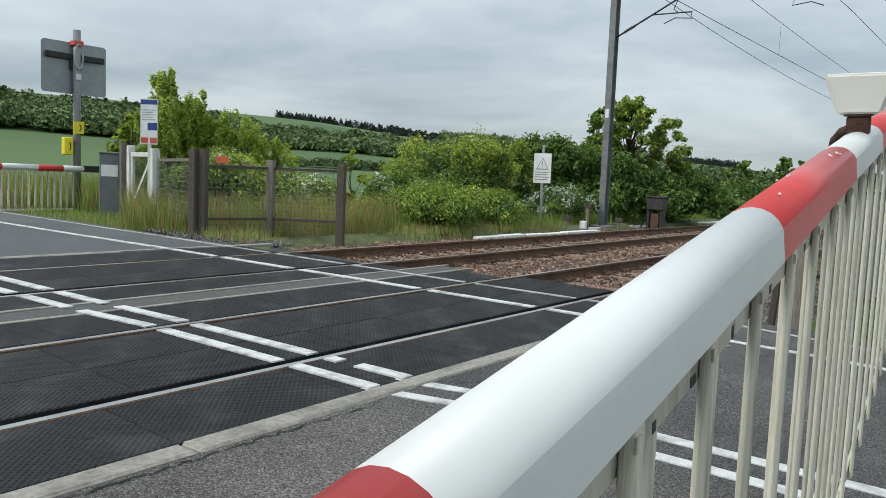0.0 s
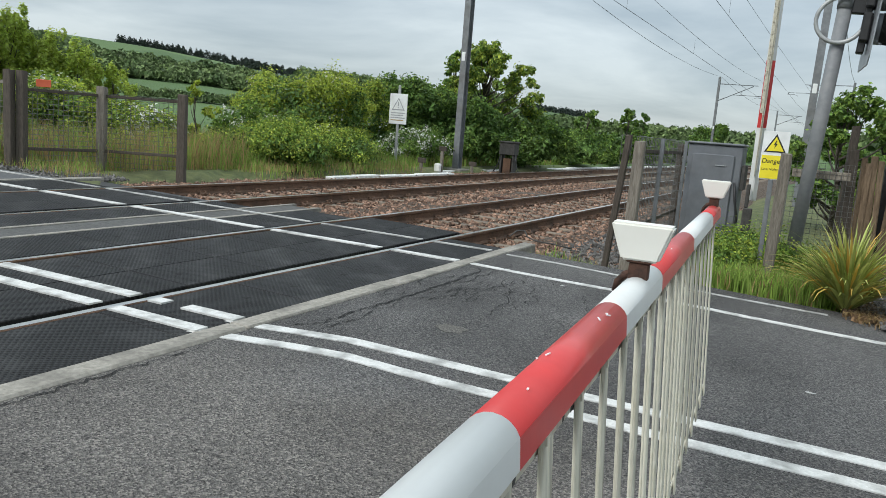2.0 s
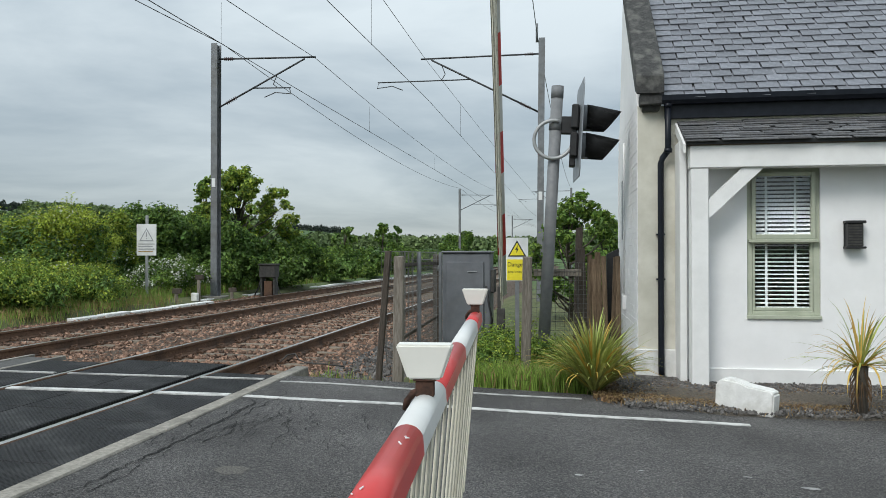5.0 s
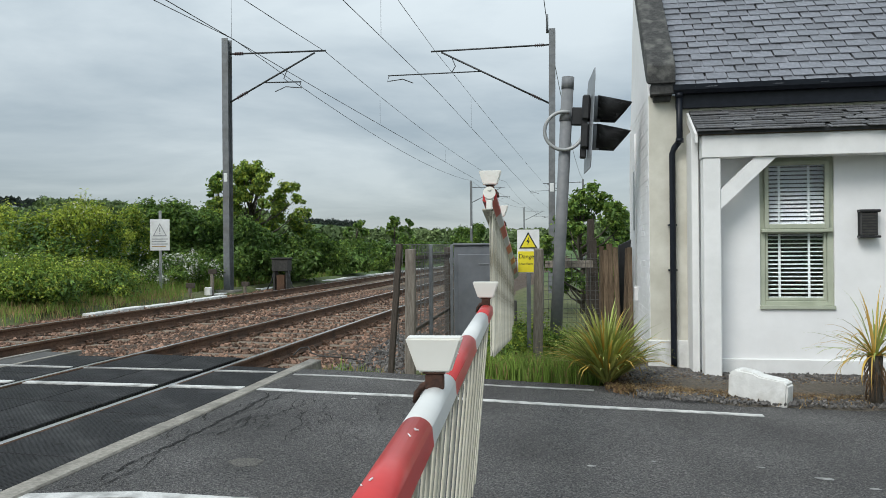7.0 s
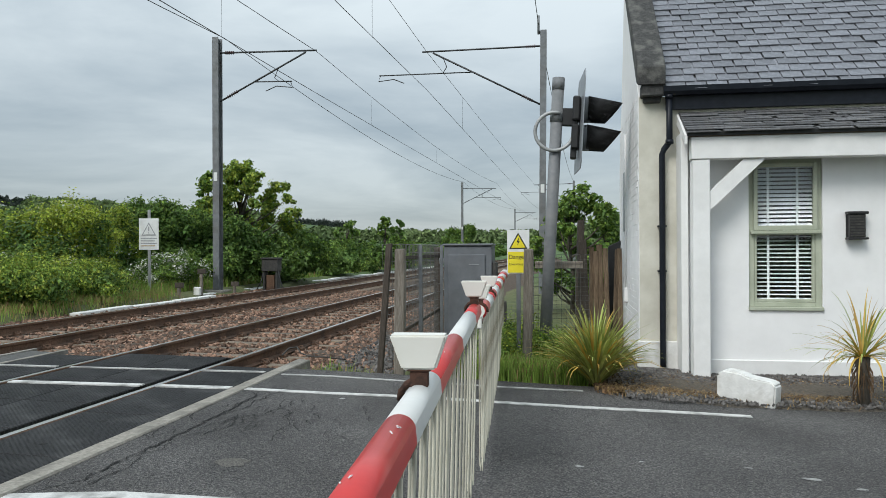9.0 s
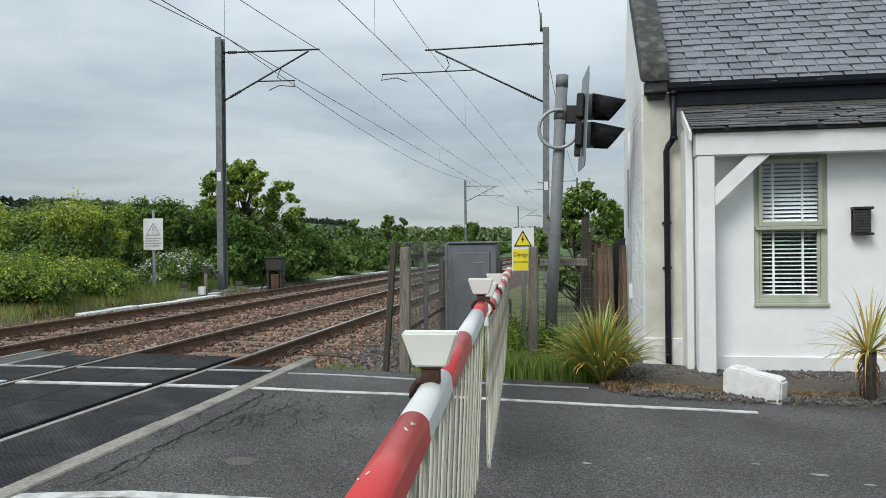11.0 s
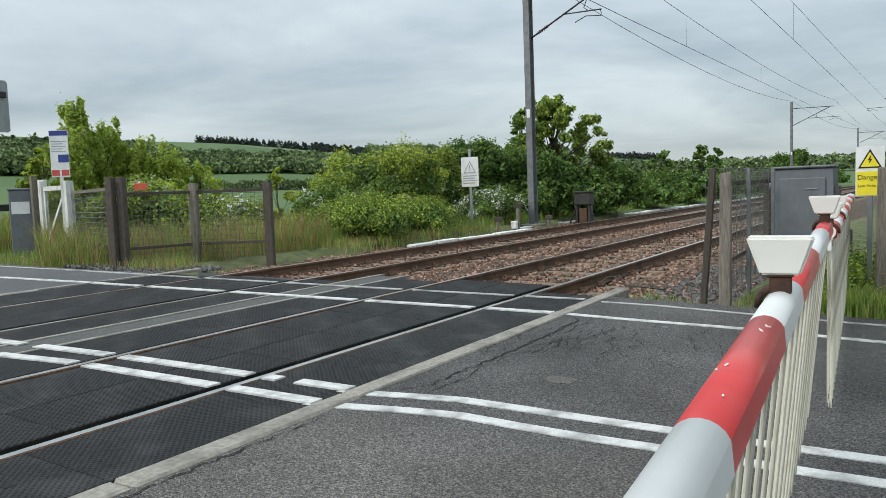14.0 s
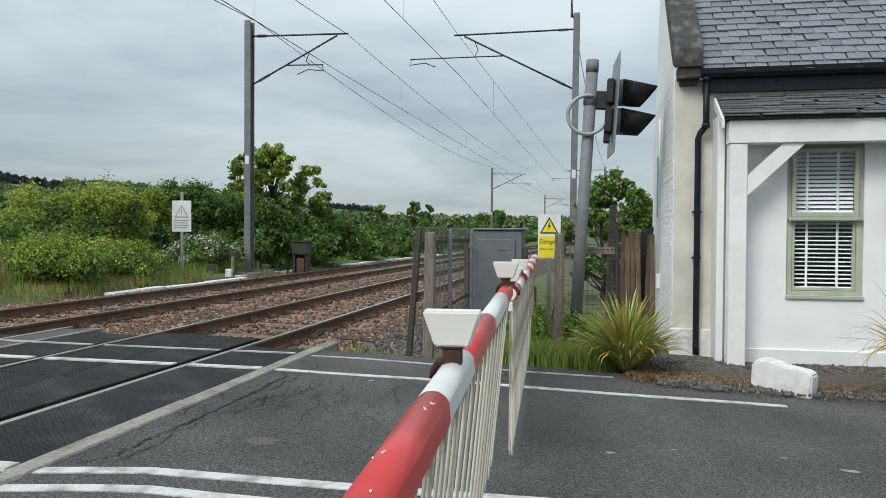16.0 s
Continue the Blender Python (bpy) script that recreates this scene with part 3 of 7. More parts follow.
stripe("road_line", [(0.76, 3.19), (0.93, 3.21), (1.74, 3.25), (2.3, 3.29), (3.2, 3.34), (4.33, 3.37), (5.53, 3.46)], 0.085, "line", "worn white edge line", (), 0.02)
stripe("road_line", [(-8.5, 3.36), (-5.6, 3.57), (-1.5, 3.88), (0.73, 4.1)], 0.055, "line_worn", "thin worn white footway line over the deck", GAPS, DECK_DZ)
stripe("road_line", [(-14, 2.95), (-8.5, 3.36)], 0.06, "line_worn", "thin worn white footway line")
stripe("road_line", [(0.95, 4.02), (1.5, 4.07), (2.4, 4.04), (3.2, 4.07), (4.08, 4.14)], 0.05, "line_worn", "thin worn white footway line", (), 0.014)
stripe("road_line", [(-4.9, -0.36), (-2.88, -0.2), (-1.6, -0.07), (0.75, 0.08)], 0.105, "line", "white double centre line over the deck", GAPS + ((-2.62, -2.42), (0.17, 0.33)), DECK_DZ)
stripe("road_line", [(-4.9, -0.7), (-2.33, -0.48), (-1.65, -0.37), (0.75, -0.24)], 0.105, "line", "white double centre line over the deck", GAPS + ((-2.62, -2.42),), DECK_DZ)
stripe("road_line", [(0.7, 0.05), (0.92, 0.08), (1.13, 0.15), (1.47, 0.25), (1.84, 0.28), (2.17, 0.31), (2.66, 0.36), (3.41, 0.44), (4.6, 0.56), (7, 0.8), (20, 1.8)], 0.10, "line", "wavy white double centre line", (), 0.022, 0.15)
stripe("road_line", [(0.7, -0.26), (0.9, -0.22), (1.29, -0.09), (1.62, -0.01), (1.97, 0.0), (2.29, 0.02), (2.69, 0.07), (3.39, 0.13), (4.6, 0.25), (7, 0.47), (20, 1.45)], 0.10, "line", "wavy white double centre line", (), 0.022, 0.15)
stripe("road_line", [(-30, -2.9), (-8, -0.75), (-5.95, -0.5)], 0.10, "line", "white centre line")
stripe("road_line", [(-30, -3.25), (-8, -1.1), (-5.95, -0.86)], 0.10, "line", "white centre line")


# ---- cracks and worn patches in the asphalt ----
def crack(pts, width, name="crack"):
    bm = bmesh.new()
    prev = None
    rnd = random.Random(len(pts) * 7 + int(pts[0][0] * 100))
    dense = []
    for (xa, ya), (xb, yb) in zip(pts, pts[1:]):
        n = max(2, int(math.hypot(xb - xa, yb - ya) / 0.05))
        for i in range(n):
            dense.append((xa + (xb - xa) * i / n + rnd.uniform(-0.018, 0.018), ya + (yb - ya) * i / n + rnd.uniform(-0.012, 0.012)))
    for i, (x, y) in enumerate(dense):
        w = width * rnd.uniform(0.3, 1.3) * (0.3 if i in (0, len(dense) - 1) else 1)
        z = road_z(x) + 0.012 * noise.noise(Vector((x * 0.6, y * 0.6, 7.0))) + 0.006
        cur = (bm.verts.new((x - w, y, z)), bm.verts.new((x + w, y, z)))
        if prev:
            bm.faces.new((prev[0], prev[1], cur[1], cur[0]))
        prev = cur
    bmesh.ops.recalc_face_normals(bm, faces=bm.faces[:])
    return tagged(new(name, mesh_of(name, bm, "crack")), "dark irregular crack in the asphalt", "", kind="structure")


crack([(1.0, 0.2), (1.06, 0.3), (1.13, 0.45), (1.13, 0.91), (1.15, 1.51), (1.13, 2.39), (1.12, 2.88), (1.06, 3.1)], 0.009)
crack([(1.2, 0.35), (1.24, 0.7), (1.2, 1.0)], 0.005)
crack([(1.35, 2.0), (1.3, 2.3), (1.36, 2.6)], 0.004)
crack([(1.6, 2.3), (1.8, 2.45), (1.75, 2.7)], 0.004)
crack([(1.55, 1.75), (1.46, 2.1), (1.5, 2.5), (1.4, 2.95)], 0.004)
crack([(1.15, 1.5), (1.35, 1.66), (1.55, 1.75)], 0.006)
crack([(1.14, 2.2), (1.24, 2.45), (1.2, 2.75), (1.27, 3.0)], 0.006)
crack([(1.13, 0.9), (1.22, 1.15), (1.2, 1.4)], 0.005)
crack([(0.97, -0.4), (0.96, -1.4), (0.97, -2.6)], 0.006)


def crazing(count, x0, x1, y0, y1, width, seed):
    """Short wandering cracks that run mostly along the track, with side branches."""
    rnd = random.Random(seed)
    for i in range(count):
        x, y = x0 + (x1 - x0) * rnd.random() ** 1.6, rnd.uniform(y0, y1)
        pts = [(x, y)]
        for k in range(rnd.randint(3, 6)):
            x, y = x + rnd.uniform(-0.09, 0.09), y + rnd.uniform(0.06, 0.17)
            pts.append((x, y))
        crack(pts, width * rnd.uniform(0.5, 1.2))
        bx, by = pts[1]
        side = rnd.choice((-1, 1))
        crack([(bx, by), (bx + side * 0.09, by + 0.05), (bx + side * 0.2, by + 0.03)], width * 0.6)


crazing(24, 1.0, 2.0, 1.3, 2.75, 0.0055, 5)
crazing(7, 2.2, 3.3, 1.4, 2.8, 0.004, 7)


def blotch(x, y, rx, ry, material, label, dz=0.008):
    bm = bmesh.new()
    rnd = random.Random(int(x * 31 + y * 17))
    c = bm.verts.new((x, y, road_z(x) + 0.012 * noise.noise(Vector((x * 0.6, y * 0.6, 7.0))) + dz))
    ring = []
    for k in range(18):
        a = 2 * math.pi * k / 18
        q = rnd.uniform(0.7, 1.15)
        px_, py_ = x + rx * q * math.cos(a), y + ry * q * math.sin(a)
        ring.append(bm.verts.new((px_, py_, road_z(px_) + 0.012 * noise.noise(Vector((px_ * 0.6, py_ * 0.6, 7.0))) + dz * 0.6)))
    for k in range(18):
        bm.faces.new((c, ring[k], ring[(k + 1) % 18]))
    return tagged(new("road_patch", mesh_of("road_patch", bm, material)), label, "", kind="structure")


blotch(1.8, 0.97, 0.11, 0.1, "patch", "worn brownish patch in the asphalt", 0.004)
for bx, by, s in ((3.98, 1.48, 0.035), (1.9, 3.04, 0.03), (4.4, 1.7, 0.02), (2.9, 1.3, 0.015), (5.45, 1.6, 0.06), (5.7, 1.45, 0.04), (5.1, 1.75, 0.03)):
    blotch(bx, by, s, s * 0.5, "line_worn", "small fleck of old white paint")


# ---- the rubber crossing deck ----
deck = thing("crossing_deck", pose(0, 0, 0), "black studded rubber level crossing deck over two tracks", "crossing deck")
DECK_Y0 = -6.3


def panel_mesh(x0, x1, length, taper=0.0):
    bm = bmesh.new()
    pts = [(x0, -0.1), (x1, -0.1), (x1, 0.0), (x0, 0.0)]
    prism(bm, pts, 0.004, length - 0.004)
    if taper:
        for v in bm.verts:
            if v.co.y > length / 2 and v.co.z > -0.05:
                v.co.z -= taper
    bmesh.ops.bevel(bm, geom=[e for e in bm.edges if e.calc_length() > 0.09], offset=0.006, segments=1, affect="EDGES")
    for f in bm.faces:
        f.material_index = 0
    if not taper:
        for u in (0.22, 0.78):
            box(bm, (x0 + x1) / 2 - 0.022, (x0 + x1) / 2 + 0.022, length * u - 0.022, length * u + 0.022, -0.02, 0.0015, mat=1)
    return mesh_of("rubber_panel", bm, ["rubber", "crack"])


# strips of panels between, beside and outside the rails: edges in x, panel length, far end
STRIPS = (
    (0.055, 0.745, 1.2, 4.9), (-0.72, -0.115, 0.9, 5.5), (-1.40, -0.726, 0.9, 5.5), (-2.28, -1.56, 1.2, 5.2),
    (-3.38, -2.74, 1.2, 4.7), (-4.16, -3.545, 0.9, 4.5), (-4.835, -4.166, 0.9, 4.5), (-5.9, -4.993, 1.2, 4.3))
for x0, x1, length, far_end in STRIPS:
    tilt = math.degrees(math.atan(CANT))
    base = panel_mesh(0.0, x1 - x0, length)
    end = panel_mesh(0.0, x1 - x0, 0.5, 0.13)
    y = far_end - 0.5
    part("rubber_panel", end, None, deck).matrix_basis = pose(x0, y, road_z(x0), 0, tilt, 0)
    while y > DECK_Y0:
        y -= length
        p = part("rubber_panel", base, None, deck)
        p.matrix_basis = pose(x0, y, road_z(x0) + 0.002 * noise.noise(Vector((x0, y, 0))), 0, tilt, 0)

# dark bed under the deck, the grey strip between the tracks and the concrete edge beams
bm = bmesh.new()
prism(bm, [(-6.02, road_z(-6.02) - 0.12), (0.76, road_z(0.76) - 0.12), (0.76, road_z(0.76) - 0.05), (-6.02, road_z(-6.02) - 0.05)], DECK_Y0, 4.4)
tagged(new("deck_bed", mesh_of("deck_bed", bm, "black_plastic")), "dark bed under the rubber deck", "", kind="structure")
strip = sheet("asphalt_strip", [-2.74, -2.6, -2.45, -2.28], DECK_Y0, lambda x: 4.9, -0.004, "strip", "dusty grey strip between the two tracks", 10)
bm = bmesh.new()
for k in range(8):
    box(bm, -2.33, -2.27, DECK_Y0 + k * 1.42, DECK_Y0 + (k + 1) * 1.42 - 0.01, 0.0, road_z(-2.3) + 0.008, 0.004)
    box(bm, -2.76, -2.70, DECK_Y0 + k * 1.42, DECK_Y0 + (k + 1) * 1.42 - 0.01, 0.0, road_z(-2.7) + 0.008, 0.004)
tagged(new("trim", mesh_of("trim", bm, "concrete")), "narrow pale concrete edging", "", kind="structure")


def kerb_beam(y0, y1, x0, x1, seed, parent):
    bm = bmesh.new()
    box(bm, x0, x1, y0 + 0.006, y1 - 0.006, road_z(x0) - 0.2, road_z(x0) + 0.008, 0.012)
    rnd = random.Random(seed)
    for v in bm.verts:
        v.co += Vector((rnd.uniform(-0.006, 0.006), 0, rnd.uniform(-0.003, 0.003)))
    return part("kerb_stone", bm, "concrete", parent)


kerb = thing("kerb", pose(0, 0, 0), "pale worn concrete edge beam between rubber deck and asphalt", "kerb", kind="structure")
cuts = (-6.3, -3.35, -1.6, -0.02, 1.78, 3.45, 5.05)
for i, (a, b) in enumerate(zip(cuts, cuts[1:])):
    kerb_beam(a, b, 0.752, 0.912, i, kerb)
kerb_far = thing("kerb", pose(0, 0, 0), "concrete edge beam on the far side of the deck", "kerb", kind="structure")
for i, (a, b) in enumerate(zip(cuts, cuts[1:])):
    kerb_beam(a, b - 0.6 * (b > 5), -6.05, -5.905, i + 20, kerb_far)


# ---- railway lines ----
RAIL_PROFILE = ((-0.07, -0.159), (0.07, -0.159), (0.07, -0.149), (0.014, -0.128), (0.01, -0.045), (0.035, -0.034),
                (0.036, -0.008), (0.028, -0.001), (-0.028, -0.001), (-0.036, -0.008), (-0.035, -0.034), (-0.01, -0.045), (-0.014, -0.128), (-0.07, -0.149))


def rail_mesh(x0):
    verts, faces, idx = [], [], []
    ys = span(-14, 30, 2) + span(33, 220, 5.5)
    n = len(RAIL_PROFILE)
    for y in ys:
        for a, b in RAIL_PROFILE:
            verts.append((x0 + a + curve_x(y), y, road_z(x0) + b + 0.001))
    for i in range(len(ys) - 1):
        for k in range(n):
            j = (k + 1) % n
            faces.append((i * n + k, i * n + j, (i + 1) * n + j, (i + 1) * n + k))
            idx.append(0 if k == 7 else 1)
    faces.append(tuple(range(n))[::-1])
    idx.append(1)
    faces.append(tuple(range((len(ys) - 1) * n, len(ys) * n)))
    idx.append(1)
    return raw_mesh("rail", verts, faces, ["rail_head", "rail_web"], idx)


def clip_mesh():
    """A bent spring clip with its shoulder on the rail foot."""
    bm = bmesh.new()
    box(bm, 0.05, 0.15, -0.05, 0.05, -0.17, -0.135, 0.008)
    tube(bm, [(0.13, -0.05, -0.14), (0.1, -0.06, -0.105), (0.055, -0.03, -0.115), (0.06, 0.03, -0.112), (0.12, 0.05, -0.10), (0.15, 0.0, -0.135)], 0.011, 5)
    return mesh_of("rail_clip", bm, "rail_web")


def sleeper_mesh():
    bm = bmesh.new()
    box(bm, -1.25, 1.25, -0.13, 0.13, -0.34, -0.165, 0.02)
    for v in bm.verts:
        if abs(v.co.x) < 1.3 and v.co.z > -0.2:
            v.co.y *= 0.85
    return mesh_of("sleeper", bm, "sleeper")


CLIP, SLEEPER = clip_mesh(), sleeper_mesh()
for name, ra, rb, first in (("near", 0.0, -1.505, 5.6), ("far", -3.433, -4.938, 4.75)):
    track = thing("railway_track", pose(0, 0, 0), "rusty-sided steel rails on concrete sleepers in ballast", "railway track", "tracks")
    for r in (ra, rb):
        part("rail", rail_mesh(r), None, track, "steel rail with a bright worn head")
    mid = (ra + rb) / 2
    y = first
    count = 0
    while y < 120:
        s = part("sleeper", SLEEPER, None, track)
        s.matrix_basis = pose(mid + curve_x(y), y, road_z(mid), 0, math.degrees(math.atan(CANT)), -math.degrees(y / 2000))
        if count < 34:
            for r in (ra, rb):
                for side in (0, 180):
                    c = part("rail_clip", CLIP, None, track)
                    c.matrix_basis = pose(r + curve_x(y), y, road_z(r), 0, 0, side)
        y += 0.65
        count += 1


# ---- ballast ----
def ballast_profile(x):
    """Level of the stone bed across the two tracks."""
    z = road_z(x) - 0.185
    if x > 0.95:
        z -= 0.10 * smooth(1.0, 2.0, x)
    if x < -5.9:
        z -= 0.03 * smooth(-5.9, -6.6, x)
    return z


def ballast_bed():
    xs = span(-6.9, 2.3, 0.23)
    ys = span(4.2, 16, 0.4) + span(17, 60, 1.5) + span(65, 220, 8)
    verts, faces = [], []
    for y in ys:
        for x in xs:
            lift = 0.035 * noise.noise(Vector((x * 3, y * 3, 0))) * (1 if y < 16 else 0.6)
            on_sleeper = min(abs(x + 0.75), abs(x + 4.19)) < 1.2
            verts.append((x + curve_x(y), y, ballast_profile(x) + (min(lift, -0.005) if on_sleeper else lift + 0.02)))
    w = len(xs)
    for i in range(len(ys) - 1):
        for k in range(w - 1):
            a = i * w + k
            faces.append((a, a + 1, a + w + 1, a + w))
    return raw_mesh("ballast", verts, faces, "ballast", smooth=True)


tagged(new("ballast_bed", ballast_bed()), "bed of brown crushed stone under the tracks", "ballast", kind="structure")


def stone_field(name, count, area, size, material, zfun, seed, skip=None):
    """Many angular stones, joined into one mesh."""
    rnd = np.random.RandomState(seed)
    unit = np.array([(1, 0, 0), (-1, 0, 0), (0, 1, 0), (0, -1, 0), (0, 0, 1), (0, 0, -1)], float)
    tri = [(0, 2, 4), (2, 1, 4), (1, 3, 4), (3, 0, 4), (2, 0, 5), (1, 2, 5), (3, 1, 5), (0, 3, 5)]
    verts, faces = [], []
    while len(verts) < count * 6:
        x, y = area(rnd)
        if skip and skip(x, y):
            continue
        s = size * rnd.uniform(0.55, 1.35)
        v = unit * (s * rnd.uniform(0.6, 1.25, 3)) + rnd.uniform(-0.3, 0.3, (6, 3)) * s
        e = Euler(rnd.uniform(0, 6.28, 3)).to_matrix()
        v = v @ np.array(e)
        z = zfun(x, y) + s * rnd.uniform(0.0, 0.5)
        k = len(verts)
        verts += [(x + a, y + b, z + c) for a, b, c in v]
        faces += [(k + a, k + b, k + c) for a, b, c in tri]
    return raw_mesh(name, verts, faces, material)


def near_area(rnd):
    y = 4.4 + 17.0 * rnd.uniform() ** 1.5
    return rnd.uniform(-6.8, 1.9) + curve_x(y), y


def on_sleepers(x, y):
    for mid, first in ((-0.7525, 5.6), (-4.1855, 4.75)):
        if abs(x - mid) < 1.2 and y > first - 0.3 and abs((y - first + 0.325) % 0.65 - 0.325) < 0.11:
            return True
    return any(abs(x - r) < 0.08 for r in RAILS) or (y < 5.3 and -2.7 < x < 0.9 and y < 5.3) or (y < 4.6 and x < -2.6 and x > -5.95)


tagged(new("ballast_stones", stone_field("ballast_stones", 21000, near_area, 0.033, "stone", lambda x, y: ballast_profile(x) + 0.005, 3, on_sleepers)),
       "loose brown crushed stones between the sleepers", "ballast", kind="stuff")
tagged(new("grey_stones", stone_field("grey_stones", 2600, lambda r: (r.uniform(0.95, 2.1), 4.6 + 5 * r.uniform() ** 1.4), 0.032, "stone_grey", lambda x, y: ballast_profile(x) + 0.02, 4)),
       "dark grey crushed stones beside the track", "ballast", kind="stuff")
tagged(new("gravel_stones", stone_field("gravel_stones", 17000, lambda r: (4.5 + 4.2 * r.uniform() ** 1.2, 3.75 + 1.75 * r.uniform() ** 0.7), 0.016, "stone_grey", lambda x, y: road_z(x) + 0.03 + 0.03 * smooth(4.3, 5.1, y), 5)),
       "loose grey gravel by the house", "gravel", kind="stuff")
tagged(new("verge_stones", stone_field("verge_stones", 1500, lambda r: (r.uniform(-9.0, -5.9), 4.0 + r.uniform(-0.1, 1.0)), 0.03, "stone_grey", lambda x, y: road_z(x) - 0.05, 6)),
       "broken grey stones along the far verge", "gravel", kind="stuff")


# ---- the white house ----
HX, POST_Y, WALL_Y, MAIN_Y = 4.79, 5.09, 5.40, 5.65
house = thing("house", pose(0, 0, 0), "white-painted cottage with slate roof, porch beam and sage-green window", "house")
EAVE_Z = 3.2
bm = bmesh.new()
GABLE = [(MAIN_Y, -0.4), (8.6, -0.4), (8.56, 2.5), (8.1, 3.5), (7.62, 4.9), (7.5, 5.15), (7.3, 5.0), (MAIN_Y + 0.02, 3.12)]
prism(bm, GABLE, HX, HX + 0.28, "x")
part("gable_wall", bm, "white_render", house, "white-painted brick gable wall")
bm = boxes((HX + 0.005, 5.7, MAIN_Y, MAIN_Y + 0.3, -0.4, 3.1), (7.05, 14.0, MAIN_Y, MAIN_Y + 0.3, -0.4, 3.1), (5.7, 7.05, MAIN_Y, MAIN_Y + 0.3, 2.5, 3.1), (5.7, 7.05, MAIN_Y, MAIN_Y + 0.3, -0.4, 0.4))
part("front_wall", bm, "cream_render", house, "cream rendered front wall")
bm = boxes((HX - 0.03, 5.25, MAIN_Y - 0.04, MAIN_Y + 0.001, -0.4, 0.2), bevel=0.01)
part("plinth", bm, "white_stone", house, "white-painted plinth")
# courses of painted brick on the gable
bm = bmesh.new()
for row in range(46):
    z = -0.28 + row * 0.075
    off = 0.11 if row % 2 else 0.0
    y = MAIN_Y + 0.02 + off
    while y < 8.3:
        if z < 3.0 + (y - MAIN_Y) * 0.9 and z < 3.4:
            d = random.Random(row * 50 + int(y * 10)).uniform(0.002, 0.006)
            box(bm, HX - d, HX + 0.01, y, y + 0.208, z, z + 0.064)
        y += 0.22
part("brickwork", bm, "white_render", house, "white-painted bricks")["kind"] = "stuff"
part("wall_vent", boxes((HX - 0.05, HX + 0.02, 7.2, 7.32, 0.55, 0.75), bevel=0.01), "white_paint", house)
part("wall_cable", bar((HX - 0.02, 7.26, 0.6), (HX - 0.02, 7.26, 2.9), 0.012, 6), "white_paint", house)
part("gable_slit", boxes((HX - 0.012, HX + 0.01, 7.5, 7.75, 1.55, 2.4)), "sign_grey", house)

# porch front: wall with a window opening, posts, beam and brace
WX0, WX1, WZ0, WZ1 = 5.975, 6.76, 0.63, 2.30
bm = boxes((5.46, WX0, WALL_Y, WALL_Y + 0.22, -0.4, 2.6), (WX1, 14.0, WALL_Y, WALL_Y + 0.22, -0.4, 2.6),
           (WX0, WX1, WALL_Y, WALL_Y + 0.22, -0.4, WZ0), (WX0, WX1, WALL_Y, WALL_Y + 0.22, WZ1, 2.6))
part("porch_wall", bm, "white_render", house, "smooth white rendered wall")
part("porch_side", boxes((5.22, 5.30, POST_Y + 0.2, MAIN_Y - 0.003, -0.35, 2.62), bevel=0.006), "white_paint", house, "white boarded porch side")
part("porch_return", boxes((5.30, 5.46, WALL_Y + 0.02, WALL_Y + 0.1, -0.35, 2.6)), "white_render", house)
part("skirting", boxes((5.50, 14.0, WALL_Y - 0.03, WALL_Y - 0.002, -0.35, 0.03), bevel=0.008), "white_paint", house, "white skirting band with a dark joint")
part("corner_post", boxes((5.315, 5.50, POST_Y, POST_Y + 0.19, -0.3, 2.28), bevel=0.008), "white_paint", house, "white square porch post")
part("porch_beam", boxes((5.30, 14.0, POST_Y - 0.012, POST_Y + 0.16, 2.283, 2.53), bevel=0.006), "white_paint", house, "white timber porch beam")
bm = bmesh.new()
prism(bm, [(5.503, 1.72), (5.503, 1.93), (5.86, 2.28), (6.09, 2.28)], POST_Y + 0.02, POST_Y + 0.12)
part("brace", bm, "white_paint", house, "white diagonal brace")
bm = bmesh.new()
prism(bm, [(MAIN_Y - 0.01, 2.88), (MAIN_Y - 0.01, 2.76), (POST_Y - 0.03, 2.45), (POST_Y - 0.03, 2.55)], 5.225, 5.255, "x")
part("barge_board", bm, "white_paint", house, "white barge board")

# lean-to roof: thin overlapping slates seen along their edge
bm = bmesh.new()
prism(bm, [(POST_Y - 0.05, 2.535), (MAIN_Y, 2.86), (MAIN_Y, 2.9), (POST_Y - 0.05, 2.575)], 5.25, 14.0, "x")
part("porch_roof", bm, "black_plastic", house, "shallow dark slate porch roof")
slate_me = [mesh_of("slate", boxes((0.0, w, 0.0, 0.15, -0.010, 0.004), bevel=0.003), "slate_old") for w in (0.29, 0.35, 0.42)]
pitch = math.degrees(math.atan2(0.325, 0.61))
for row in range(9):
    x, k = 5.25, 0
    rnd = random.Random(row * 97)
    while x < 9.6:
        i = rnd.randint(0, 2)
        s = part("slate", slate_me[i], None, house)
        s.matrix_basis = pose(x + (rnd.uniform(-0.05, 0.03) if k else 0.0), POST_Y - 0.1 + row * 0.069 + rnd.uniform(-0.012, 0.012), 2.57 + row * 0.0368 + rnd.uniform(0, 0.006), pitch - 11 + rnd.uniform(-2, 2), rnd.uniform(-0.5, 0.5), rnd.uniform(-1.2, 1.2))
        x += (0.29, 0.35, 0.42)[i] + 0.004
        k += 1
part("eave_batten", boxes((5.28, 14.0, POST_Y - 0.02, POST_Y + 0.05, 2.532, 2.556)), "fence_board", house, "brown timber batten under the slates")

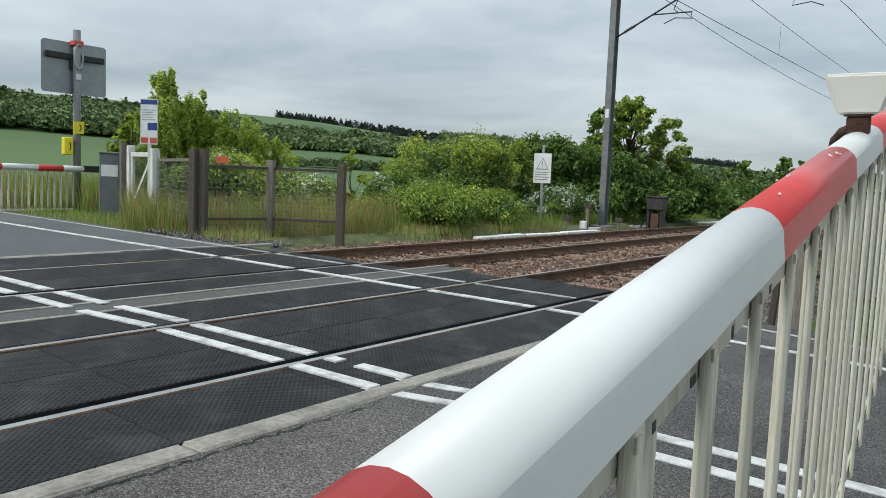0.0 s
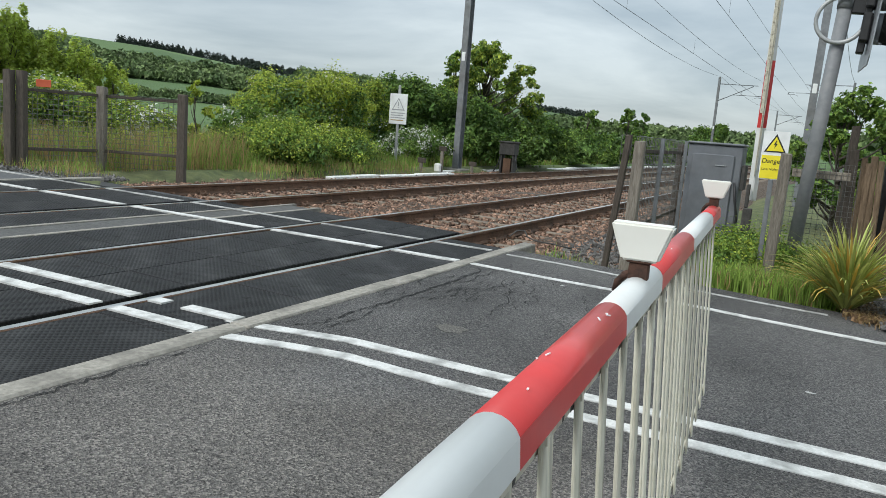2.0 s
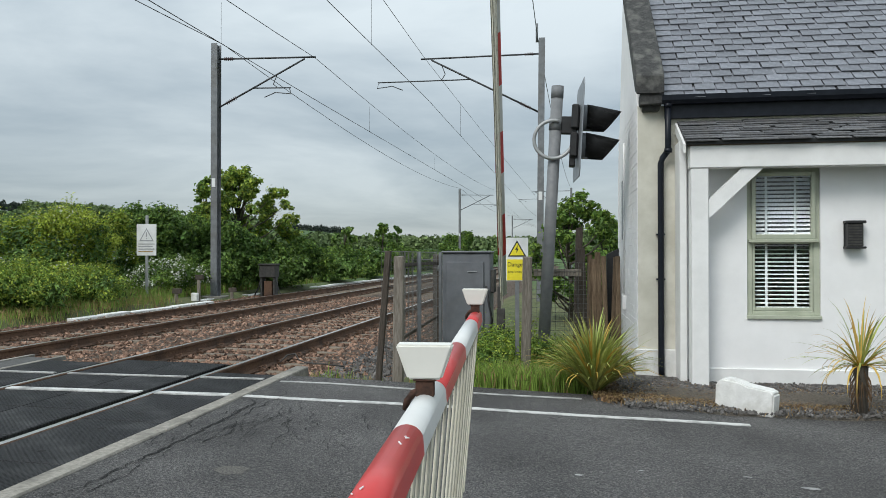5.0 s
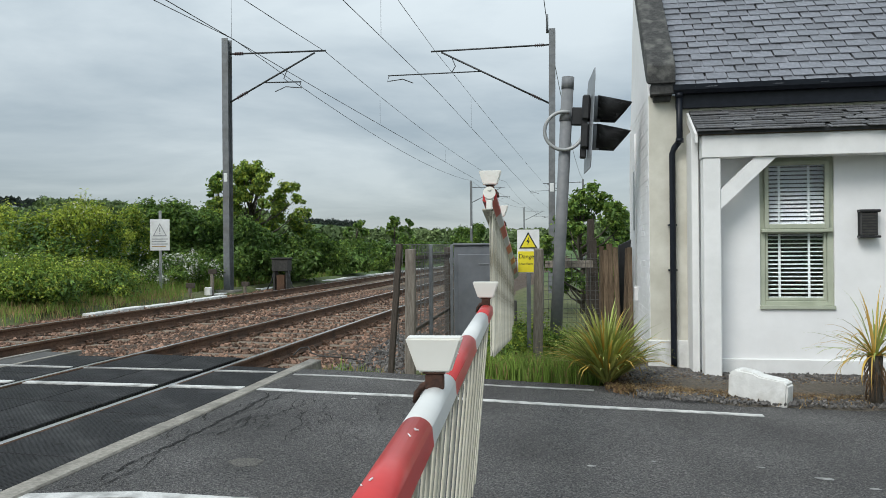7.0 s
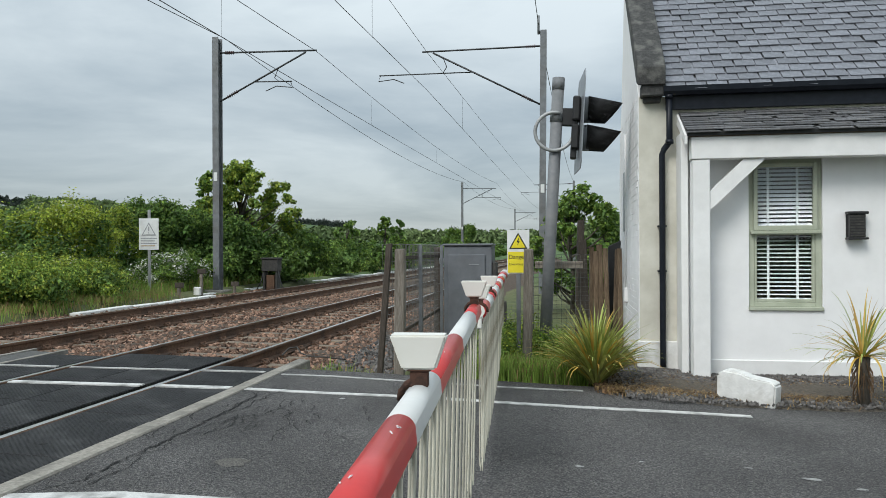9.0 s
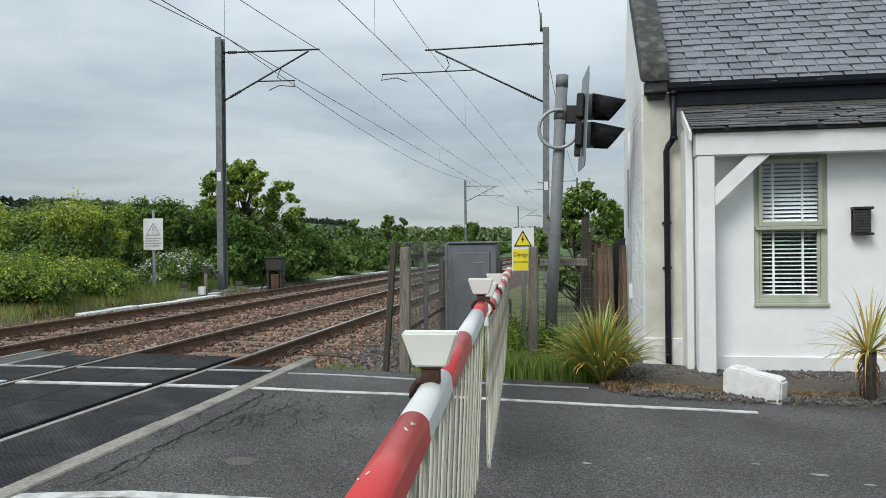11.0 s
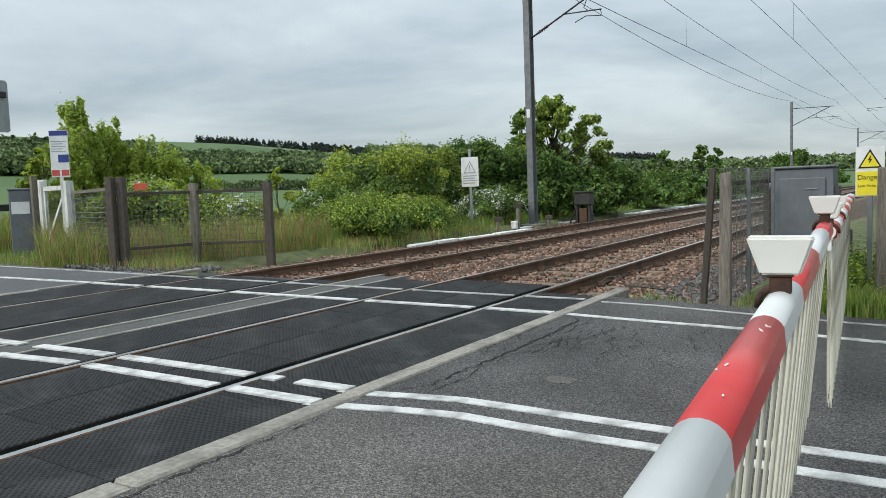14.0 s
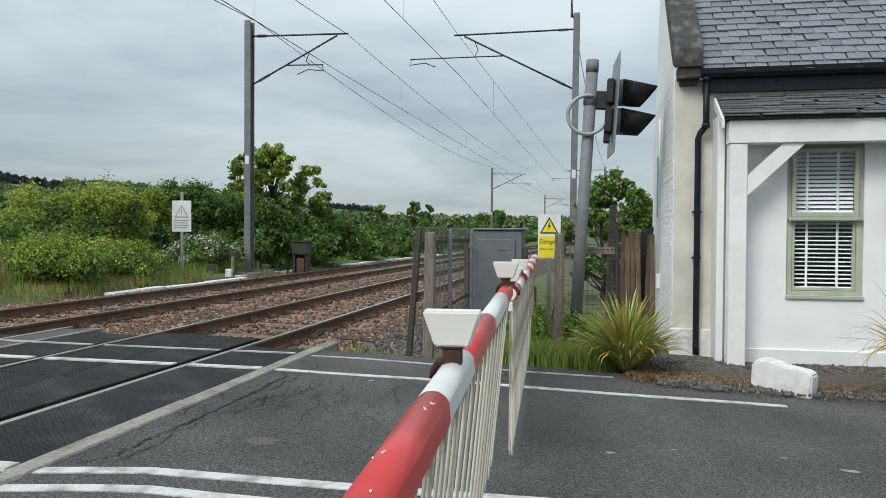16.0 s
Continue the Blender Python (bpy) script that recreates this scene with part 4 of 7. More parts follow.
# fascia, gutter and downpipe
part("fascia", boxes((5.1, 14.0, MAIN_Y - 0.06, MAIN_Y - 0.003, 2.93, 3.16), bevel=0.004), "black_iron", house, "black painted fascia")
bm = bmesh.new()
prism(bm, [(MAIN_Y - 0.17, 3.19), (MAIN_Y - 0.165, 3.13), (MAIN_Y - 0.13, 3.09), (MAIN_Y - 0.085, 3.09), (MAIN_Y - 0.062, 3.13), (MAIN_Y - 0.062, 3.19)], 5.06, 14.0, "x")
part("gutter", bm, "black_iron", house, "black gutter")
bm = bmesh.new()
tube(bm, [(5.13, MAIN_Y - 0.11, 3.1), (5.13, MAIN_Y - 0.11, 2.58), (5.12, MAIN_Y - 0.09, 2.53), (5.07, MAIN_Y - 0.075, 2.46), (5.05, MAIN_Y - 0.075, 2.4), (5.05, MAIN_Y - 0.075, 0.0), (5.05, MAIN_Y - 0.09, -0.1)], 0.036, 10)
for z in (1.55, 1.02, 2.52, 3.05):
    box(bm, 5.0, 5.1, MAIN_Y - 0.075, MAIN_Y, z, z + 0.02) if z < 2.5 else tube(bm, [(5.13, MAIN_Y - 0.11, z), (5.13, MAIN_Y - 0.11, z + 0.05)], 0.046, 10)
part("downpipe", bm, "black_iron", house, "black cast downpipe with brackets")

# main roof of slates, with coping stones up the gable
ROOF_A = 45.0
ra = radians(ROOF_A)
bm = bmesh.new()
prism(bm, [(MAIN_Y - 0.12, 3.17), (MAIN_Y + 2.2, 3.17 + 2.32), (MAIN_Y + 2.2, 3.12 + 2.32), (MAIN_Y - 0.1, 3.12)], 5.07, 14.0, "x")
part("roof_boarding", bm, "black_plastic", house, "dark roof underlay")
big_slate = mesh_of("slate", boxes((0.006, 0.230, 0.0, 0.3, -0.008, 0.008), bevel=0.003), "slate")
for row in range(17):
    for k in range(18):
        rnd = random.Random(row * 131 + k * 7)
        s = part("slate", big_slate, None, house)
        d = 0.145 * row - 0.06
        s.matrix_basis = pose(5.08 + k * 0.24 - (0.12 if row % 2 else 0.0) + rnd.uniform(-0.006, 0.006) + (0.12 if k == 0 and row % 2 else 0), MAIN_Y - 0.12 + d * math.cos(ra) - 0.0, 3.195 + d * math.sin(ra) + rnd.uniform(-0.004, 0.006), ROOF_A - 6.0 + rnd.uniform(-1.0, 1.0), 0, rnd.uniform(-1.1, 1.1))
bm = bmesh.new()
prism(bm, [(MAIN_Y - 0.2, 3.2), (MAIN_Y - 0.2, 3.42), (MAIN_Y - 0.13, 3.5), (7.55, 5.42), (7.55, 5.2), (MAIN_Y - 0.05, 3.26)], HX - 0.03, HX + 0.29, "x")
bmesh.ops.bevel(bm, geom=bm.edges[:], offset=0.012, segments=1, affect="EDGES")
part("coping", bm, "dark_stone", house, "black weathered coping stone with pale lichen")
part("kneeler", boxes((HX + 0.02, HX + 0.27, MAIN_Y - 0.17, MAIN_Y + 0.05, 3.08, 3.22), (HX + 0.05, HX + 0.25, MAIN_Y - 0.1, MAIN_Y + 0.05, 3.02, 3.085), bevel=0.012), "dark_stone", house, "dark carved kneeler stone")
part("back_wall", boxes((HX + 0.28, 14.0, 8.4, 8.6, -0.4, 3.0), (13.8, 14.0, MAIN_Y + 0.3, 8.4, -0.4, 3.0)), "white_render", house)

# sash window with blind
win = part("window", boxes((WX0 + 0.0, WX0 + 0.065, WALL_Y + 0.03, WALL_Y + 0.13, WZ0, WZ1), (WX1 - 0.065, WX1, WALL_Y + 0.03, WALL_Y + 0.13, WZ0, WZ1),
                           (WX0 + 0.065, WX1 - 0.065, WALL_Y + 0.03, WALL_Y + 0.13, WZ1 - 0.06, WZ1), (WX0 + 0.065, WX1 - 0.065, WALL_Y + 0.03, WALL_Y + 0.13, WZ0, WZ0 + 0.05), bevel=0.005), "sage", house, "sage-green painted timber window")
part("sill", boxes((WX0 - 0.006, WX1 + 0.006, WALL_Y - 0.03, WALL_Y + 0.05, WZ0 - 0.04, WZ0 + 0.002), bevel=0.006), "sage", win)
ZM = 1.475


def sash(x0, x1, z0, z1, y, parent, rail=0.045):
    return part("sash", boxes((x0, x0 + rail, y, y + 0.045, z0, z1), (x1 - rail, x1, y, y + 0.045, z0, z1), (x0 + rail, x1 - rail, y, y + 0.045, z1 - rail, z1), (x0 + rail, x1 - rail, y, y + 0.045, z0, z0 + rail * 1.2), bevel=0.005), "sage", parent)


sash(WX0 + 0.05, WX1 - 0.055, ZM + 0.02, WZ1 - 0.045, WALL_Y - 0.02, win)
sash(WX0 + 0.067, WX1 - 0.067, WZ0 + 0.052, ZM - 0.005, WALL_Y + 0.04, win, 0.03)
part("transom", boxes((WX0 + 0.02, WX1 - 0.02, WALL_Y - 0.03, WALL_Y + 0.09, ZM - 0.02, ZM + 0.018), bevel=0.005), "sage", win)
for z0, z1, y in ((ZM + 0.07, WZ1 - 0.09, WALL_Y), (WZ0 + 0.085, ZM - 0.035, WALL_Y + 0.06)):
    p = part("pane", boxes((WX0 + 0.09, WX1 - 0.09, y, y + 0.006, z0, z1)), "glass", win)
    p.visible_shadow = False
blind = thing("window_blind", pose(0, 0, 0), "white venetian blind behind the sash window", "blind")
slat = mesh_of("slat", boxes((WX0 + 0.075, WX1 - 0.075, -0.02, 0.02, -0.0015, 0.0015)), "blind")
for k in range(34):
    z = WZ0 + 0.09 + k * 0.047
    s = part("slat", slat, None, blind)
    s.matrix_basis = pose(0, WALL_Y + 0.115, z, 50 if z > ZM else 17, 0, 0)
for x in (WX0 + 0.23, WX1 - 0.24):
    part("ladder_tape", boxes((x - 0.013, x + 0.013, WALL_Y + 0.09, WALL_Y + 0.093, WZ0 + 0.06, WZ1 - 0.05)), "blind", blind)
# the room's dimness is in its near-black colour, seen between the slats
part("room", boxes((5.6, 7.15, 7.3, 7.35, 0.2, 2.7), (5.55, 5.6, MAIN_Y + 0.31, 7.35, 0.2, 2.7), (7.15, 7.2, MAIN_Y + 0.31, 7.35, 0.2, 2.7), (5.55, 7.2, MAIN_Y + 0.31, 7.35, 2.7, 2.75), (5.55, 7.2, MAIN_Y + 0.31, 7.35, 0.15, 0.2)), "dark_room", house, "dim room behind the window, painted near-black for its shade")

wall_lamp = thing("wall_lamp", pose(7.09, WALL_Y, 1.54), "black square outdoor wall lamp with ribbed glass", "wall lamp")
part("back_plate", boxes((-0.09, 0.09, -0.02, 0.0, -0.15, 0.15), bevel=0.006), "black_plastic", wall_lamp)
part("cap", boxes((-0.105, 0.105, -0.13, -0.02, 0.125, 0.155), bevel=0.006), "black_plastic", wall_lamp)
part("base", boxes((-0.105, 0.105, -0.13, -0.02, -0.155, -0.13), bevel=0.006), "black_plastic", wall_lamp)
part("diffuser", boxes((-0.08, 0.08, -0.105, -0.022, -0.128, 0.124), bevel=0.004), "black_plastic", wall_lamp, "dark lamp glass")
for k in range(8):
    part("rib", boxes((-0.078, 0.078, -0.112, -0.106, -0.12 + k * 0.031, -0.103 + k * 0.031)), "cast_iron", wall_lamp)

# the painted stone block by the kerb
bm = bmesh.new()
prism(bm, [(-0.27, -0.06), (0.27, -0.06), (0.275, 0.2), (0.24, 0.235), (0.02, 0.245), (-0.05, 0.275), (-0.21, 0.285), (-0.275, 0.235)], -0.1, 0.1)
bmesh.ops.bevel(bm, geom=bm.edges[:], offset=0.016, segments=2, affect="EDGES")
for v in bm.verts:
    v.co += Vector((0.006, 0.006, 0.006)) * noise.noise(v.co * 14)
solid("stone_block", bm, "white_stone", pose(5.64, 4.05, road_z(5.68) + 0.02, 0, 3, -32), "chipped white-painted stone block on gravel", "stone block", smooth=False)


# ---- barrier booms ----
BOOM_K = -0.0535
BOOM_YAW = -math.degrees(math.atan(BOOM_K))


def boom_x(y):
    return 3.5842 + BOOM_K * (y + 2.7)


def boom_profile(w, h):
    """Round-topped section with a flat flank on one side and a narrow keel."""
    pts = [(0.52 * w, -0.36 * h), (0.48 * w, 0.08 * h)]
    for k in range(10):
        a = radians(20 + 160 * k / 9)
        pts.append((0.5 * w * math.cos(a), 0.43 * h * math.sin(a)))
    pts += [(-0.5 * w, -0.2 * h), (-0.1 * w, -0.56 * h), (0.1 * w, -0.56 * h)]
    return pts


def boom_section(s0, s1, w0, w1, material):
    """One coloured length of boom along +y."""
    bm = bmesh.new()
    rings = []
    for s, w in ((s0, w0), (s1, w1)):
        rings.append([bm.verts.new((a, s, b)) for a, b in boom_profile(w, w * 1.08)])
    n = len(rings[0])
    for k in range(n):
        j = (k + 1) % n
        f = bm.faces.new((rings[0][k], rings[1][k], rings[1][j], rings[0][j]))
        f.smooth = 2 <= k < 11
    bm.faces.new(rings[0][::-1])
    bm.faces.new(rings[1])
    bmesh.ops.recalc_face_normals(bm, faces=bm.faces[:])
    return mesh_of("boom_section", bm, material)


def barrier_lamp(parent, s, top):
    """A white trapezoid lamp on a rusty saddle."""
    bm = bmesh.new()
    lo = [bm.verts.new(v) for v in ((-0.04, -0.018, 0.0), (0.04, -0.018, 0.0), (0.04, 0.018, 0.0), (-0.04, 0.018, 0.0))]
    hi = [bm.verts.new(v) for v in ((-0.068, -0.026, 0.083), (0.068, -0.026, 0.083), (0.068, 0.026, 0.083), (-0.068, 0.026, 0.083))]
    bm.faces.new(lo[::-1])
    bm.faces.new(hi)
    for k in range(4):
        bm.faces.new((lo[k], lo[(k + 1) % 4], hi[(k + 1) % 4], hi[k]))
    bmesh.ops.bevel(bm, geom=bm.edges[:], offset=0.005, segments=2, affect="EDGES")
    lamp = part("lamp", bm, "lamp_lens", parent, "cream-white trapezoid barrier lamp")
    lamp.matrix_basis = pose(0, s, top + 0.03)
    bm = boxes((-0.028, 0.028, -0.016, 0.016, -0.004, 0.001), (-0.022, 0.022, -0.012, 0.012, -0.042, -0.004), bevel=0.003)
    tube(bm, [(-0.046, 0, -0.075), (-0.043, 0, -0.052), (-0.03, 0, -0.036), (-0.014, 0, -0.028), (0.014, 0, -0.028)], 0.009, 6)
    part("saddle", bm, "rust", lamp, "rusty lamp saddle").matrix_basis = pose(0, 0, 0)
    return lamp


def boom(name, pivot, heading, length, bands, first, lamps, w0, w1, label, skirt_from, skirt_to, drop, step=0.096):
    """A red and white boom with a hanging skirt of pickets. Its own y runs along the boom from the pivot."""
    b = thing(name, pose(*pivot, 0, 0, heading), label, "barrier boom", "barrier booms")
    s, colour = -0.3, first
    def width(u):
        return w0 + (w1 - w0) * max(u, 0) / length
    for e in bands + (length,):
        sec = part("band", boom_section(s, e, width(s), width(e), "boom_red" if colour else "boom_white"), None, b, "red reflective band" if colour else "white reflective band")
        s, colour = e, not colour
    part("end_cap", boxes((-w1 * 0.3, w1 * 0.3, length, length + 0.02, -w1 * 0.45, w1 * 0.42), bevel=0.006), "lamp_lens", b, "white plastic end cap")
    for u in lamps:
        barrier_lamp(b, u, width(u) * 0.54)
    # bottom edge strip of the boom, to which the pickets are pinned
    zp = -0.5 * 1.08 * w1
    part("flange", boxes((-0.006, 0.006, skirt_from, skirt_to, zp - 0.055, zp), bevel=0.002), "picket", b, "chipped white flange")
    pk = bmesh.new()
    box(pk, -0.0035, 0.0035, -0.018, 0.018, -drop, 0.0, 0.002)
    box(pk, -0.006, 0.006, -0.006, 0.006, -0.02, -0.008)
    pk = mesh_of("picket", pk, "picket")
    pickets = []
    u = skirt_from + 0.02
    k = 0
    while u < skirt_to:
        p = part("picket", pk, None, b)
        pickets.append((p, (-0.0105 if k % 2 else 0.0105), u, zp - 0.02))
        u += step
        k += 1
    rail = part("skirt_rail", boxes((-0.004, 0.004, skirt_from, skirt_to, -0.014, 0.014), bevel=0.002), "picket", b, "thin white bottom rail of the skirt")
    return b, pickets, rail, drop, zp


NEAR_PIVOT_Y, FAR_PIVOT_Y = -4.75, 7.85
NEAR_PIVOT_Z, FAR_PIVOT_Z = 0.8918, 0.93
near_boom = boom("barrier_boom", (boom_x(NEAR_PIVOT_Y), NEAR_PIVOT_Y, NEAR_PIVOT_Z), BOOM_YAW, 5.16, (0.35, 0.87, 1.420, 2.059, 2.684, 3.15, 3.9, 4.7), True, (2.982, 5.091), 0.0709, 0.0659,
                 "red and white banded barrier boom with hanging picket skirt", 0.5, 5.2, 0.86)
far_boom = boom("barrier_boom", (boom_x(FAR_PIVOT_Y), FAR_PIVOT_Y, FAR_PIVOT_Z), 180 + BOOM_YAW, 7.1, (0.7, 1.6, 2.4, 3.1, 3.8, 4.5, 5.2, 5.9, 6.5), False, (5.65, 7.03), 0.12, 0.08,
                "red and white banded barrier boom lowering over the road", 0.9, 7.0, 0.88)
part("edge_strip", boxes((-0.018, 0.05, 0.9, 7.0, -0.075, -0.062), bevel=0.003), "picket", far_boom[0], "pale strip under the boom")
# round end plate with bolts on the far boom's tip
bm = bmesh.new()
tube(bm, [(0, 7.12, 0.01), (0, 7.135, 0.01)], 0.036, 14)
tube(bm, [(0, 7.135, 0.03), (0, 7.142, 0.03)], 0.01, 8)
part("end_plate", bm, "lamp_lens", far_boom[0], "white end plate with bolts")
part("end_tab", boxes((-0.018, 0.018, 7.12, 7.132, -0.09, -0.03), bevel=0.006), "lamp_lens", far_boom[0], "white skirt hinge tab")

# chipped paint along the near boom's keel
def near_w(u):
    return 0.076 + (0.07 - 0.076) * u / 5.27


chips = bmesh.new()
rnd = random.Random(8)
for k in range(30):
    u = rnd.uniform(0.7, 4.9)
    a, h = rnd.uniform(0.008, 0.026), rnd.uniform(0.006, 0.016)
    zb = -0.5 * 1.08 * 0.066 - 0.055
    box(chips, -0.0066, 0.0066, u, u + a, zb + 0.002, zb + 0.002 + h)
part("chipped_paint", chips, "cast_iron", near_boom[0], "dark chipped spots in the paint")["kind"] = "stuff"
scuff = bmesh.new()
for k in range(8):
    u = rnd.uniform(2.1, 2.6) if k < 6 else rnd.uniform(3.2, 3.8)
    w = near_w(u) / 2
    ang = rnd.uniform(1.2, 2.3)
    m = Matrix.Translation((w * math.cos(ang), u, 0.43 * w * 2.16 * math.sin(ang))) @ Matrix.Rotation(math.pi / 2 - ang, 4, "Y")
    box(scuff, -0.0012, 0.0012, 0, rnd.uniform(0.004, 0.012), -0.001, 0.0006, m=m @ Matrix.Rotation(rnd.uniform(-1, 1), 4, "Z"))
part("scuffed_paint", scuff, "white_paint", near_boom[0], "small white scuffs")["kind"] = "stuff"


# ---- barrier machines ----
def machine(name, m, label, w=0.74, d=0.55, h=1.45):
    c = thing(name, m, label, "barrier machine", "barrier machines")
    part("body", boxes((-w / 2, w / 2, 0, d, 0, h), bevel=0.015), "grey_steel", c)
    part("lid", boxes((-w / 2 - 0.015, w / 2 + 0.015, -0.03, d + 0.015, h, h + 0.035), bevel=0.012), "grey_steel", c)
    dr = part("door", boxes((-w / 2 + 0.07, w / 2 - 0.1, -0.03, -0.002, 0.06, h - 0.13), bevel=0.01), "grey_steel", c)
    part("handle", boxes((0.02, 0.17, -0.042, -0.03, h - 0.285, h - 0.275)), "sign_grey", dr)
    part("conduit", tube(bmesh.new(), [(-w / 2, 0.2, 1.22), (-w / 2 - 0.1, 0.2, 1.22)], 0.045, 12), "galv_light", c)
    part("cable", tube(bmesh.new(), [(w / 2 - 0.06, -0.05, 0.95), (w / 2 - 0.02, -0.08, 0.7), (w / 2 + 0.03, -0.06, 0.45), (w / 2 + 0.0, -0.03, 0.2), (w / 2, 0.0, 0.0)], 0.018, 6), "black_plastic", c)
    part("pivot_box", boxes((w / 2 + 0.001, w / 2 + 0.06, 0.02, 0.34, 0.85, 1.2), bevel=0.01), "cast_iron", c)
    part("arm_lock", boxes((w / 2 + 0.1, w / 2 + 0.22, -0.1, 0.0, 0.3, 0.62), (w / 2 + 0.11, w / 2 + 0.16, -0.08, -0.03, 0.62, 0.95), bevel=0.01), "cast_iron", c)
    return c


machine("barrier_machine", pose(2.47, 7.75, road_z(2.47) - 0.02), "grey steel barrier machine cabinet beside the track")
near_machine = machine("barrier_machine", pose(boom_x(NEAR_PIVOT_Y) + 0.5, NEAR_PIVOT_Y - 0.3, road_z(4.3) - 0.02), "grey steel barrier machine cabinet by the road")


def mesh_panel(parent, a, b, z0, z1, cell=0.075, r=0.0022, name="wire_mesh"):
    """Welded wire between two points."""
    a, b = Vector((*a, 0)), Vector((*b, 0))
    L = (b - a).length
    bm = bmesh.new()
    n = max(2, int(L / cell))
    for k in range(n + 1):
        p = a + (b - a) * k / n
        tube(bm, [(p.x, p.y, z0), (p.x, p.y, z1)], r, 3, False)
    nz = int((z1 - z0) / cell)
    for k in range(nz + 1):
        z = z0 + (z1 - z0) * k / nz
        tube(bm, [(a.x, a.y, z), (b.x, b.y, z)], r, 3, False)
    return part(name, bm, "mesh_wire", parent, "galvanised wire mesh")


def post_mesh(w, d, h, seed, material):
    bm = bmesh.new()
    box(bm, -w / 2, w / 2, -d / 2, d / 2, -0.3, h, 0.008)
    rnd = random.Random(seed)
    for v in bm.verts:
        if v.co.z > h - 0.1:
            v.co.z += rnd.uniform(-0.02, 0.012)
        v.co.x += rnd.uniform(-0.004, 0.004)
    return mesh_of("post", bm, material)


# ---- fence between track and road ----
nf = thing("fence", pose(0, 0, 0), "weathered timber post fence with wire mesh beside the track", "fence")
for x, y, h, w, rx, ry, mat in ((2.08, 4.66, 1.4, 0.11, 0, 0.5, "wood"), (1.80, 4.9, 1.46, 0.07, 1, 4.5, "wood_dark"), (1.94, 8.2, 1.42, 0.11, 0, 0, "wood_dark")):
    part("post", post_mesh(w, w, h, int(x * 100), mat), None, nf).matrix_basis = pose(x, y, road_z(x) - 0.03, rx, ry, 4)
mesh_panel(nf, (2.06, 4.75), (1.95, 8.2), 0.02, 1.36, 0.1, 0.0035)
mesh_panel(nf, (1.83, 4.92), (2.3, 6.3), 0.02, 1.36, 0.1, 0.003)
for x, y in ((2.12, 5.75), (2.3, 6.3)):
    part("stake", boxes((-0.02, 0.02, -0.02, 0.02, -0.3, 1.36), bevel=0.004), "galv", nf, "steel mesh stake").matrix_basis = pose(x, y, 0)
for z in (0.35, 1.2):
    part("rail", boxes((-0.015, 0.015, 0, 3.4, z - 0.022, z + 0.022), bevel=0.004), "wood_dark", nf).matrix_basis = pose(2.06, 4.75, 0, 0, 0, 1.8)

wf = thing("fence", pose(0, 0, 0), "grey weathered timber fence with wire mesh by the signal post", "fence")
part("post", post_mesh(0.105, 0.1, 1.43, 3, "wood"), None, wf).matrix_basis = pose(3.47, 5.28, road_z(3.4) - 0.02, 0, 1.0, 0)
part("post", post_mesh(0.12, 0.12, 1.55, 4, "wood_dark"), None, wf).matrix_basis = pose(4.2, 7.0, road_z(3.4) - 0.02, 0, -2, 10)
part("rail", boxes((3.52, 4.16, -0.02, 0.02, 1.03, 1.13), bevel=0.005), "wood", wf).matrix_basis = pose(0, 0, 0, 0, 0, 0)
wf.children[-1].matrix_basis = Matrix.Translation((0, 6.75, 0.0))
mesh_panel(wf, (3.5, 6.72), (4.25, 6.72), 0.05, 1.22, 0.06, 0.003)
mesh_panel(wf, (3.47, 5.33), (3.5, 6.72), 0.05, 1.1, 0.08)

bf = thing("board_fence", pose(0, 0, 0), "old brown vertical board fence beside the house", "fence")
rnd = random.Random(12)
for k in range(7):
    w_ = rnd.uniform(0.032, 0.044)
    bm = boxes((-w_, w_, -0.012, 0.012, -0.1, 1.52 - rnd.uniform(0, 0.16)), bevel=0.004)
    part("board", bm, "fence_board", bf).matrix_basis = pose(4.22 + 0.088 * k, 8.0 - 0.02 * k + rnd.uniform(-0.02, 0.02), -0.15, 0, rnd.uniform(-2, 2), -4 + rnd.uniform(-8, 8))
bm = bmesh.new()
prism(bm, [(4.6, 1.33), (4.98, 1.52), (4.98, -0.2), (4.62, -0.2)], 8.35, 8.5)
part("dark_panel", bm, "black_plastic", bf, "dark felted lean-to end")
part("broken_post", post_mesh(0.1, 0.1, 1.85, 9, "wood_dark"), None, bf).matrix_basis = pose(4.12, 7.85, -0.12, 0, 1.5, 0)

# ---- danger sign ----
ds = thing("warning_sign", pose(3.355, 5.62, 0), "white and yellow electrical danger sign on a steel post", "sign")
part("plate", boxes((-0.135, 0.135, -0.004, 0.0, 1.0, 1.53), bevel=0.003), "sign_white", ds)
part("yellow_field", boxes((-0.125, 0.125, -0.008, -0.0045, 1.01, 1.265)), "yellow", ds, "yellow lettered panel")
bm = bmesh.new()
prism(bm, [(-0.112, 1.3), (0.112, 1.3), (0.0, 1.5)], -0.008, -0.0045)
part("triangle_border", bm, "sign_black", ds, "black triangle")
bm = bmesh.new()
prism(bm, [(-0.088, 1.314), (0.088, 1.314), (0.0, 1.47)], -0.011, -0.0085)
part("triangle", bm, "yellow", ds, "yellow triangle")
bm = bmesh.new()
prism(bm, [(0.012, 1.445), (-0.022, 1.38), (-0.002, 1.385), (-0.012, 1.34), (0.02, 1.395), (0.002, 1.393)], -0.0135, -0.0115)
part("flash", bm, "sign_black", ds, "black lightning flash")
part("sign_post", boxes((-0.025, 0.025, 0.003, 0.05, -0.25, 1.5), bevel=0.004), "galv", ds)


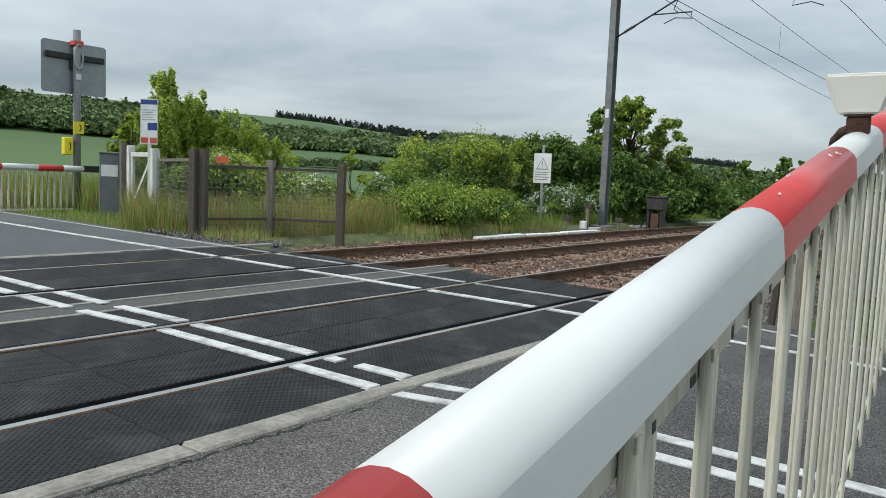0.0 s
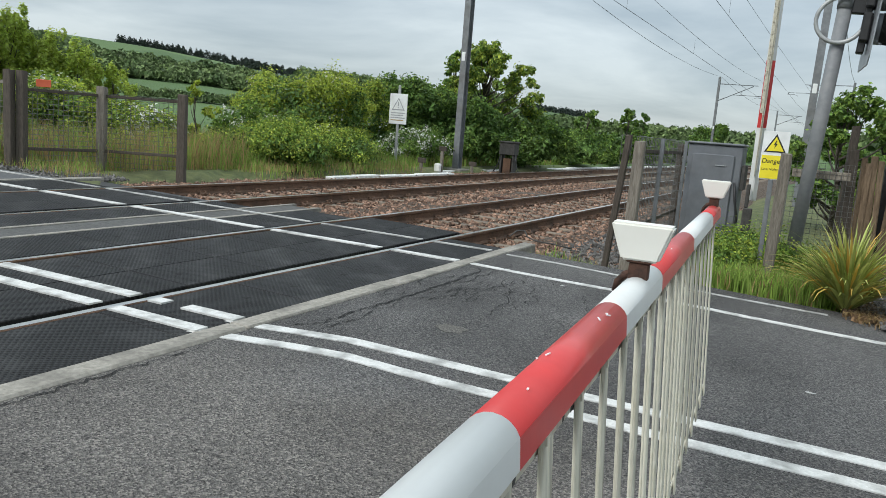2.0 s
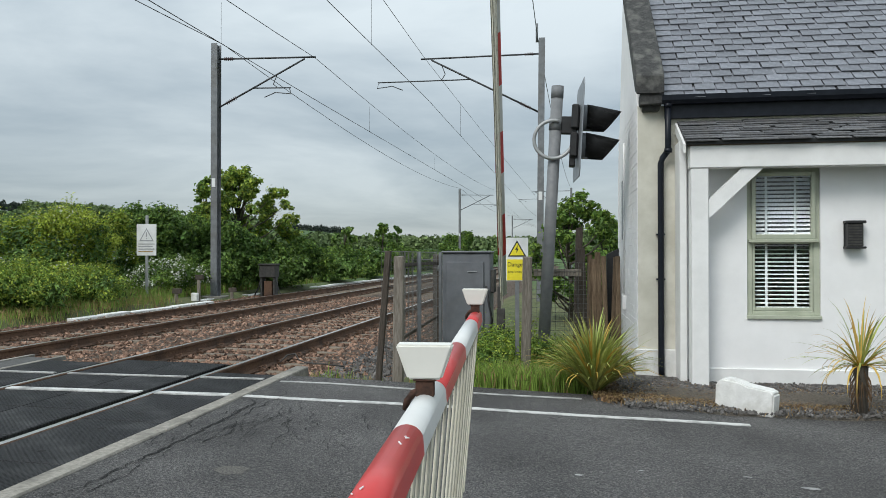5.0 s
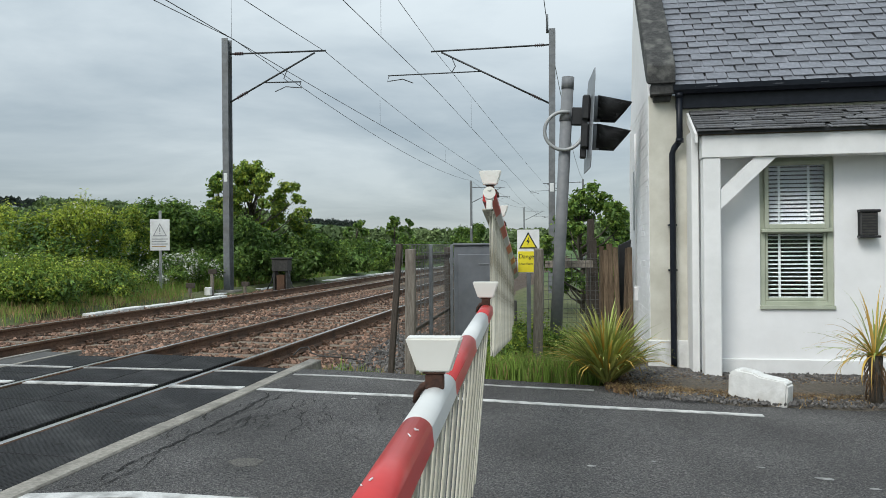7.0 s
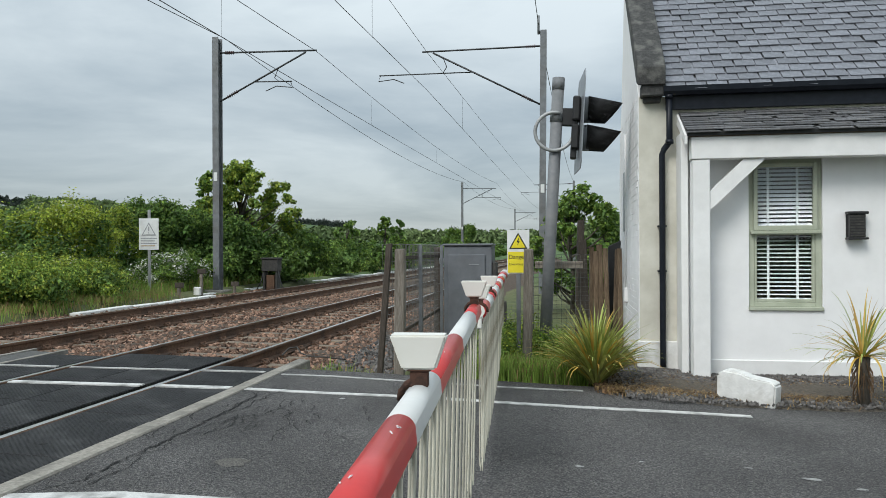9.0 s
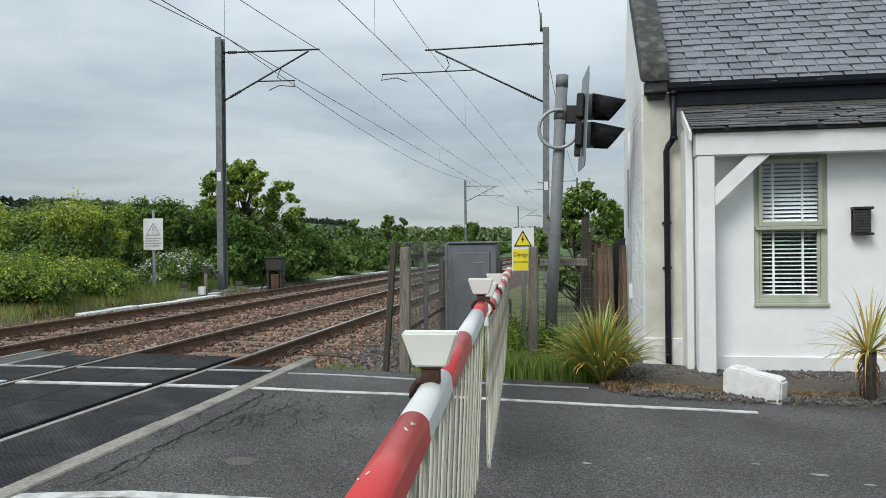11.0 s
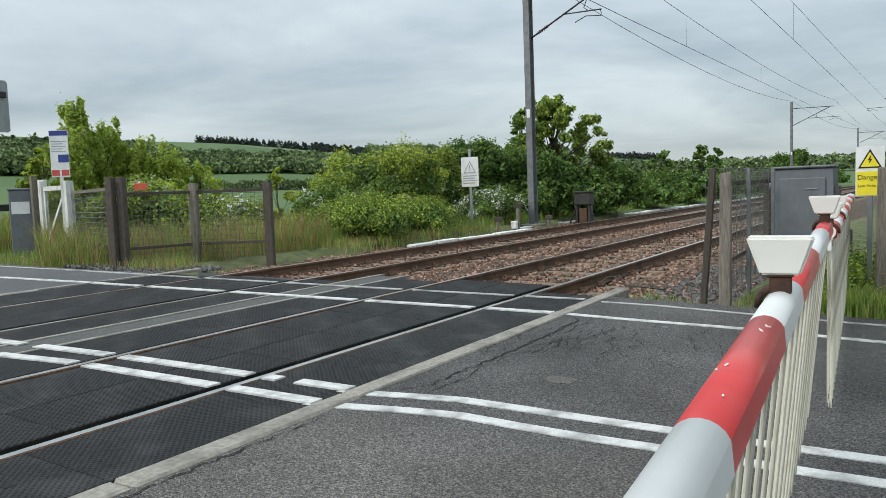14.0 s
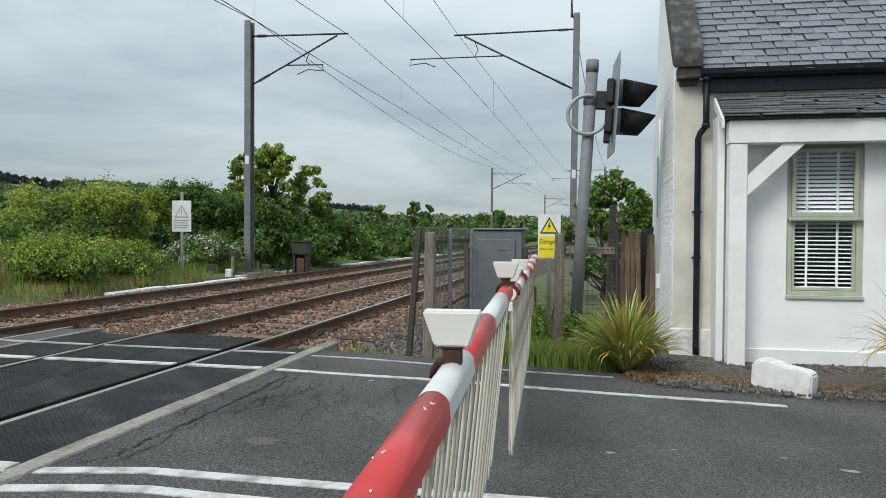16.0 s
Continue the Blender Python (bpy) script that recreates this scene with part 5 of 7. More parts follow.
def lettering(text, size, m, material, parent, name="lettering"):
    cu = bpy.data.curves.new("lettering", "FONT")
    cu.body, cu.size, cu.extrude = text, size, 0.0006
    tmp = bpy.data.objects.new("tmp", cu)
    scene.collection.objects.link(tmp)
    me = bpy.data.meshes.new_from_object(tmp.evaluated_get(bpy.context.evaluated_depsgraph_get()))
    bpy.data.objects.remove(tmp)
    me.materials.clear()
    me.materials.append(M[material])
    ob = new(name, me)
    ob.parent = parent
    ob.matrix_basis = m
    return ob


lettering("Danger", 0.072, pose(-0.118, -0.0095, 1.18, 90, 0, 0), "sign_black", ds)
lettering("Live Volts", 0.042, pose(-0.112, -0.0095, 1.10, 90, 0, 0), "sign_black", ds)


# ---- road signal ----
sg = thing("road_signal", pose(3.64, 6.45, road_z(3.6) - 0.1, 0, 3.2, 0), "leaning grey post with two black hooded road signals", "road signal")
part("post", tube(bmesh.new(), [(0, 0, 0), (0, 0, 3.62)], 0.078, 16), "grey_pole", sg)
part("post_cap", tube(bmesh.new(), [(0, 0, 3.62), (0, 0, 3.78)], 0.082, 16), "grey_pole", sg, "pale pole cap")
part("collar", tube(bmesh.new(), [(0, 0, 3.20), (0, 0, 3.36)], 0.088, 16), "grey_pole", sg)
part("bracket", boxes((0.07, 0.27, -0.05, 0.05, 3.15, 3.38), (0.2, 0.28, -0.08, 0.08, 2.72, 3.5), bevel=0.012), "black_plastic", sg)
bm = bmesh.new()
prism(bm, [(-0.42, 2.56), (-0.48, 2.66), (-0.48, 3.72), (-0.42, 3.82), (0.42, 3.82), (0.48, 3.72), (0.48, 2.66), (0.42, 2.56)], 0.30, 0.312, "x")
part("backboard", bm, "board_back", sg, "grey backing board seen on edge").matrix_basis = pose(0, 0, 0, 0, 0, 4)
for z in (3.37, 3.0):
    head = part("signal_head", boxes((0.2, 0.299, -0.14, 0.14, z - 0.16, z + 0.16), bevel=0.02), "black_plastic", sg, "black signal head")
    part("head_ring", tube(bmesh.new(), [(0.313, 0, z), (0.44, 0, z)], 0.17, 20), "grey_steel", head, "grey lamp housing")
    bm = bmesh.new()
    n = 20
    rings = []
    for x, r in ((0.40, 0.178), (0.55, 0.172), (0.84, 0.155)):
        ring = []
        for k in range(n + 1):
            a = radians(-60 + 300 * k / n)
            zz = math.sin(a)
            xx = x if x < 0.5 else 0.44 + (x - 0.44) * (0.72 + 0.28 * zz)
            ring.append(bm.verts.new((xx, r * math.cos(a), z + r * zz - (xx - 0.4) * 0.13)))
        rings.append(ring)
    for r0, r1 in zip(rings, rings[1:]):
        for k in range(n):
            bm.faces.new((r0[k], r0[k + 1], r1[k + 1], r1[k])).smooth = True
    bmesh.ops.solidify(bm, geom=bm.faces[:], thickness=0.006)
    part("hood", bm, "black_plastic", head, "long black hood")
    part("lens", tube(bmesh.new(), [(0.441, 0, z), (0.45, 0, z)], 0.125, 20), "insulator", head, "dark unlit lens")
loop = [(-0.02 + 0.25 * math.cos(a), -0.1, 3.06 + 0.25 * math.sin(a)) for a in (radians(75 + 285 * k / 24) for k in range(25))]
part("conduit_loop", tube(bmesh.new(), loop, 0.024, 8), "galv_light", sg, "grey flexible conduit loop")


# ---- overhead line ----
def ibeam(w, d, t, h):
    bm = bmesh.new()
    box(bm, -w / 2, w / 2, -d / 2, -d / 2 + t, -0.3, h)
    box(bm, -w / 2, w / 2, d / 2 - t, d / 2, -0.3, h)
    box(bm, -t / 2, t / 2, -d / 2 + t, d / 2 - t, -0.3, h)
    return bm


def insulator(bm, a, b, n=6, r=0.055):
    a, b = Vector(a), Vector(b)
    tube(bm, [a, b], 0.02, 6)
    for k in range(n):
        p = a + (b - a) * (k + 0.5) / n
        q = p + (b - a).normalized() * 0.02
        tube(bm, [p, q], r, 8)
    return bm


def mast(x, y, z0, h, side, reach, low, label, lean=0.0, top_z=7.55, reg_z=6.5, root_z=5.95, drop=0.0):
    """A steel mast with a triangular bracket towards the track; side is +1 when the bracket points to +x."""
    m = thing("overhead_mast", pose(x, y, z0, 0, lean, 0), label, "overhead line mast", "overhead masts")
    part("column", ibeam(0.2, 0.3, 0.022, h), "galv", m, "grey steel column")
    part("foot_plate", boxes((-0.3, 0.3, -0.35, 0.35, -0.1, 0.05), bevel=0.02), "concrete", m)
    tz, rz, gz = top_z - z0, root_z - z0, reg_z - z0
    s = side
    part("top_tie", tube(bmesh.new(), [(s * 0.1, 0, tz), (s * reach, 0, tz - 0.06)], 0.028, 6), "wire", m, "dark top tube")
    part("strut", tube(bmesh.new(), [(s * 0.1, 0, rz), (s * (reach - 0.35), 0, tz - 0.1)], 0.03, 6), "wire", m, "dark inclined strut")
    part("top_insulator", insulator(bmesh.new(), (s * 0.25, 0, tz), (s * 0.55, 0, tz - 0.01), 5), "insulator", m)
    d = Vector((s * (reach - 0.45), 0, tz - 0.1 - rz)).normalized()
    a = Vector((s * 0.1, 0, rz)) + d * 0.25
    part("strut_insulator", insulator(bmesh.new(), a, a + d * 0.4, 6), "insulator", m)
    u = (gz + 0.1 - rz) / (tz - 0.1 - rz)
    on = s * (0.1 + (reach - 0.45) * u)
    part("registration_tube", tube(bmesh.new(), [(on, 0, gz + 0.1), (s * low, 0, gz + 0.07)], 0.02, 6), "wire", m)
    mid = s * (0.1 + (reach - 0.45) * min(u + 0.28, 0.95))
    mz = rz + (tz - 0.1 - rz) * min(u + 0.28, 0.95)
    part("stay", tube(bmesh.new(), [(mid, 0, mz), (mid - s * 0.12, 0, mz - 0.3), (mid + s * 0.0, 0, gz + 0.1)], 0.015, 5), "wire", m)
    e = s * low
    part("steady_arm", tube(bmesh.new(), [(e - s * 0.05, 0, gz + 0.08), (e + s * 0.02, 0, gz - 0.12), (e - s * 0.5, 0, gz - 0.06), (e - s * 0.85, 0, gz - 0.2)], 0.016, 5), "wire", m, "bent steady arm")
    part("number_plate", boxes((-0.06, 0.06, -0.165, -0.152, 3.45, 3.72), bevel=0.004), "sign_white", m, "small white plate")
    return m


MASTS = (
    # x, y, base z, height, side, reach, low end of the registration tube, lean
    (-6.75, 18.5, 0.02, 7.95, 1, 3.25, 2.45, 0.0), (3.27, 20.6, -0.35, 8.65, -1, 3.95, 5.4, 0.6),
    (-5.9, 71.0, -0.1, 8.2, 1, 3.4, 3.9, 0.0), (5.2, 71.5, -0.1, 8.2, -1, 3.9, 5.2, 0.0),
    (-3.6, 121.0, -0.1, 8.2, 1, 3.4, 3.9, 0.0), (7.4, 121.5, -0.1, 8.2, -1, 3.9, 5.2, 0.0),
    (0.9, 172.0, -0.1, 8.2, 1, 3.4, 3.9, 0.0), (11.6, 172.5, -0.1, 8.2, -1, 3.9, 5.2, 0.0))
for i, (x, y, z0, h, side, reach, low, lean) in enumerate(MASTS):
    right = side < 0
    mast(x, y, z0, h, side, reach, low, "tall grey steel overhead line mast with dark bracket", lean,
         7.82 if right else 7.5, 6.95 if right else 6.45, 5.95 if right else 5.98)
bm = bmesh.new()
tube(bm, [(0, 0, 0), (0, 0, 0.6)], 0.04, 6)
top_post = solid("mast_extension", bm, "galv", pose(3.2, 20.6, 8.2), "short steel extension on a mast top", "overhead line mast")


def wire_run(name, pts, r, sag, label, n=14):
    """A wire that hangs from point to point."""
    bm = bmesh.new()
    path = []
    for a, b in zip(pts, pts[1:]):
        a, b = Vector(a), Vector(b)
        for k in range(n):
            u = k / n
            p = a.lerp(b, u)
            p.z -= sag * 4 * u * (1 - u)
            path.append(p)
    path.append(Vector(pts[-1]))
    tube(bm, path, r, 4, False)
    return solid(name, bm, "wire", pose(0, 0, 0), label, "overhead wire", "overhead wires")


def along(offset, z, ys):
    return [(offset + (y * abs(y) / 4000 if y > 0 else 0), y, z) for y in ys]


YL = (-32, 18.5, 71, 121, 172)
YR = (-30, 20.6, 71.5, 121.5, 172.5)
wire_run("contact_wire", [(-3.75, -32, 5.5), (-3.58, 18.5, 6.16), (-2.6, 71, 6.6), (-0.6, 121, 6.6), (2.9, 172, 5.5)], 0.010, 0.0, "thin dark contact wire over the far track")
wire_run("catenary_wire", [(-3.9, -32, 6.75), (-3.5, 18.5, 7.4), (-2.4, 71, 7.95), (-1.2, 121, 7.2), (3.0, 172, 7.1)], 0.010, 0.5, "thin dark catenary wire over the far track")
wire_run("contact_wire", [(-1.6, -30, 5.75), (-0.43, 20.6, 6.53), (0.9, 71.5, 6.0), (3.2, 121.5, 5.8), (7.2, 172.5, 5.6)], 0.010, 0.0, "thin dark contact wire over the near track")
wire_run("catenary_wire", [(-0.6, -30, 7.6), (-0.46, 20.6, 7.82), (1.0, 71.5, 8.2), (3.4, 121.5, 7.6), (7.4, 172.5, 7.3)], 0.010, 0.1, "thin dark catenary wire over the near track")
wire_run("feeder_wire", [(-6.6, -34, 7.7), (-6.5, 18.5, 7.95), (-5.8, 71, 8.15), (-3.4, 121, 8.1)], 0.012, 0.75, "thin return wire along the mast heads")
wire_run("feeder_wire", [(3.1, -32, 8.3), (3.2, 20.6, 8.5), (5.2, 71.5, 8.1), (7.4, 121.5, 8.0)], 0.012, 0.95, "dark wire along the mast heads")
for x, z0, z1, y in ((-3.6, 6.08, 7.0, 12.2), (-3.46, 6.2, 7.2, 25.0), (-3.2, 6.33, 7.05, 39.0), (-0.6, 6.42, 7.6, 14.0), (-0.24, 6.46, 7.8, 28.0)):
    solid("dropper", bar((x, y, z0), (x, y, z1), 0.005, 4), "wire", pose(0, 0, 0), "thin vertical dropper wire", "overhead wire", "droppers")


# ---- lineside things on the far side ----
ws = thing("warning_sign", pose(-7.5, 15.8, 0.0, 0, 0, 12), "white lineside warning sign with triangle on a grey post", "sign")
part("plate", boxes((-0.27, 0.27, -0.006, 0.0, 1.33, 2.21), bevel=0.004), "sign_white", ws)
bm = bmesh.new()
prism(bm, [(-0.2, 1.73), (0.2, 1.73), (0.0, 2.1)], -0.01, -0.0065)
part("triangle", bm, "sign_grey", ws, "faded black triangle")
bm = bmesh.new()
prism(bm, [(-0.155, 1.76), (0.155, 1.76), (0.0, 2.045)], -0.013, -0.0105)
part("triangle_field", bm, "sign_white", ws, "pale triangle field")
part("exclamation", boxes((-0.016, 0.016, -0.016, -0.0135, 1.85, 1.98), (-0.016, 0.016, -0.016, -0.0135, 1.79, 1.82)), "sign_grey", ws)
for k in range(4):
    part("text_bar", boxes((-0.22, 0.22 - 0.05 * (k % 2), -0.01, -0.0065, 1.64 - k * 0.07, 1.665 - k * 0.07)), "sign_grey" if k < 2 else "orange", ws).data.materials[0] = M["sign_grey" if k != 3 else "straw"]
part("post", boxes((-0.035, 0.035, 0.002, 0.06, -0.3, 2.45), bevel=0.006), "galv_light", ws)

rb = thing("location_box", pose(-5.75, 20.4, -0.02), "dark lineside connection box on a stand", "equipment box")
part("box_body", boxes((-0.28, 0.28, -0.2, 0.2, 0.62, 1.02), bevel=0.02), "cast_iron", rb)
part("box_lid", boxes((-0.31, 0.31, -0.23, 0.23, 1.02, 1.08), bevel=0.015), "cast_iron", rb)
for x in (-0.22, 0.22):
    part("leg", boxes((x - 0.03, x + 0.03, -0.15, 0.15, -0.2, 0.62)), "cast_iron", rb)
part("plinth", boxes((-0.14, 0.14, -0.12, 0.12, -0.2, 0.5), bevel=0.01), "rail_web", rb)
part("cable", tube(bmesh.new(), [(0.24, -0.1, 0.7), (0.33, -0.12, 0.4), (0.42, -0.15, 0.12), (0.6, -0.2, 0.0)], 0.02, 6), "black_plastic", rb)
part("cable", tube(bmesh.new(), [(-0.24, -0.1, 0.7), (-0.3, -0.14, 0.3), (-0.4, -0.3, 0.02)], 0.02, 6), "black_plastic", rb)
for x, y, h in ((-6.5, 16.9, 0.8), (-6.55, 15.7, 0.45), (-6.3, 18.7, 0.35)):
    mk = thing("marker_post", pose(x, y, -0.05, 0, 0, 8), "short grey lineside post with a small box", "marker post", "marker posts")
    part("stake", boxes((-0.04, 0.04, -0.04, 0.04, -0.2, h), bevel=0.006), "wood", mk)
    part("box_head", boxes((-0.1, 0.13, -0.05, 0.06, h - 0.12, h + 0.02), bevel=0.01), "wood_dark", mk)

# concrete cable trough along the far track
tr = thing("cable_trough", pose(0, 0, 0), "white concrete cable trough lids along the far track", "cable trough")
for k in range(46):
    y0 = 10.6 + k * 1.0
    if y0 < 16.2:
        x0 = -6.12 + 0.02 * (y0 - 10.6)
    else:
        x0 = -6.85 + 0.01 * (y0 - 15) + curve_x(y0)
    bm = boxes((-0.12, 0.12, 0.01, 0.985, -0.2, 0.0), bevel=0.01)
    part("trough_lid", bm, "white_stone", tr).matrix_basis = pose(x0, y0, 0.015 + 0.012 * math.sin(k * 1.7), 0, 0, math.sin(k * 2.3) * 1.2)
part("trough_end", boxes((-6.4, -6.2, 16.7, 16.82, -0.05, 0.2), bevel=0.02), "white_stone", tr, "white marker end").matrix_basis = pose(-0.25, 0, 0.05)
# bent cable beside the near rail
solid("ground_cable", tube(bmesh.new(), [(0.3, 5.7, -0.06), (0.34, 5.85, 0.01), (0.42, 5.92, 0.02), (0.5, 5.85, -0.05), (0.62, 5.8, -0.08), (0.85, 5.86, -0.1), (1.1, 5.9, -0.13)], 0.010, 6), "cast_iron", pose(0, 0, 0), "dark cable bent over the ballast", "cable")
solid("sleeper_end", boxes((-0.55, 0.55, -0.12, 0.12, -0.05, 0.04), bevel=0.015), "wood_dark", pose(-2.2, 13.6, -0.12, 0, 0, 8), "old timber lying between the tracks", "timber")
solid("scrap_rail", boxes((-0.5, 0.5, -0.05, 0.05, 0, 0.06), bevel=0.01), "rust", pose(-2.0, 11.6, -0.13, 0, 0, 14), "rusty scrap rail in the ballast", "scrap metal")

# fence, gate and barrier beyond the tracks
ff = thing("fence", pose(0, 0, 0), "dark timber post fence with wire mesh by track", "fence")
FP = ((-7.85, 4.33), (-7.55, 5.7), (-6.4, 6.45))
for i, (x, y) in enumerate(FP):
    for off in ((-0.09, 0.07) if i == 0 else (0.0,)):
        p = part("post", post_mesh(0.14 if i else 0.12, 0.14, 1.55 if i == 0 else 1.42, 40 + i + int(off * 100), "wood_dark" if i != 1 else "wood"), None, ff)
        p.matrix_basis = pose(x + off * 0.55, y + off * 0.9, road_z(x) - 0.04, 0, 0.5 if off > 0 else 0, 25)
for (xa, ya), (xb, yb) in zip(FP, FP[1:]):
    mesh_panel(ff, (xa, ya), (xb, yb), 0.15, 1.42, 0.08, 0.0042)
    L, a = math.hypot(xb - xa, yb - ya), math.degrees(math.atan2(yb - ya, xb - xa))
    for z in (0.42, 1.38):
        part("rail", boxes((0.05, L - 0.05, -0.02, 0.02, z - 0.026, z + 0.026), bevel=0.004), "wood_dark", ff).matrix_basis = pose(xa, ya, 0, 0, 0, a)
part("tag", boxes((-0.11, 0.11, -0.006, 0.006, -0.06, 0.06), bevel=0.003), "orange", ff, "small orange tag").matrix_basis = pose(-7.72, 4.72, 1.5, 0, 0, 60)
mesh_panel(ff, (-7.85, 4.33), (-11.3, 5.6), 0.2, 1.45, 0.09, 0.0042)
part("rail", boxes((0.05, 3.6, -0.02, 0.02, 1.4, 1.46), bevel=0.004), "wood", ff).matrix_basis = pose(-7.85, 4.33, 0.05, 0, 0, 159.8)
part("rail", boxes((0.05, 3.6, -0.02, 0.02, 0.36, 0.44), bevel=0.004), "wood_dark", ff).matrix_basis = pose(-7.85, 4.33, 0.05, 0, 0, 159.8)

gt = thing("gate", pose(-11.4, 5.6, 0.2, 0, 0, 172), "white-painted wooden pedestrian gate with wire mesh", "gate")
part("gate_post", post_mesh(0.17, 0.17, 1.55, 70, "white_wood"), None, gt, "white gate post")
part("gate_post", post_mesh(0.15, 0.15, 1.6, 71, "white_wood"), None, gt, "white gate post").matrix_basis = pose(1.3, 0, 0)
part("gate_post", post_mesh(0.12, 0.12, 1.7, 72, "wood"), None, gt, "grey post").matrix_basis = pose(1.52, 0.1, 0)
part("gate_frame", boxes((0.1, 1.22, -0.03, 0.03, 1.35, 1.45), (0.1, 1.22, -0.03, 0.03, 0.12, 0.22), (0.1, 0.18, -0.03, 0.03, 0.22, 1.35), (1.14, 1.22, -0.03, 0.03, 0.22, 1.35), bevel=0.006), "white_wood", gt, "white gate frame")
bm = bmesh.new()
prism(bm, [(0.18, 1.25), (0.18, 1.35), (1.14, 0.32), (1.14, 0.22)], -0.02, 0.02)
part("gate_brace", bm, "white_wood", gt, "white diagonal brace")
mesh_panel(gt, (0.18, 0.0), (1.14, 0.0), 0.2, 1.36, 0.07, 0.003)

ns = thing("notice_board", pose(-11.45, 5.5, 0.2, 0, 0, 40), "tall white crossing notice with blue and red panels", "sign")
part("plate", boxes((-0.185, 0.185, -0.006, 0, 1.62, 2.6), bevel=0.004), "sign_white", ns)
part("header_panel", boxes((-0.18, 0.18, -0.01, -0.0065, 2.49, 2.59)), "sign_blue", ns, "blue header")
part("blue_panel", boxes((-0.03, 0.18, -0.01, -0.0065, 1.93, 2.09)), "sign_blue", ns, "blue panel")
part("red_panel", boxes((-0.17, -0.02, -0.01, -0.0065, 1.65, 1.77)), "sign_red", ns, "faded red panel")
part("red_panel", boxes((0.02, 0.17, -0.01, -0.0065, 1.65, 1.77)), "sign_red", ns, "faded red panel")
for k in range(5):
    part("text_bar", boxes((-0.16, 0.14 - 0.06 * (k % 2), -0.009, -0.0065, 2.36 - k * 0.052, 2.375 - k * 0.052)), "sign_grey", ns)
part("post", boxes((-0.03, 0.03, 0.002, 0.06, 0.2, 2.5)), "white_wood", ns)

gc = thing("control_cabinet", pose(-13.3, 5.62, 0.22, 0, 0, 60), "grey steel control cabinet with a white notice", "equipment cabinet")
part("body", boxes((-0.24, 0.24, -0.22, 0.22, -0.1, 1.38), bevel=0.015), "grey_steel", gc)
part("lid", boxes((-0.26, 0.26, -0.24, 0.24, 1.38, 1.42), bevel=0.01), "grey_steel", gc)
part("notice", boxes((-0.2, 0.16, -0.228, -0.222, 0.85, 1.12)), "sign_white", gc, "white paper notice")
fb = thing("barrier_boom", pose(-14.3, 5.5, 1.22, 0, 0, 184), "red and white barrier boom lowered across the far road", "barrier boom", "barrier booms")
s0, c = 0.05, 0
for e in (0.55, 1.15, 1.95, 2.75, 3.6, 4.5, 5.4, 6.4):
    part("band", boom_section(s0, e, 0.14, 0.14, "boom_red" if c else "boom_white"), None, fb, "red band" if c else "white band")
    s0, c = e, 1 - c
pk = mesh_of("picket", boxes((-0.006, 0.006, -0.024, 0.024, -0.98, -0.06), bevel=0.003), "picket")
for k in range(40):
    part("picket", pk, None, fb).matrix_basis = pose(0, 0.3 + k * 0.15, 0)
part("skirt_rail", boxes((-0.008, 0.008, 0.3, 6.3, -1.0, -0.96)), "picket", fb)
part("counter_arm", boxes((-0.05, 0.05, -0.6, 0.05, -0.08, 0.08), bevel=0.01), "black_plastic", fb)
fs = thing("road_signal", pose(-14.9, 5.6, 0.2, 0, 0.5, 0), "grey post with backing board seen from behind and yellow telephone box", "road signal")
part("post", tube(bmesh.new(), [(0, 0, -0.1), (0, 0, 4.4)], 0.09, 12), "grey_pole", fs)
bm = bmesh.new()
prism(bm, [(-0.75, 2.85), (-0.8, 2.9), (-0.8, 4.05), (-0.75, 4.1), (0.75, 4.1), (0.8, 4.05), (0.8, 2.9), (0.75, 2.85)], -0.13, -0.115, "x")
part("backboard", bm, "board_back", fs, "grey aluminium backing board")
part("crossbar", boxes((-0.11, -0.03, -0.72, 0.72, 3.68, 3.82), (-0.11, -0.03, -0.14, 0.14, 3.45, 3.72), bevel=0.01), "black_plastic", fs)
part("junction_box", boxes((-0.02, 0.1, -0.06, 0.06, 3.2, 3.34)), "sign_white", fs)
part("conduit_loop", tube(bmesh.new(), [(0.1, 0.1 * math.cos(radians(a)), 3.75 + 0.3 * math.sin(radians(a))) for a in range(60, 400, 20)], 0.025, 6), "galv_light", fs)
part("red_clamp", boxes((-0.11, 0.11, -0.12, 0.12, 4.02, 4.14), bevel=0.01), "sign_red", fs, "red clamp")
part("telephone_sign", boxes((0.095, 0.11, -0.13, 0.13, 1.88, 2.18)), "yellow", fs, "yellow telephone sign")
part("sign_mark", tube(bmesh.new(), [(0.113, 0.05 * math.cos(radians(a)), 2.03 + 0.08 * math.sin(radians(a))) for a in range(-80, 81, 20)], 0.014, 5), "sign_black", fs)
part("telephone_box", boxes((-0.05, 0.12, -0.36, -0.14, 1.35, 1.78), bevel=0.02), "yellow", fs, "yellow telephone box")
part("box_mark", tube(bmesh.new(), [(0.125, -0.25 + 0.04 * math.cos(radians(a)), 1.56 + 0.1 * math.sin(radians(a))) for a in range(-80, 81, 20)], 0.012, 5), "sign_black", fs)


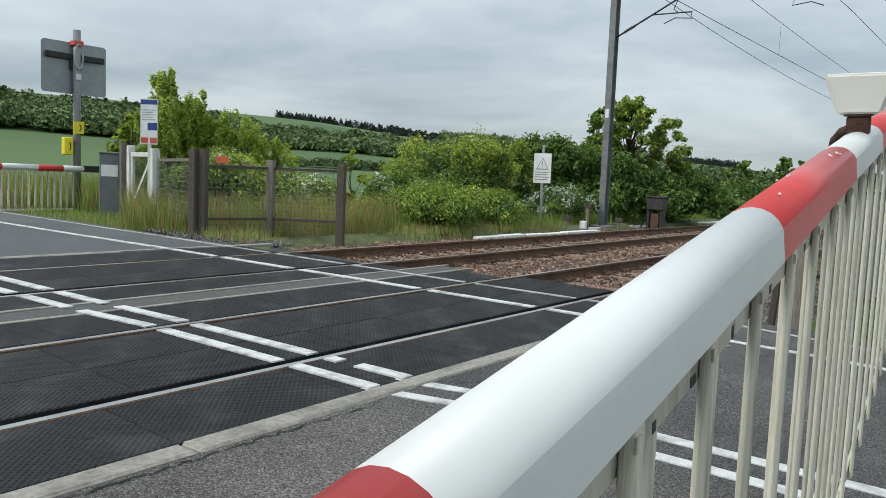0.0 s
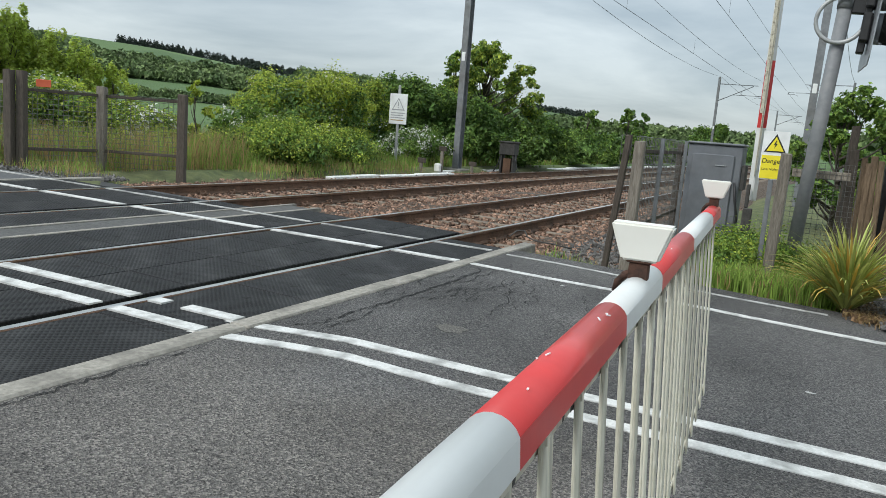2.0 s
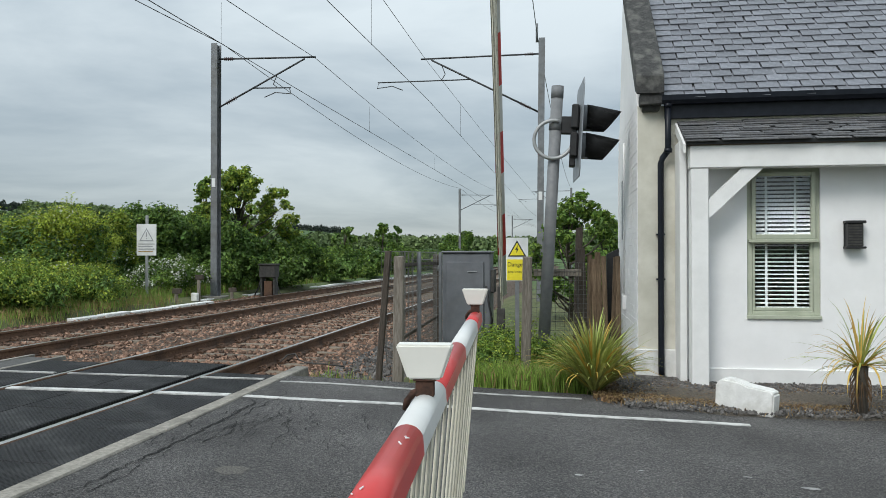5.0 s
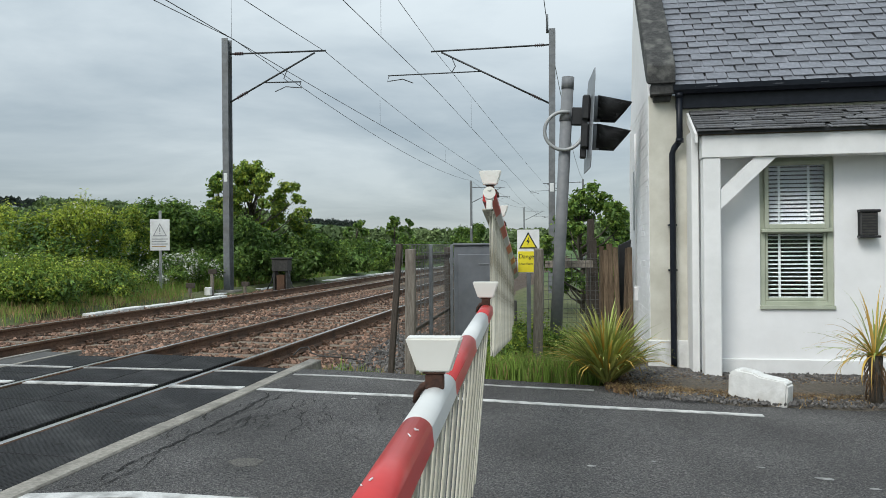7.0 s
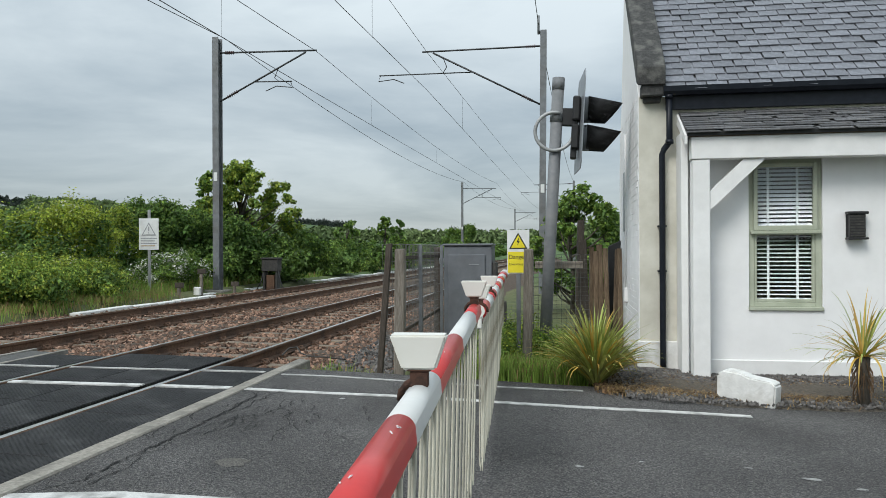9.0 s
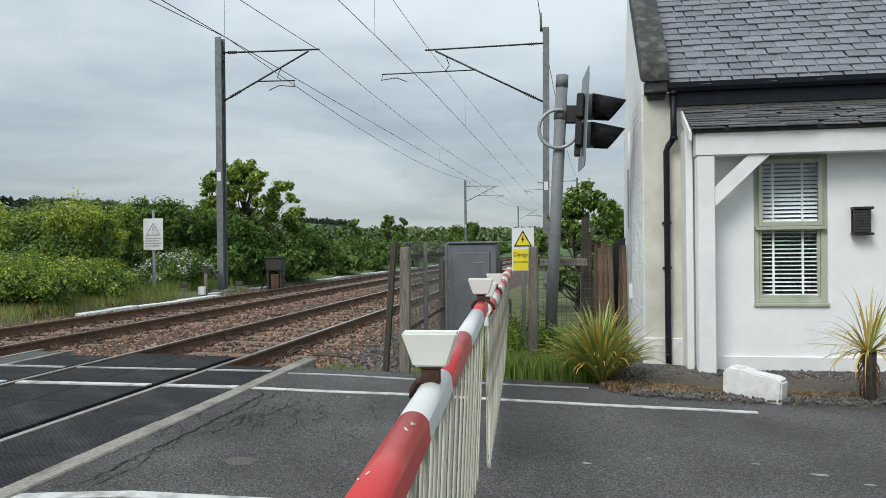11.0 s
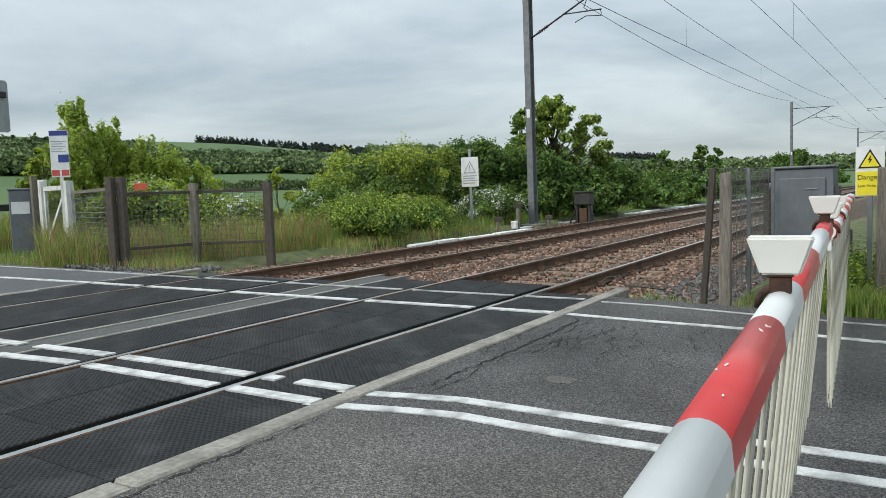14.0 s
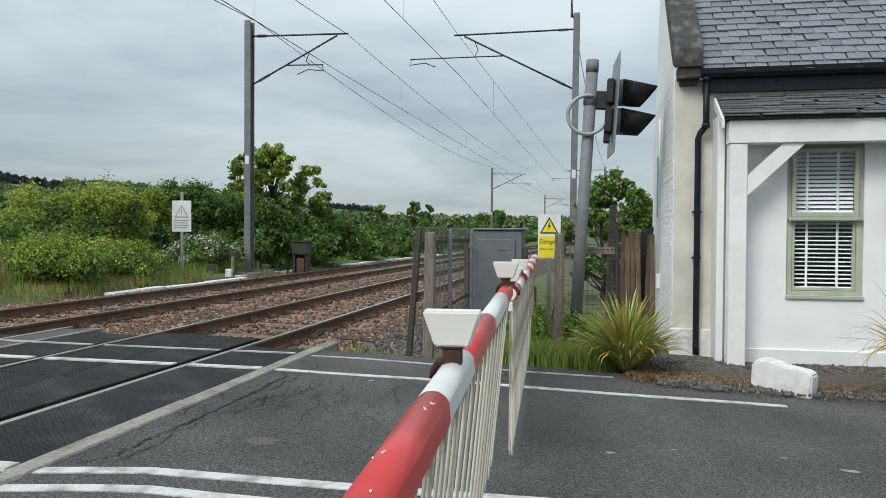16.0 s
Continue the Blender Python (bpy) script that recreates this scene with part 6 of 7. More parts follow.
# ---- plants ----
def leaf_cloud(name, blobs, count, size, mats, shares, seed, ragged=0.35, droop=0.3, aspect=0.55):
    """A crown of small bent leaves spread through the outer part of several lumps (x, y, z, rx, ry, rz)."""
    rnd = np.random.RandomState(seed)
    vol = np.array([b[3] * b[4] * b[5] for b in blobs]) ** 0.67
    pick = rnd.choice(len(blobs), count, p=vol / vol.sum())
    B = np.array(blobs)[pick]
    d = rnd.normal(size=(count, 3))
    d /= np.linalg.norm(d, axis=1)[:, None]
    rad = 1 - np.abs(rnd.normal(0, 0.16, count))
    # shoots: leaves gather along a limited number of twigs that stick out
    twigs = rnd.normal(size=(len(blobs), 26, 3))
    twigs /= np.linalg.norm(twigs, axis=2)[:, :, None]
    t = twigs[pick, rnd.randint(0, 26, count)]
    use = rnd.uniform(size=count) < 0.45
    d[use] = t[use] + rnd.normal(0, 0.13, (use.sum(), 3))
    rad[use] = rnd.uniform(0.6, 1.0 + ragged, use.sum())
    p = B[:, :3] + d * B[:, 3:] * rad[:, None]
    keep = p[:, 2] > 0.02
    p, d = p[keep], d[keep]
    n = len(p)
    s = size * rnd.uniform(0.6, 1.4, n)
    nrm = d + rnd.normal(0, 0.6, (n, 3)) + np.array([0, 0, 0.5])
    nrm /= np.linalg.norm(nrm, axis=1)[:, None]
    ax = np.cross(nrm, rnd.normal(size=(n, 3)))
    ax /= np.linalg.norm(ax, axis=1)[:, None]
    ay = np.cross(nrm, ax)
    v = np.empty((n, 4, 3))
    v[:, 0] = p - ax * s[:, None]
    v[:, 1] = p + ay * (s * aspect)[:, None] + nrm * (s * 0.15)[:, None]
    v[:, 2] = p + ax * s[:, None] - nrm * (s * droop)[:, None]
    v[:, 3] = p - ay * (s * aspect)[:, None] + nrm * (s * 0.15)[:, None]
    me = bpy.data.meshes.new(name)
    me.from_pydata(v.reshape(-1, 3).tolist(), [], np.arange(n * 4).reshape(n, 4).tolist())
    for m in mats:
        me.materials.append(M[m])
    me.polygons.foreach_set("material_index", rnd.choice(len(mats), n, p=np.array(shares) / sum(shares)).tolist())
    me.update()
    return me


def limb_mesh(name, limbs):
    bm = bmesh.new()
    for pts, r in limbs:
        tube(bm, pts, [r * (1 - 0.75 * i / (len(pts) - 1)) for i in range(len(pts))], 6)
    return mesh_of(name, bm, "bark")


def shrub(name, m, size, count, leaf, mats, shares, seed, label, category="bush", group="lineside bushes", lumps=9, tall=1.0, blossoms=0):
    """A dense bush: stems, a leafy body coloured dark for its inner shade, and many small sprays that stand out of it
    with dark gaps between them.
    """
    rnd = random.Random(seed)
    sx, sy, sz = size
    ob = thing(name, m, label, category, group)
    big = [(0, 0, sz * 0.40, sx * 0.74, sy * 0.74, sz * 0.40)]
    for k in range(lumps):
        a = rnd.uniform(0, 6.28)
        q = rnd.uniform(0.2, 0.62)
        big.append((sx * q * math.cos(a), sy * q * math.sin(a), sz * rnd.uniform(0.3, 0.66) * tall, sx * rnd.uniform(0.24, 0.4), sy * rnd.uniform(0.24, 0.4), sz * rnd.uniform(0.18, 0.28)))
    sprays = []
    for k in range(lumps * 9):
        c = big[rnd.randrange(len(big))]
        a, e = rnd.uniform(0, 6.28), rnd.uniform(-0.35, 1.0)
        f = math.sqrt(max(1 - e * e, 0.0))
        q = min(rnd.uniform(0.16, 0.30) * (1.0 if sx < 2 else 1.2), 0.35 * sx)
        sprays.append((c[0] + c[3] * f * math.cos(a), c[1] + c[4] * f * math.sin(a), max(c[2] + c[5] * e, 0.12), q, q, q * rnd.uniform(0.55, 1.3)))
    limbs = []
    for k in range(7):
        b = big[k % len(big)]
        limbs.append(([(b[0] * 0.15, b[1] * 0.15, -0.2), (b[0] * 0.5, b[1] * 0.5, b[2] * 0.45), (b[0], b[1], b[2])], 0.03 + 0.012 * sz))
    part("stems", limb_mesh("stems", limbs), None, ob)
    # shade within the bush is put into the colour: inner leaves all dark
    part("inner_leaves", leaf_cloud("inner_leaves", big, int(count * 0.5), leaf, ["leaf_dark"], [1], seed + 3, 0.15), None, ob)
    part("crown", leaf_cloud("crown", sprays, int(count * 1.9), leaf * 0.72, mats, shares, seed, 0.55, 0.45), None, ob)
    if blossoms:
        part("blossom", leaf_cloud("blossom", sprays[::3], blossoms * 6, leaf * 0.6, ["blossom"], [1], seed + 5, 0.4, aspect=0.9), None, ob, "clusters of white blossom")
    return ob


def at_az(az, r, dz=0.0):
    x, y = 3.8 - r * math.sin(radians(az)), -3.5 + r * math.cos(radians(az))
    return pose(x, y, land(x, y) + dz)


# hedge of bushes behind the far track: bearing, distance, half sizes and height
shrub("bush", at_az(37.8, 21.7), (2.35, 1.9, 2.75), 26000, 0.05, ["leaf_lime", "leaf_mid"], [3, 1], 11, "broad yellow-green bush with white blossom", lumps=12, blossoms=260)
shrub("bush", at_az(39.3, 18.3), (2.0, 1.1, 1.05), 12000, 0.045, ["leaf_mid", "leaf_lime"], [2, 1], 91, "low green bush reaching down to the track", lumps=9)
shrub("bush", at_az(35.6, 20.2), (1.9, 1.1, 1.15), 12000, 0.045, ["leaf_mid", "leaf_lime"], [2, 1], 92, "low green bush beside the warning sign", lumps=9)
shrub("bush", at_az(34.8, 25.5), (1.9, 1.6, 3.1), 17000, 0.055, ["leaf_lime", "leaf_mid"], [1, 1], 12, "yellow-green bush by the warning sign", blossoms=200)
shrub("bush", at_az(41.3, 20.8), (1.4, 1.2, 1.5), 8000, 0.05, ["leaf_mid", "leaf_dark"], [2, 1], 13, "low hawthorn bush with white blossom", blossoms=420)
shrub("bush", at_az(29.2, 24.2), (1.3, 0.9, 1.3), 6000, 0.05, ["leaf_mid", "leaf_dark"], [1, 1], 14, "low bush covered in white blossom", blossoms=650)
shrub("bush", at_az(29.5, 27.3), (2.1, 1.8, 3.3), 17000, 0.075, ["leaf_dark", "leaf_mid"], [2, 1], 15, "tall dark green bush", lumps=11)
shrub("bush", at_az(25.5, 27.5), (2.2, 1.8, 2.65), 14000, 0.08, ["leaf_dark", "leaf_mid"], [3, 1], 16, "dense dark green bush behind the mast", lumps=11)
shrub("bush", at_az(21.5, 30.5), (2.5, 2.2, 1.95), 13000, 0.085, ["leaf_dark", "leaf_mid"], [2, 1], 17, "dark green bush beside the track")
shrub("bush", at_az(18.0, 37.0), (2.8, 2.4, 1.55), 10000, 0.09, ["leaf_dark", "leaf_mid"], [1, 1], 18, "green bush along the line")
shrub("bush", at_az(15.3, 44.0), (2.8, 2.4, 1.75), 7500, 0.12, ["leaf_dark", "leaf_mid"], [2, 1], 19, "dark green bush along the line", tall=1.1)
shrub("bush", at_az(12.9, 52.0), (2.8, 2.6, 1.8), 7500, 0.12, ["leaf_dark", "leaf_mid"], [1, 1], 20, "green bush along the line", tall=1.1)
shrub("bush", at_az(10.9, 62.0), (3.0, 2.6, 1.8), 6500, 0.13, ["leaf_mid", "leaf_dark"], [1, 1], 21, "green bush along the line")
shrub("bush", at_az(9.2, 74.0), (3.2, 3.0, 2.0), 6500, 0.14, ["leaf_mid", "leaf_dark"], [1, 1], 22, "green bush along the line")
shrub("bush", at_az(7.7, 86.0), (2.4, 2.4, 4.2), 6000, 0.15, ["leaf_mid", "leaf_dark"], [1, 1], 23, "small green tree along the line", tall=1.15)
shrub("bush", at_az(6.7, 98.0), (3.4, 3.0, 2.4), 6000, 0.15, ["leaf_mid", "leaf_dark"], [1, 1], 24, "green bush along the line")
shrub("bush", at_az(5.6, 115.0), (4.0, 3.5, 2.4), 6000, 0.17, ["leaf_dark", "leaf_mid"], [1, 1], 25, "green bush along the line")


def tree(name, m, height, spread, count, leaf, mats, shares, seed, label, group, lumps=16, trunk=0.14, low=0.3, sparse=1.0, long=0.8):
    """A small tree: tapered trunk, limbs to every lump of the crown, and ragged leaf clumps with gaps."""
    rnd = random.Random(seed)
    ob = thing(name, m, label, "tree", group)
    blobs, limbs = [], [([(0, 0, -0.3), (0.06, 0.03, height * 0.3), (-0.05, 0.02, height * 0.6), (0.02, 0, height * 0.9)], trunk)]
    for k in range(lumps):
        a = k * 2.4 + rnd.uniform(-0.4, 0.4)
        h = low + (1 - low) * (k + 0.5) / lumps
        wide = spread * math.sin(math.pi * min(0.15 + 0.8 * (h - low) / (1 - low), 0.93)) * rnd.uniform(0.25, 1.0)
        c = Vector((wide * math.cos(a), wide * math.sin(a), height * (h - 0.04)))
        q = spread * rnd.uniform(0.13, 0.25) * sparse
        blobs.append((c.x, c.y, c.z, q, q, q * long))
        for j in range(3):
            o = Vector((rnd.uniform(-1, 1), rnd.uniform(-1, 1), rnd.uniform(-0.6, 0.9))) * q * 1.5
            blobs.append((c.x + o.x, c.y + o.y, c.z + o.z * long, q * 0.5, q * 0.5, q * 0.45 * long))
        root = Vector((0, 0, height * max(h - 0.28, 0.12)))
        limbs.append(([root, root.lerp(c, 0.55) + Vector((0, 0, -0.03 * height)), c], trunk * 0.4))
    part("trunk", limb_mesh("trunk", limbs), None, ob)
    part("crown", leaf_cloud("crown", blobs, count, leaf, mats, shares, seed, 0.5), None, ob)
    return ob


tree("tree", at_az(24.0, 30.0), 4.7, 2.2, 24000, 0.065, ["leaf_mid", "leaf_lime", "leaf_dark"], [4, 2, 1], 31, "leafy sycamore tree above the hedge", "trees", 54, 0.10, 0.25, 0.62)
tree("tree", at_az(26.3, 30.3), 4.45, 0.75, 2600, 0.08, ["leaf_mid", "leaf_dark"], [1, 1], 47, "slim sycamore stem beside the mast", "trees", 14, 0.07, 0.45, 1.0)
tree("tree", at_az(16.2, 42.0), 3.0, 0.95, 1500, 0.1, ["leaf_dark", "leaf_mid"], [1, 1], 27, "small round hawthorn tree in the hedge", "hedge trees", 12, 0.07, 0.3)
tree("tree", at_az(13.3, 50.0), 3.4, 1.05, 1500, 0.11, ["leaf_mid", "leaf_dark"], [1, 1], 28, "small green tree standing in the hedge", "hedge trees", 12, 0.07, 0.3)
tree("tree", at_az(58.2, 21.5), 3.6, 0.75, 14000, 0.045, ["leaf_willow", "leaf_lime"], [6, 1], 32, "slender bright green willow sapling", "saplings", 26, 0.05, 0.15, 0.9, 2.2)
tree("tree", at_az(56.6, 22.0), 3.2, 0.75, 12000, 0.045, ["leaf_willow", "leaf_lime"], [6, 1], 33, "slender bright green sapling", "saplings", 24, 0.05, 0.15, 0.9, 2.2)
tree("tree", at_az(54.6, 22.0), 2.6, 0.95, 12000, 0.045, ["leaf_willow", "leaf_lime"], [5, 2], 34, "bright green sapling behind the fence", "saplings", 22, 0.05, 0.12, 0.9, 1.9)
tree("tree", at_az(52.6, 22.3), 2.35, 0.95, 11000, 0.045, ["leaf_willow", "leaf_lime"], [5, 2], 35, "bright green sapling behind the fence", "saplings", 20, 0.05, 0.12, 0.9, 1.9)
tree("tree", at_az(50.4, 22.5), 2.1, 0.85, 7000, 0.045, ["leaf_willow", "leaf_lime"], [5, 2], 46, "bright green sapling behind the fence", "saplings", 16, 0.04, 0.12, 0.9, 1.7)
tree("tree", at_az(45.0, 19.0), 2.05, 0.5, 420, 0.07, ["leaf_lime", "leaf_mid"], [3, 1], 36, "thin young sapling in the long grass", "saplings", 7, 0.03, 0.25)
tree("tree", at_az(60.5, 24.0), 2.6, 1.0, 2400, 0.09, ["leaf_lime", "leaf_mid"], [2, 1], 37, "green sapling by the gate", "saplings", 12, 0.05, 0.15)
shrub("bush", at_az(54.0, 18.5), (2.4, 1.3, 1.7), 10000, 0.06, ["leaf_mid", "leaf_lime"], [1, 1], 38, "overgrown bush with white flowers behind the fence", blossoms=500)
shrub("bush", at_az(49.5, 19.5), (1.9, 1.2, 1.3), 7000, 0.06, ["leaf_mid", "leaf_lime"], [1, 1], 39, "overgrown green bush behind the fence", blossoms=350)
# leafy weeds round the barrier machine and the signal post
for wx, wy, wr, wh, ws_ in ((3.05, 5.5, 0.45, 0.42, 93), (3.15, 6.6, 0.5, 0.6, 94), (3.7, 5.9, 0.4, 0.5, 95), (2.9, 4.95, 0.3, 0.25, 96)):
    shrub("weed_clump", pose(wx, wy, road_z(wx) - 0.06), (wr, wr, wh), 1500, 0.028, ["leaf_mid", "leaf_lime"], [3, 1], ws_, "clump of leafy green weeds in the grass", "weeds", "weed clumps", 5)
# laurel behind the house fence
tree("tree", pose(4.1, 13.5, -0.3), 2.9, 1.4, 8000, 0.055, ["leaf_dark", "leaf_mid"], [1, 1], 41, "dark leathery-leaved shrub tree beside the house", "garden shrubs", 24, 0.07, 0.25, 0.75)
tree("tree", pose(5.0, 15.0, -0.3), 2.5, 1.2, 6000, 0.055, ["leaf_dark", "leaf_mid"], [1, 1], 42, "green garden shrub tree beside the house", "garden shrubs", 14, 0.08, 0.2)


def blades(name, count, area, height, width, mats, shares, seed, zfun, bend=0.5, label="", category="grass"):
    """Grass as separate bent blades, joined."""
    rnd = np.random.RandomState(seed)
    verts, faces, idx = [], [], []
    for i in range(count):
        x, y = area(rnd)
        h = height * rnd.uniform(0.45, 1.25)
        a = rnd.uniform(0, 6.28)
        w = width * rnd.uniform(0.6, 1.3)
        z = zfun(x, y)
        cx, cy = math.cos(a), math.sin(a)
        bx, by = rnd.normal(0, bend * 0.5) * h, rnd.normal(0, bend * 0.5) * h
        k = len(verts)
        verts += [(x - cx * w, y - cy * w, z - 0.02), (x + cx * w, y + cy * w, z - 0.02),
                  (x + cx * w * 0.7 + bx * 0.35, y + cy * w * 0.7 + by * 0.35, z + h * 0.6), (x - cx * w * 0.7 + bx * 0.35, y - cy * w * 0.7 + by * 0.35, z + h * 0.6),
                  (x + bx, y + by, z + h)]
        faces += [(k, k + 1, k + 2, k + 3), (k + 3, k + 2, k + 4)]
        j = int(rnd.choice(len(mats), p=np.array(shares) / sum(shares)))
        idx += [j, j]
    return tagged(new(name, raw_mesh(name, verts, faces, mats, idx)), label, category, kind="stuff")


def wedge(az0, az1, r0, r1):
    def pick(rnd):
        while True:
            a, r = radians(rnd.uniform(az0, az1)), rnd.uniform(r0, r1)
            x, y = 3.8 - r * math.sin(a), -3.5 + r * math.cos(a)
            if x < -7.25 + curve_x(y) and y > 4.6 + 0.06 * x:
                return x, y
    return pick


blades("long_grass", 16000, wedge(41, 61, 14.5, 22), 0.75, 0.006, ["blade", "straw"], [1, 1], 51, lambda x, y: land(x, y), 0.45, "long green and straw-coloured grass behind the fence")
blades("long_grass", 12000, wedge(17, 42, 16, 32), 0.36, 0.007, ["blade", "straw"], [6, 1], 52, lambda x, y: land(x, y), 0.5, "long green grass at the foot of the bushes")
blades("long_grass", 9000, wedge(59, 74, 20.3, 27), 0.85, 0.009, ["blade", "straw"], [3, 2], 65, lambda x, y: land(x, y), 0.45, "tall grass behind the far barrier")
blades("verge_grass", 5000, wedge(50, 75, 13, 20), 0.2, 0.006, ["blade", "straw"], [4, 1], 53, lambda x, y: land(x, y), 0.5, "green verge grass by the far gate")
blades("verge_grass", 13000, lambda r: (r.uniform(2.75, 4.3), 4.6 + 3.6 * r.uniform() ** 1.3), 0.24, 0.007, ["blade", "straw"], [7, 1], 54, lambda x, y: land(x, y), 0.5, "lush green grass round the barrier machine")
blades("weeds", 700, lambda r: (r.uniform(1.0, 2.6), 4.5 + 0.9 * r.uniform()), 0.14, 0.004, ["blade", "straw"], [3, 1], 55, lambda x, y: ballast_profile(x) + 0.03 if x < 2.2 else land(x, y), 0.6, "sparse weeds in the grey stones")
blades("leaf_litter", 5200, lambda r: (4.2 + 4.2 * r.uniform() ** 1.3, 4.1 + 1.15 * r.uniform() + 0.1 * r.normal()), 0.014, 0.011, ["litter", "straw"], [4, 1], 64, lambda x, y: road_z(x) + 0.045 + 0.02 * smooth(4.3, 5.1, y), 3.0, "brown leaf litter and twigs on the gravel", "litter")
blades("dry_grass", 5200, lambda r: (4.3 + 2.3 * r.uniform() ** 0.9, 4.15 + 0.28 * r.uniform() + 0.12 * r.normal()), 0.022, 0.006, ["straw", "litter"], [5, 2], 56, lambda x, y: road_z(x) + 0.035, 4.5, "matted dead yellow grass along the kerb")
blades("verge_grass", 13000, lambda r: (r.uniform(-8.6, -7.15) + 0.02, 9.0 + 55 * r.uniform() ** 1.2), 0.34, 0.011, ["blade", "straw"], [6, 1], 57, lambda x, y: land(x, y), 0.5, "green grass beside the cable trough")
blades("weeds", 4200, lambda r: (r.uniform(-7.9, -6.3), r.uniform(8.5, 15.5)), 0.2, 0.006, ["blade", "straw"], [3, 2], 59, lambda x, y: land(x, y), 0.6, "thin green and dry weeds beside the cable trough")
blades("weeds", 1500, lambda r: (r.uniform(-10.5, -6.2), 4.1 + 0.9 * r.uniform()), 0.22, 0.005, ["blade", "straw"], [2, 2], 58, lambda x, y: land(x, y), 0.6, "weeds along the far kerb")


def flax(name, m, count, length, seed, label, stem=0.0, dry=0.2, rise=(36, 88), wide=0.015):
    """A tuft of long arching strap leaves."""
    ob = thing(name, m, label, "plant", "spiky plants")
    rnd = random.Random(seed)
    verts, faces, idx = [], [], []
    for i in range(count):
        a = rnd.uniform(0, 6.28)
        up_ = rnd.uniform(*rise)
        L = length * rnd.uniform(0.6, 1.1)
        w = wide * rnd.uniform(0.6, 1.3)
        old = rnd.random() < dry
        fall = rnd.uniform(0.5, 1.3) * (1.6 if old else 1.0)
        side = Vector((-math.sin(a), math.cos(a), 0))
        p = Vector((0.05 * math.cos(a) * rnd.random(), 0.05 * math.sin(a) * rnd.random(), stem))
        n = 6
        k = len(verts)
        for j in range(n + 1):
            u = j / n
            e = radians(up_ - 95 * fall * u * u * (0.4 if up_ > 70 else 0.75))
            ww = w * (1 - u ** 3) * (0.7 + 0.6 * u if u < 0.5 else 1.0)
            twist = side * ww
            verts += [tuple(p - twist), tuple(p + Vector((0, 0, -0.35 * ww))), tuple(p + twist)]
            p = p + Vector((math.cos(a) * math.cos(e), math.sin(a) * math.cos(e), math.sin(e))) * (L / n)
            p.z = max(p.z, -stem * 0 - 0.02)
        for j in range(n):
            q = k + 3 * j
            faces += [(q, q + 1, q + 4, q + 3), (q + 1, q + 2, q + 5, q + 4)]
            idx += [1 if old else 0] * 2
    for which, nm, lab in ((0, "green_leaves", "arching green strap leaves"), (1, "dry_leaves", "yellowed drooping strap leaves")):
        fs_ = [f for f, i in zip(faces, idx) if i == which]
        part(nm, raw_mesh(nm, verts, fs_, "flax" if which == 0 else "flax_dry"), None, ob, lab)
    if stem:
        part("trunk", tube(bmesh.new(), [(0, 0, -0.1), (0.01, 0, stem * 0.5), (0, 0, stem)], [0.06, 0.05, 0.07], 9), "bark", ob, "shaggy brown stem")
        fibre = bmesh.new()
        for i in range(60):
            a, z = rnd.uniform(0, 6.28), stem * rnd.uniform(0.1, 1.0)
            r = rnd.uniform(0.045, 0.06)
            p = Vector((r * math.cos(a), r * math.sin(a), z))
            tube(fibre, [p, p + Vector((0.03 * math.cos(a), 0.03 * math.sin(a), -0.06)), p + Vector((0.035 * math.cos(a), 0.035 * math.sin(a), -rnd.uniform(0.1, 0.16)))], [0.006, 0.005, 0.002], 3)
        part("dead_leaf_skirt", fibre, "litter", ob, "hanging dead brown leaf bases")
    return ob


flax("flax_plant", pose(4.23, 4.5, road_z(4.2) + 0.02), 460, 0.86, 61, "green spiky flax plant with yellowed lower leaves", 0, 0.2)
flax("cabbage_palm", pose(6.64, 3.98, road_z(6.7) + 0.02), 95, 0.66, 62, "small palm with spiky brown-green leaves on a shaggy stem", 0.46, 0.5, (-10, 85), 0.010)
ol = tree("tree", pose(8.0, 4.75, road_z(7) - 0.1), 2.1, 0.62, 700, 0.03, ["leaf_dark", "leaf_mid"], [1, 1], 63, "small olive tree in front of the white wall", "garden shrubs", 12, 0.025, 0.35, 1.2)

# ---- woods on the hill and along the horizon ----
def woods(name, spots, mats, shares, seed, label, pine=False):
    """Far crowns, each a ragged heap of leafy flakes, joined."""
    rnd = np.random.RandomState(seed)
    pts, sizes = [], []
    for x, y, r, h in spots:
        z = land(x, y)
        n = 130
        d = rnd.normal(size=(n, 3))
        d /= np.linalg.norm(d, axis=1)[:, None]
        d[:, 2] = np.abs(d[:, 2]) * 1.3 - 0.3
        q = d * rnd.uniform(0.75, 1.1, (n, 1))
        if pine:
            q[:, :2] *= (1.0 - 0.55 * np.clip(q[:, 2:3], 0, 1))
        pts.append(q * np.array([r, r, h * 0.6]) + np.array([x, y, z + h * 0.4]))
        sizes.append(np.full(n, r * 0.18))
    p, s = np.concatenate(pts), np.concatenate(sizes)
    n = len(p)
    s = s * rnd.uniform(0.6, 1.4, n)
    ax = rnd.normal(size=(n, 3))
    ax /= np.linalg.norm(ax, axis=1)[:, None]
    ay = np.cross(ax, rnd.normal(size=(n, 3)))
    ay /= np.linalg.norm(ay, axis=1)[:, None]
    v = np.stack([p - ax * s[:, None], p + ay * s[:, None] * 0.7, p + ax * s[:, None], p - ay * s[:, None] * 0.7], 1)
    me = raw_mesh(name, v.reshape(-1, 3).tolist(), np.arange(n * 4).reshape(n, 4).tolist(), mats)
    return tagged(new(name, me), label, "woodland", kind="stuff")


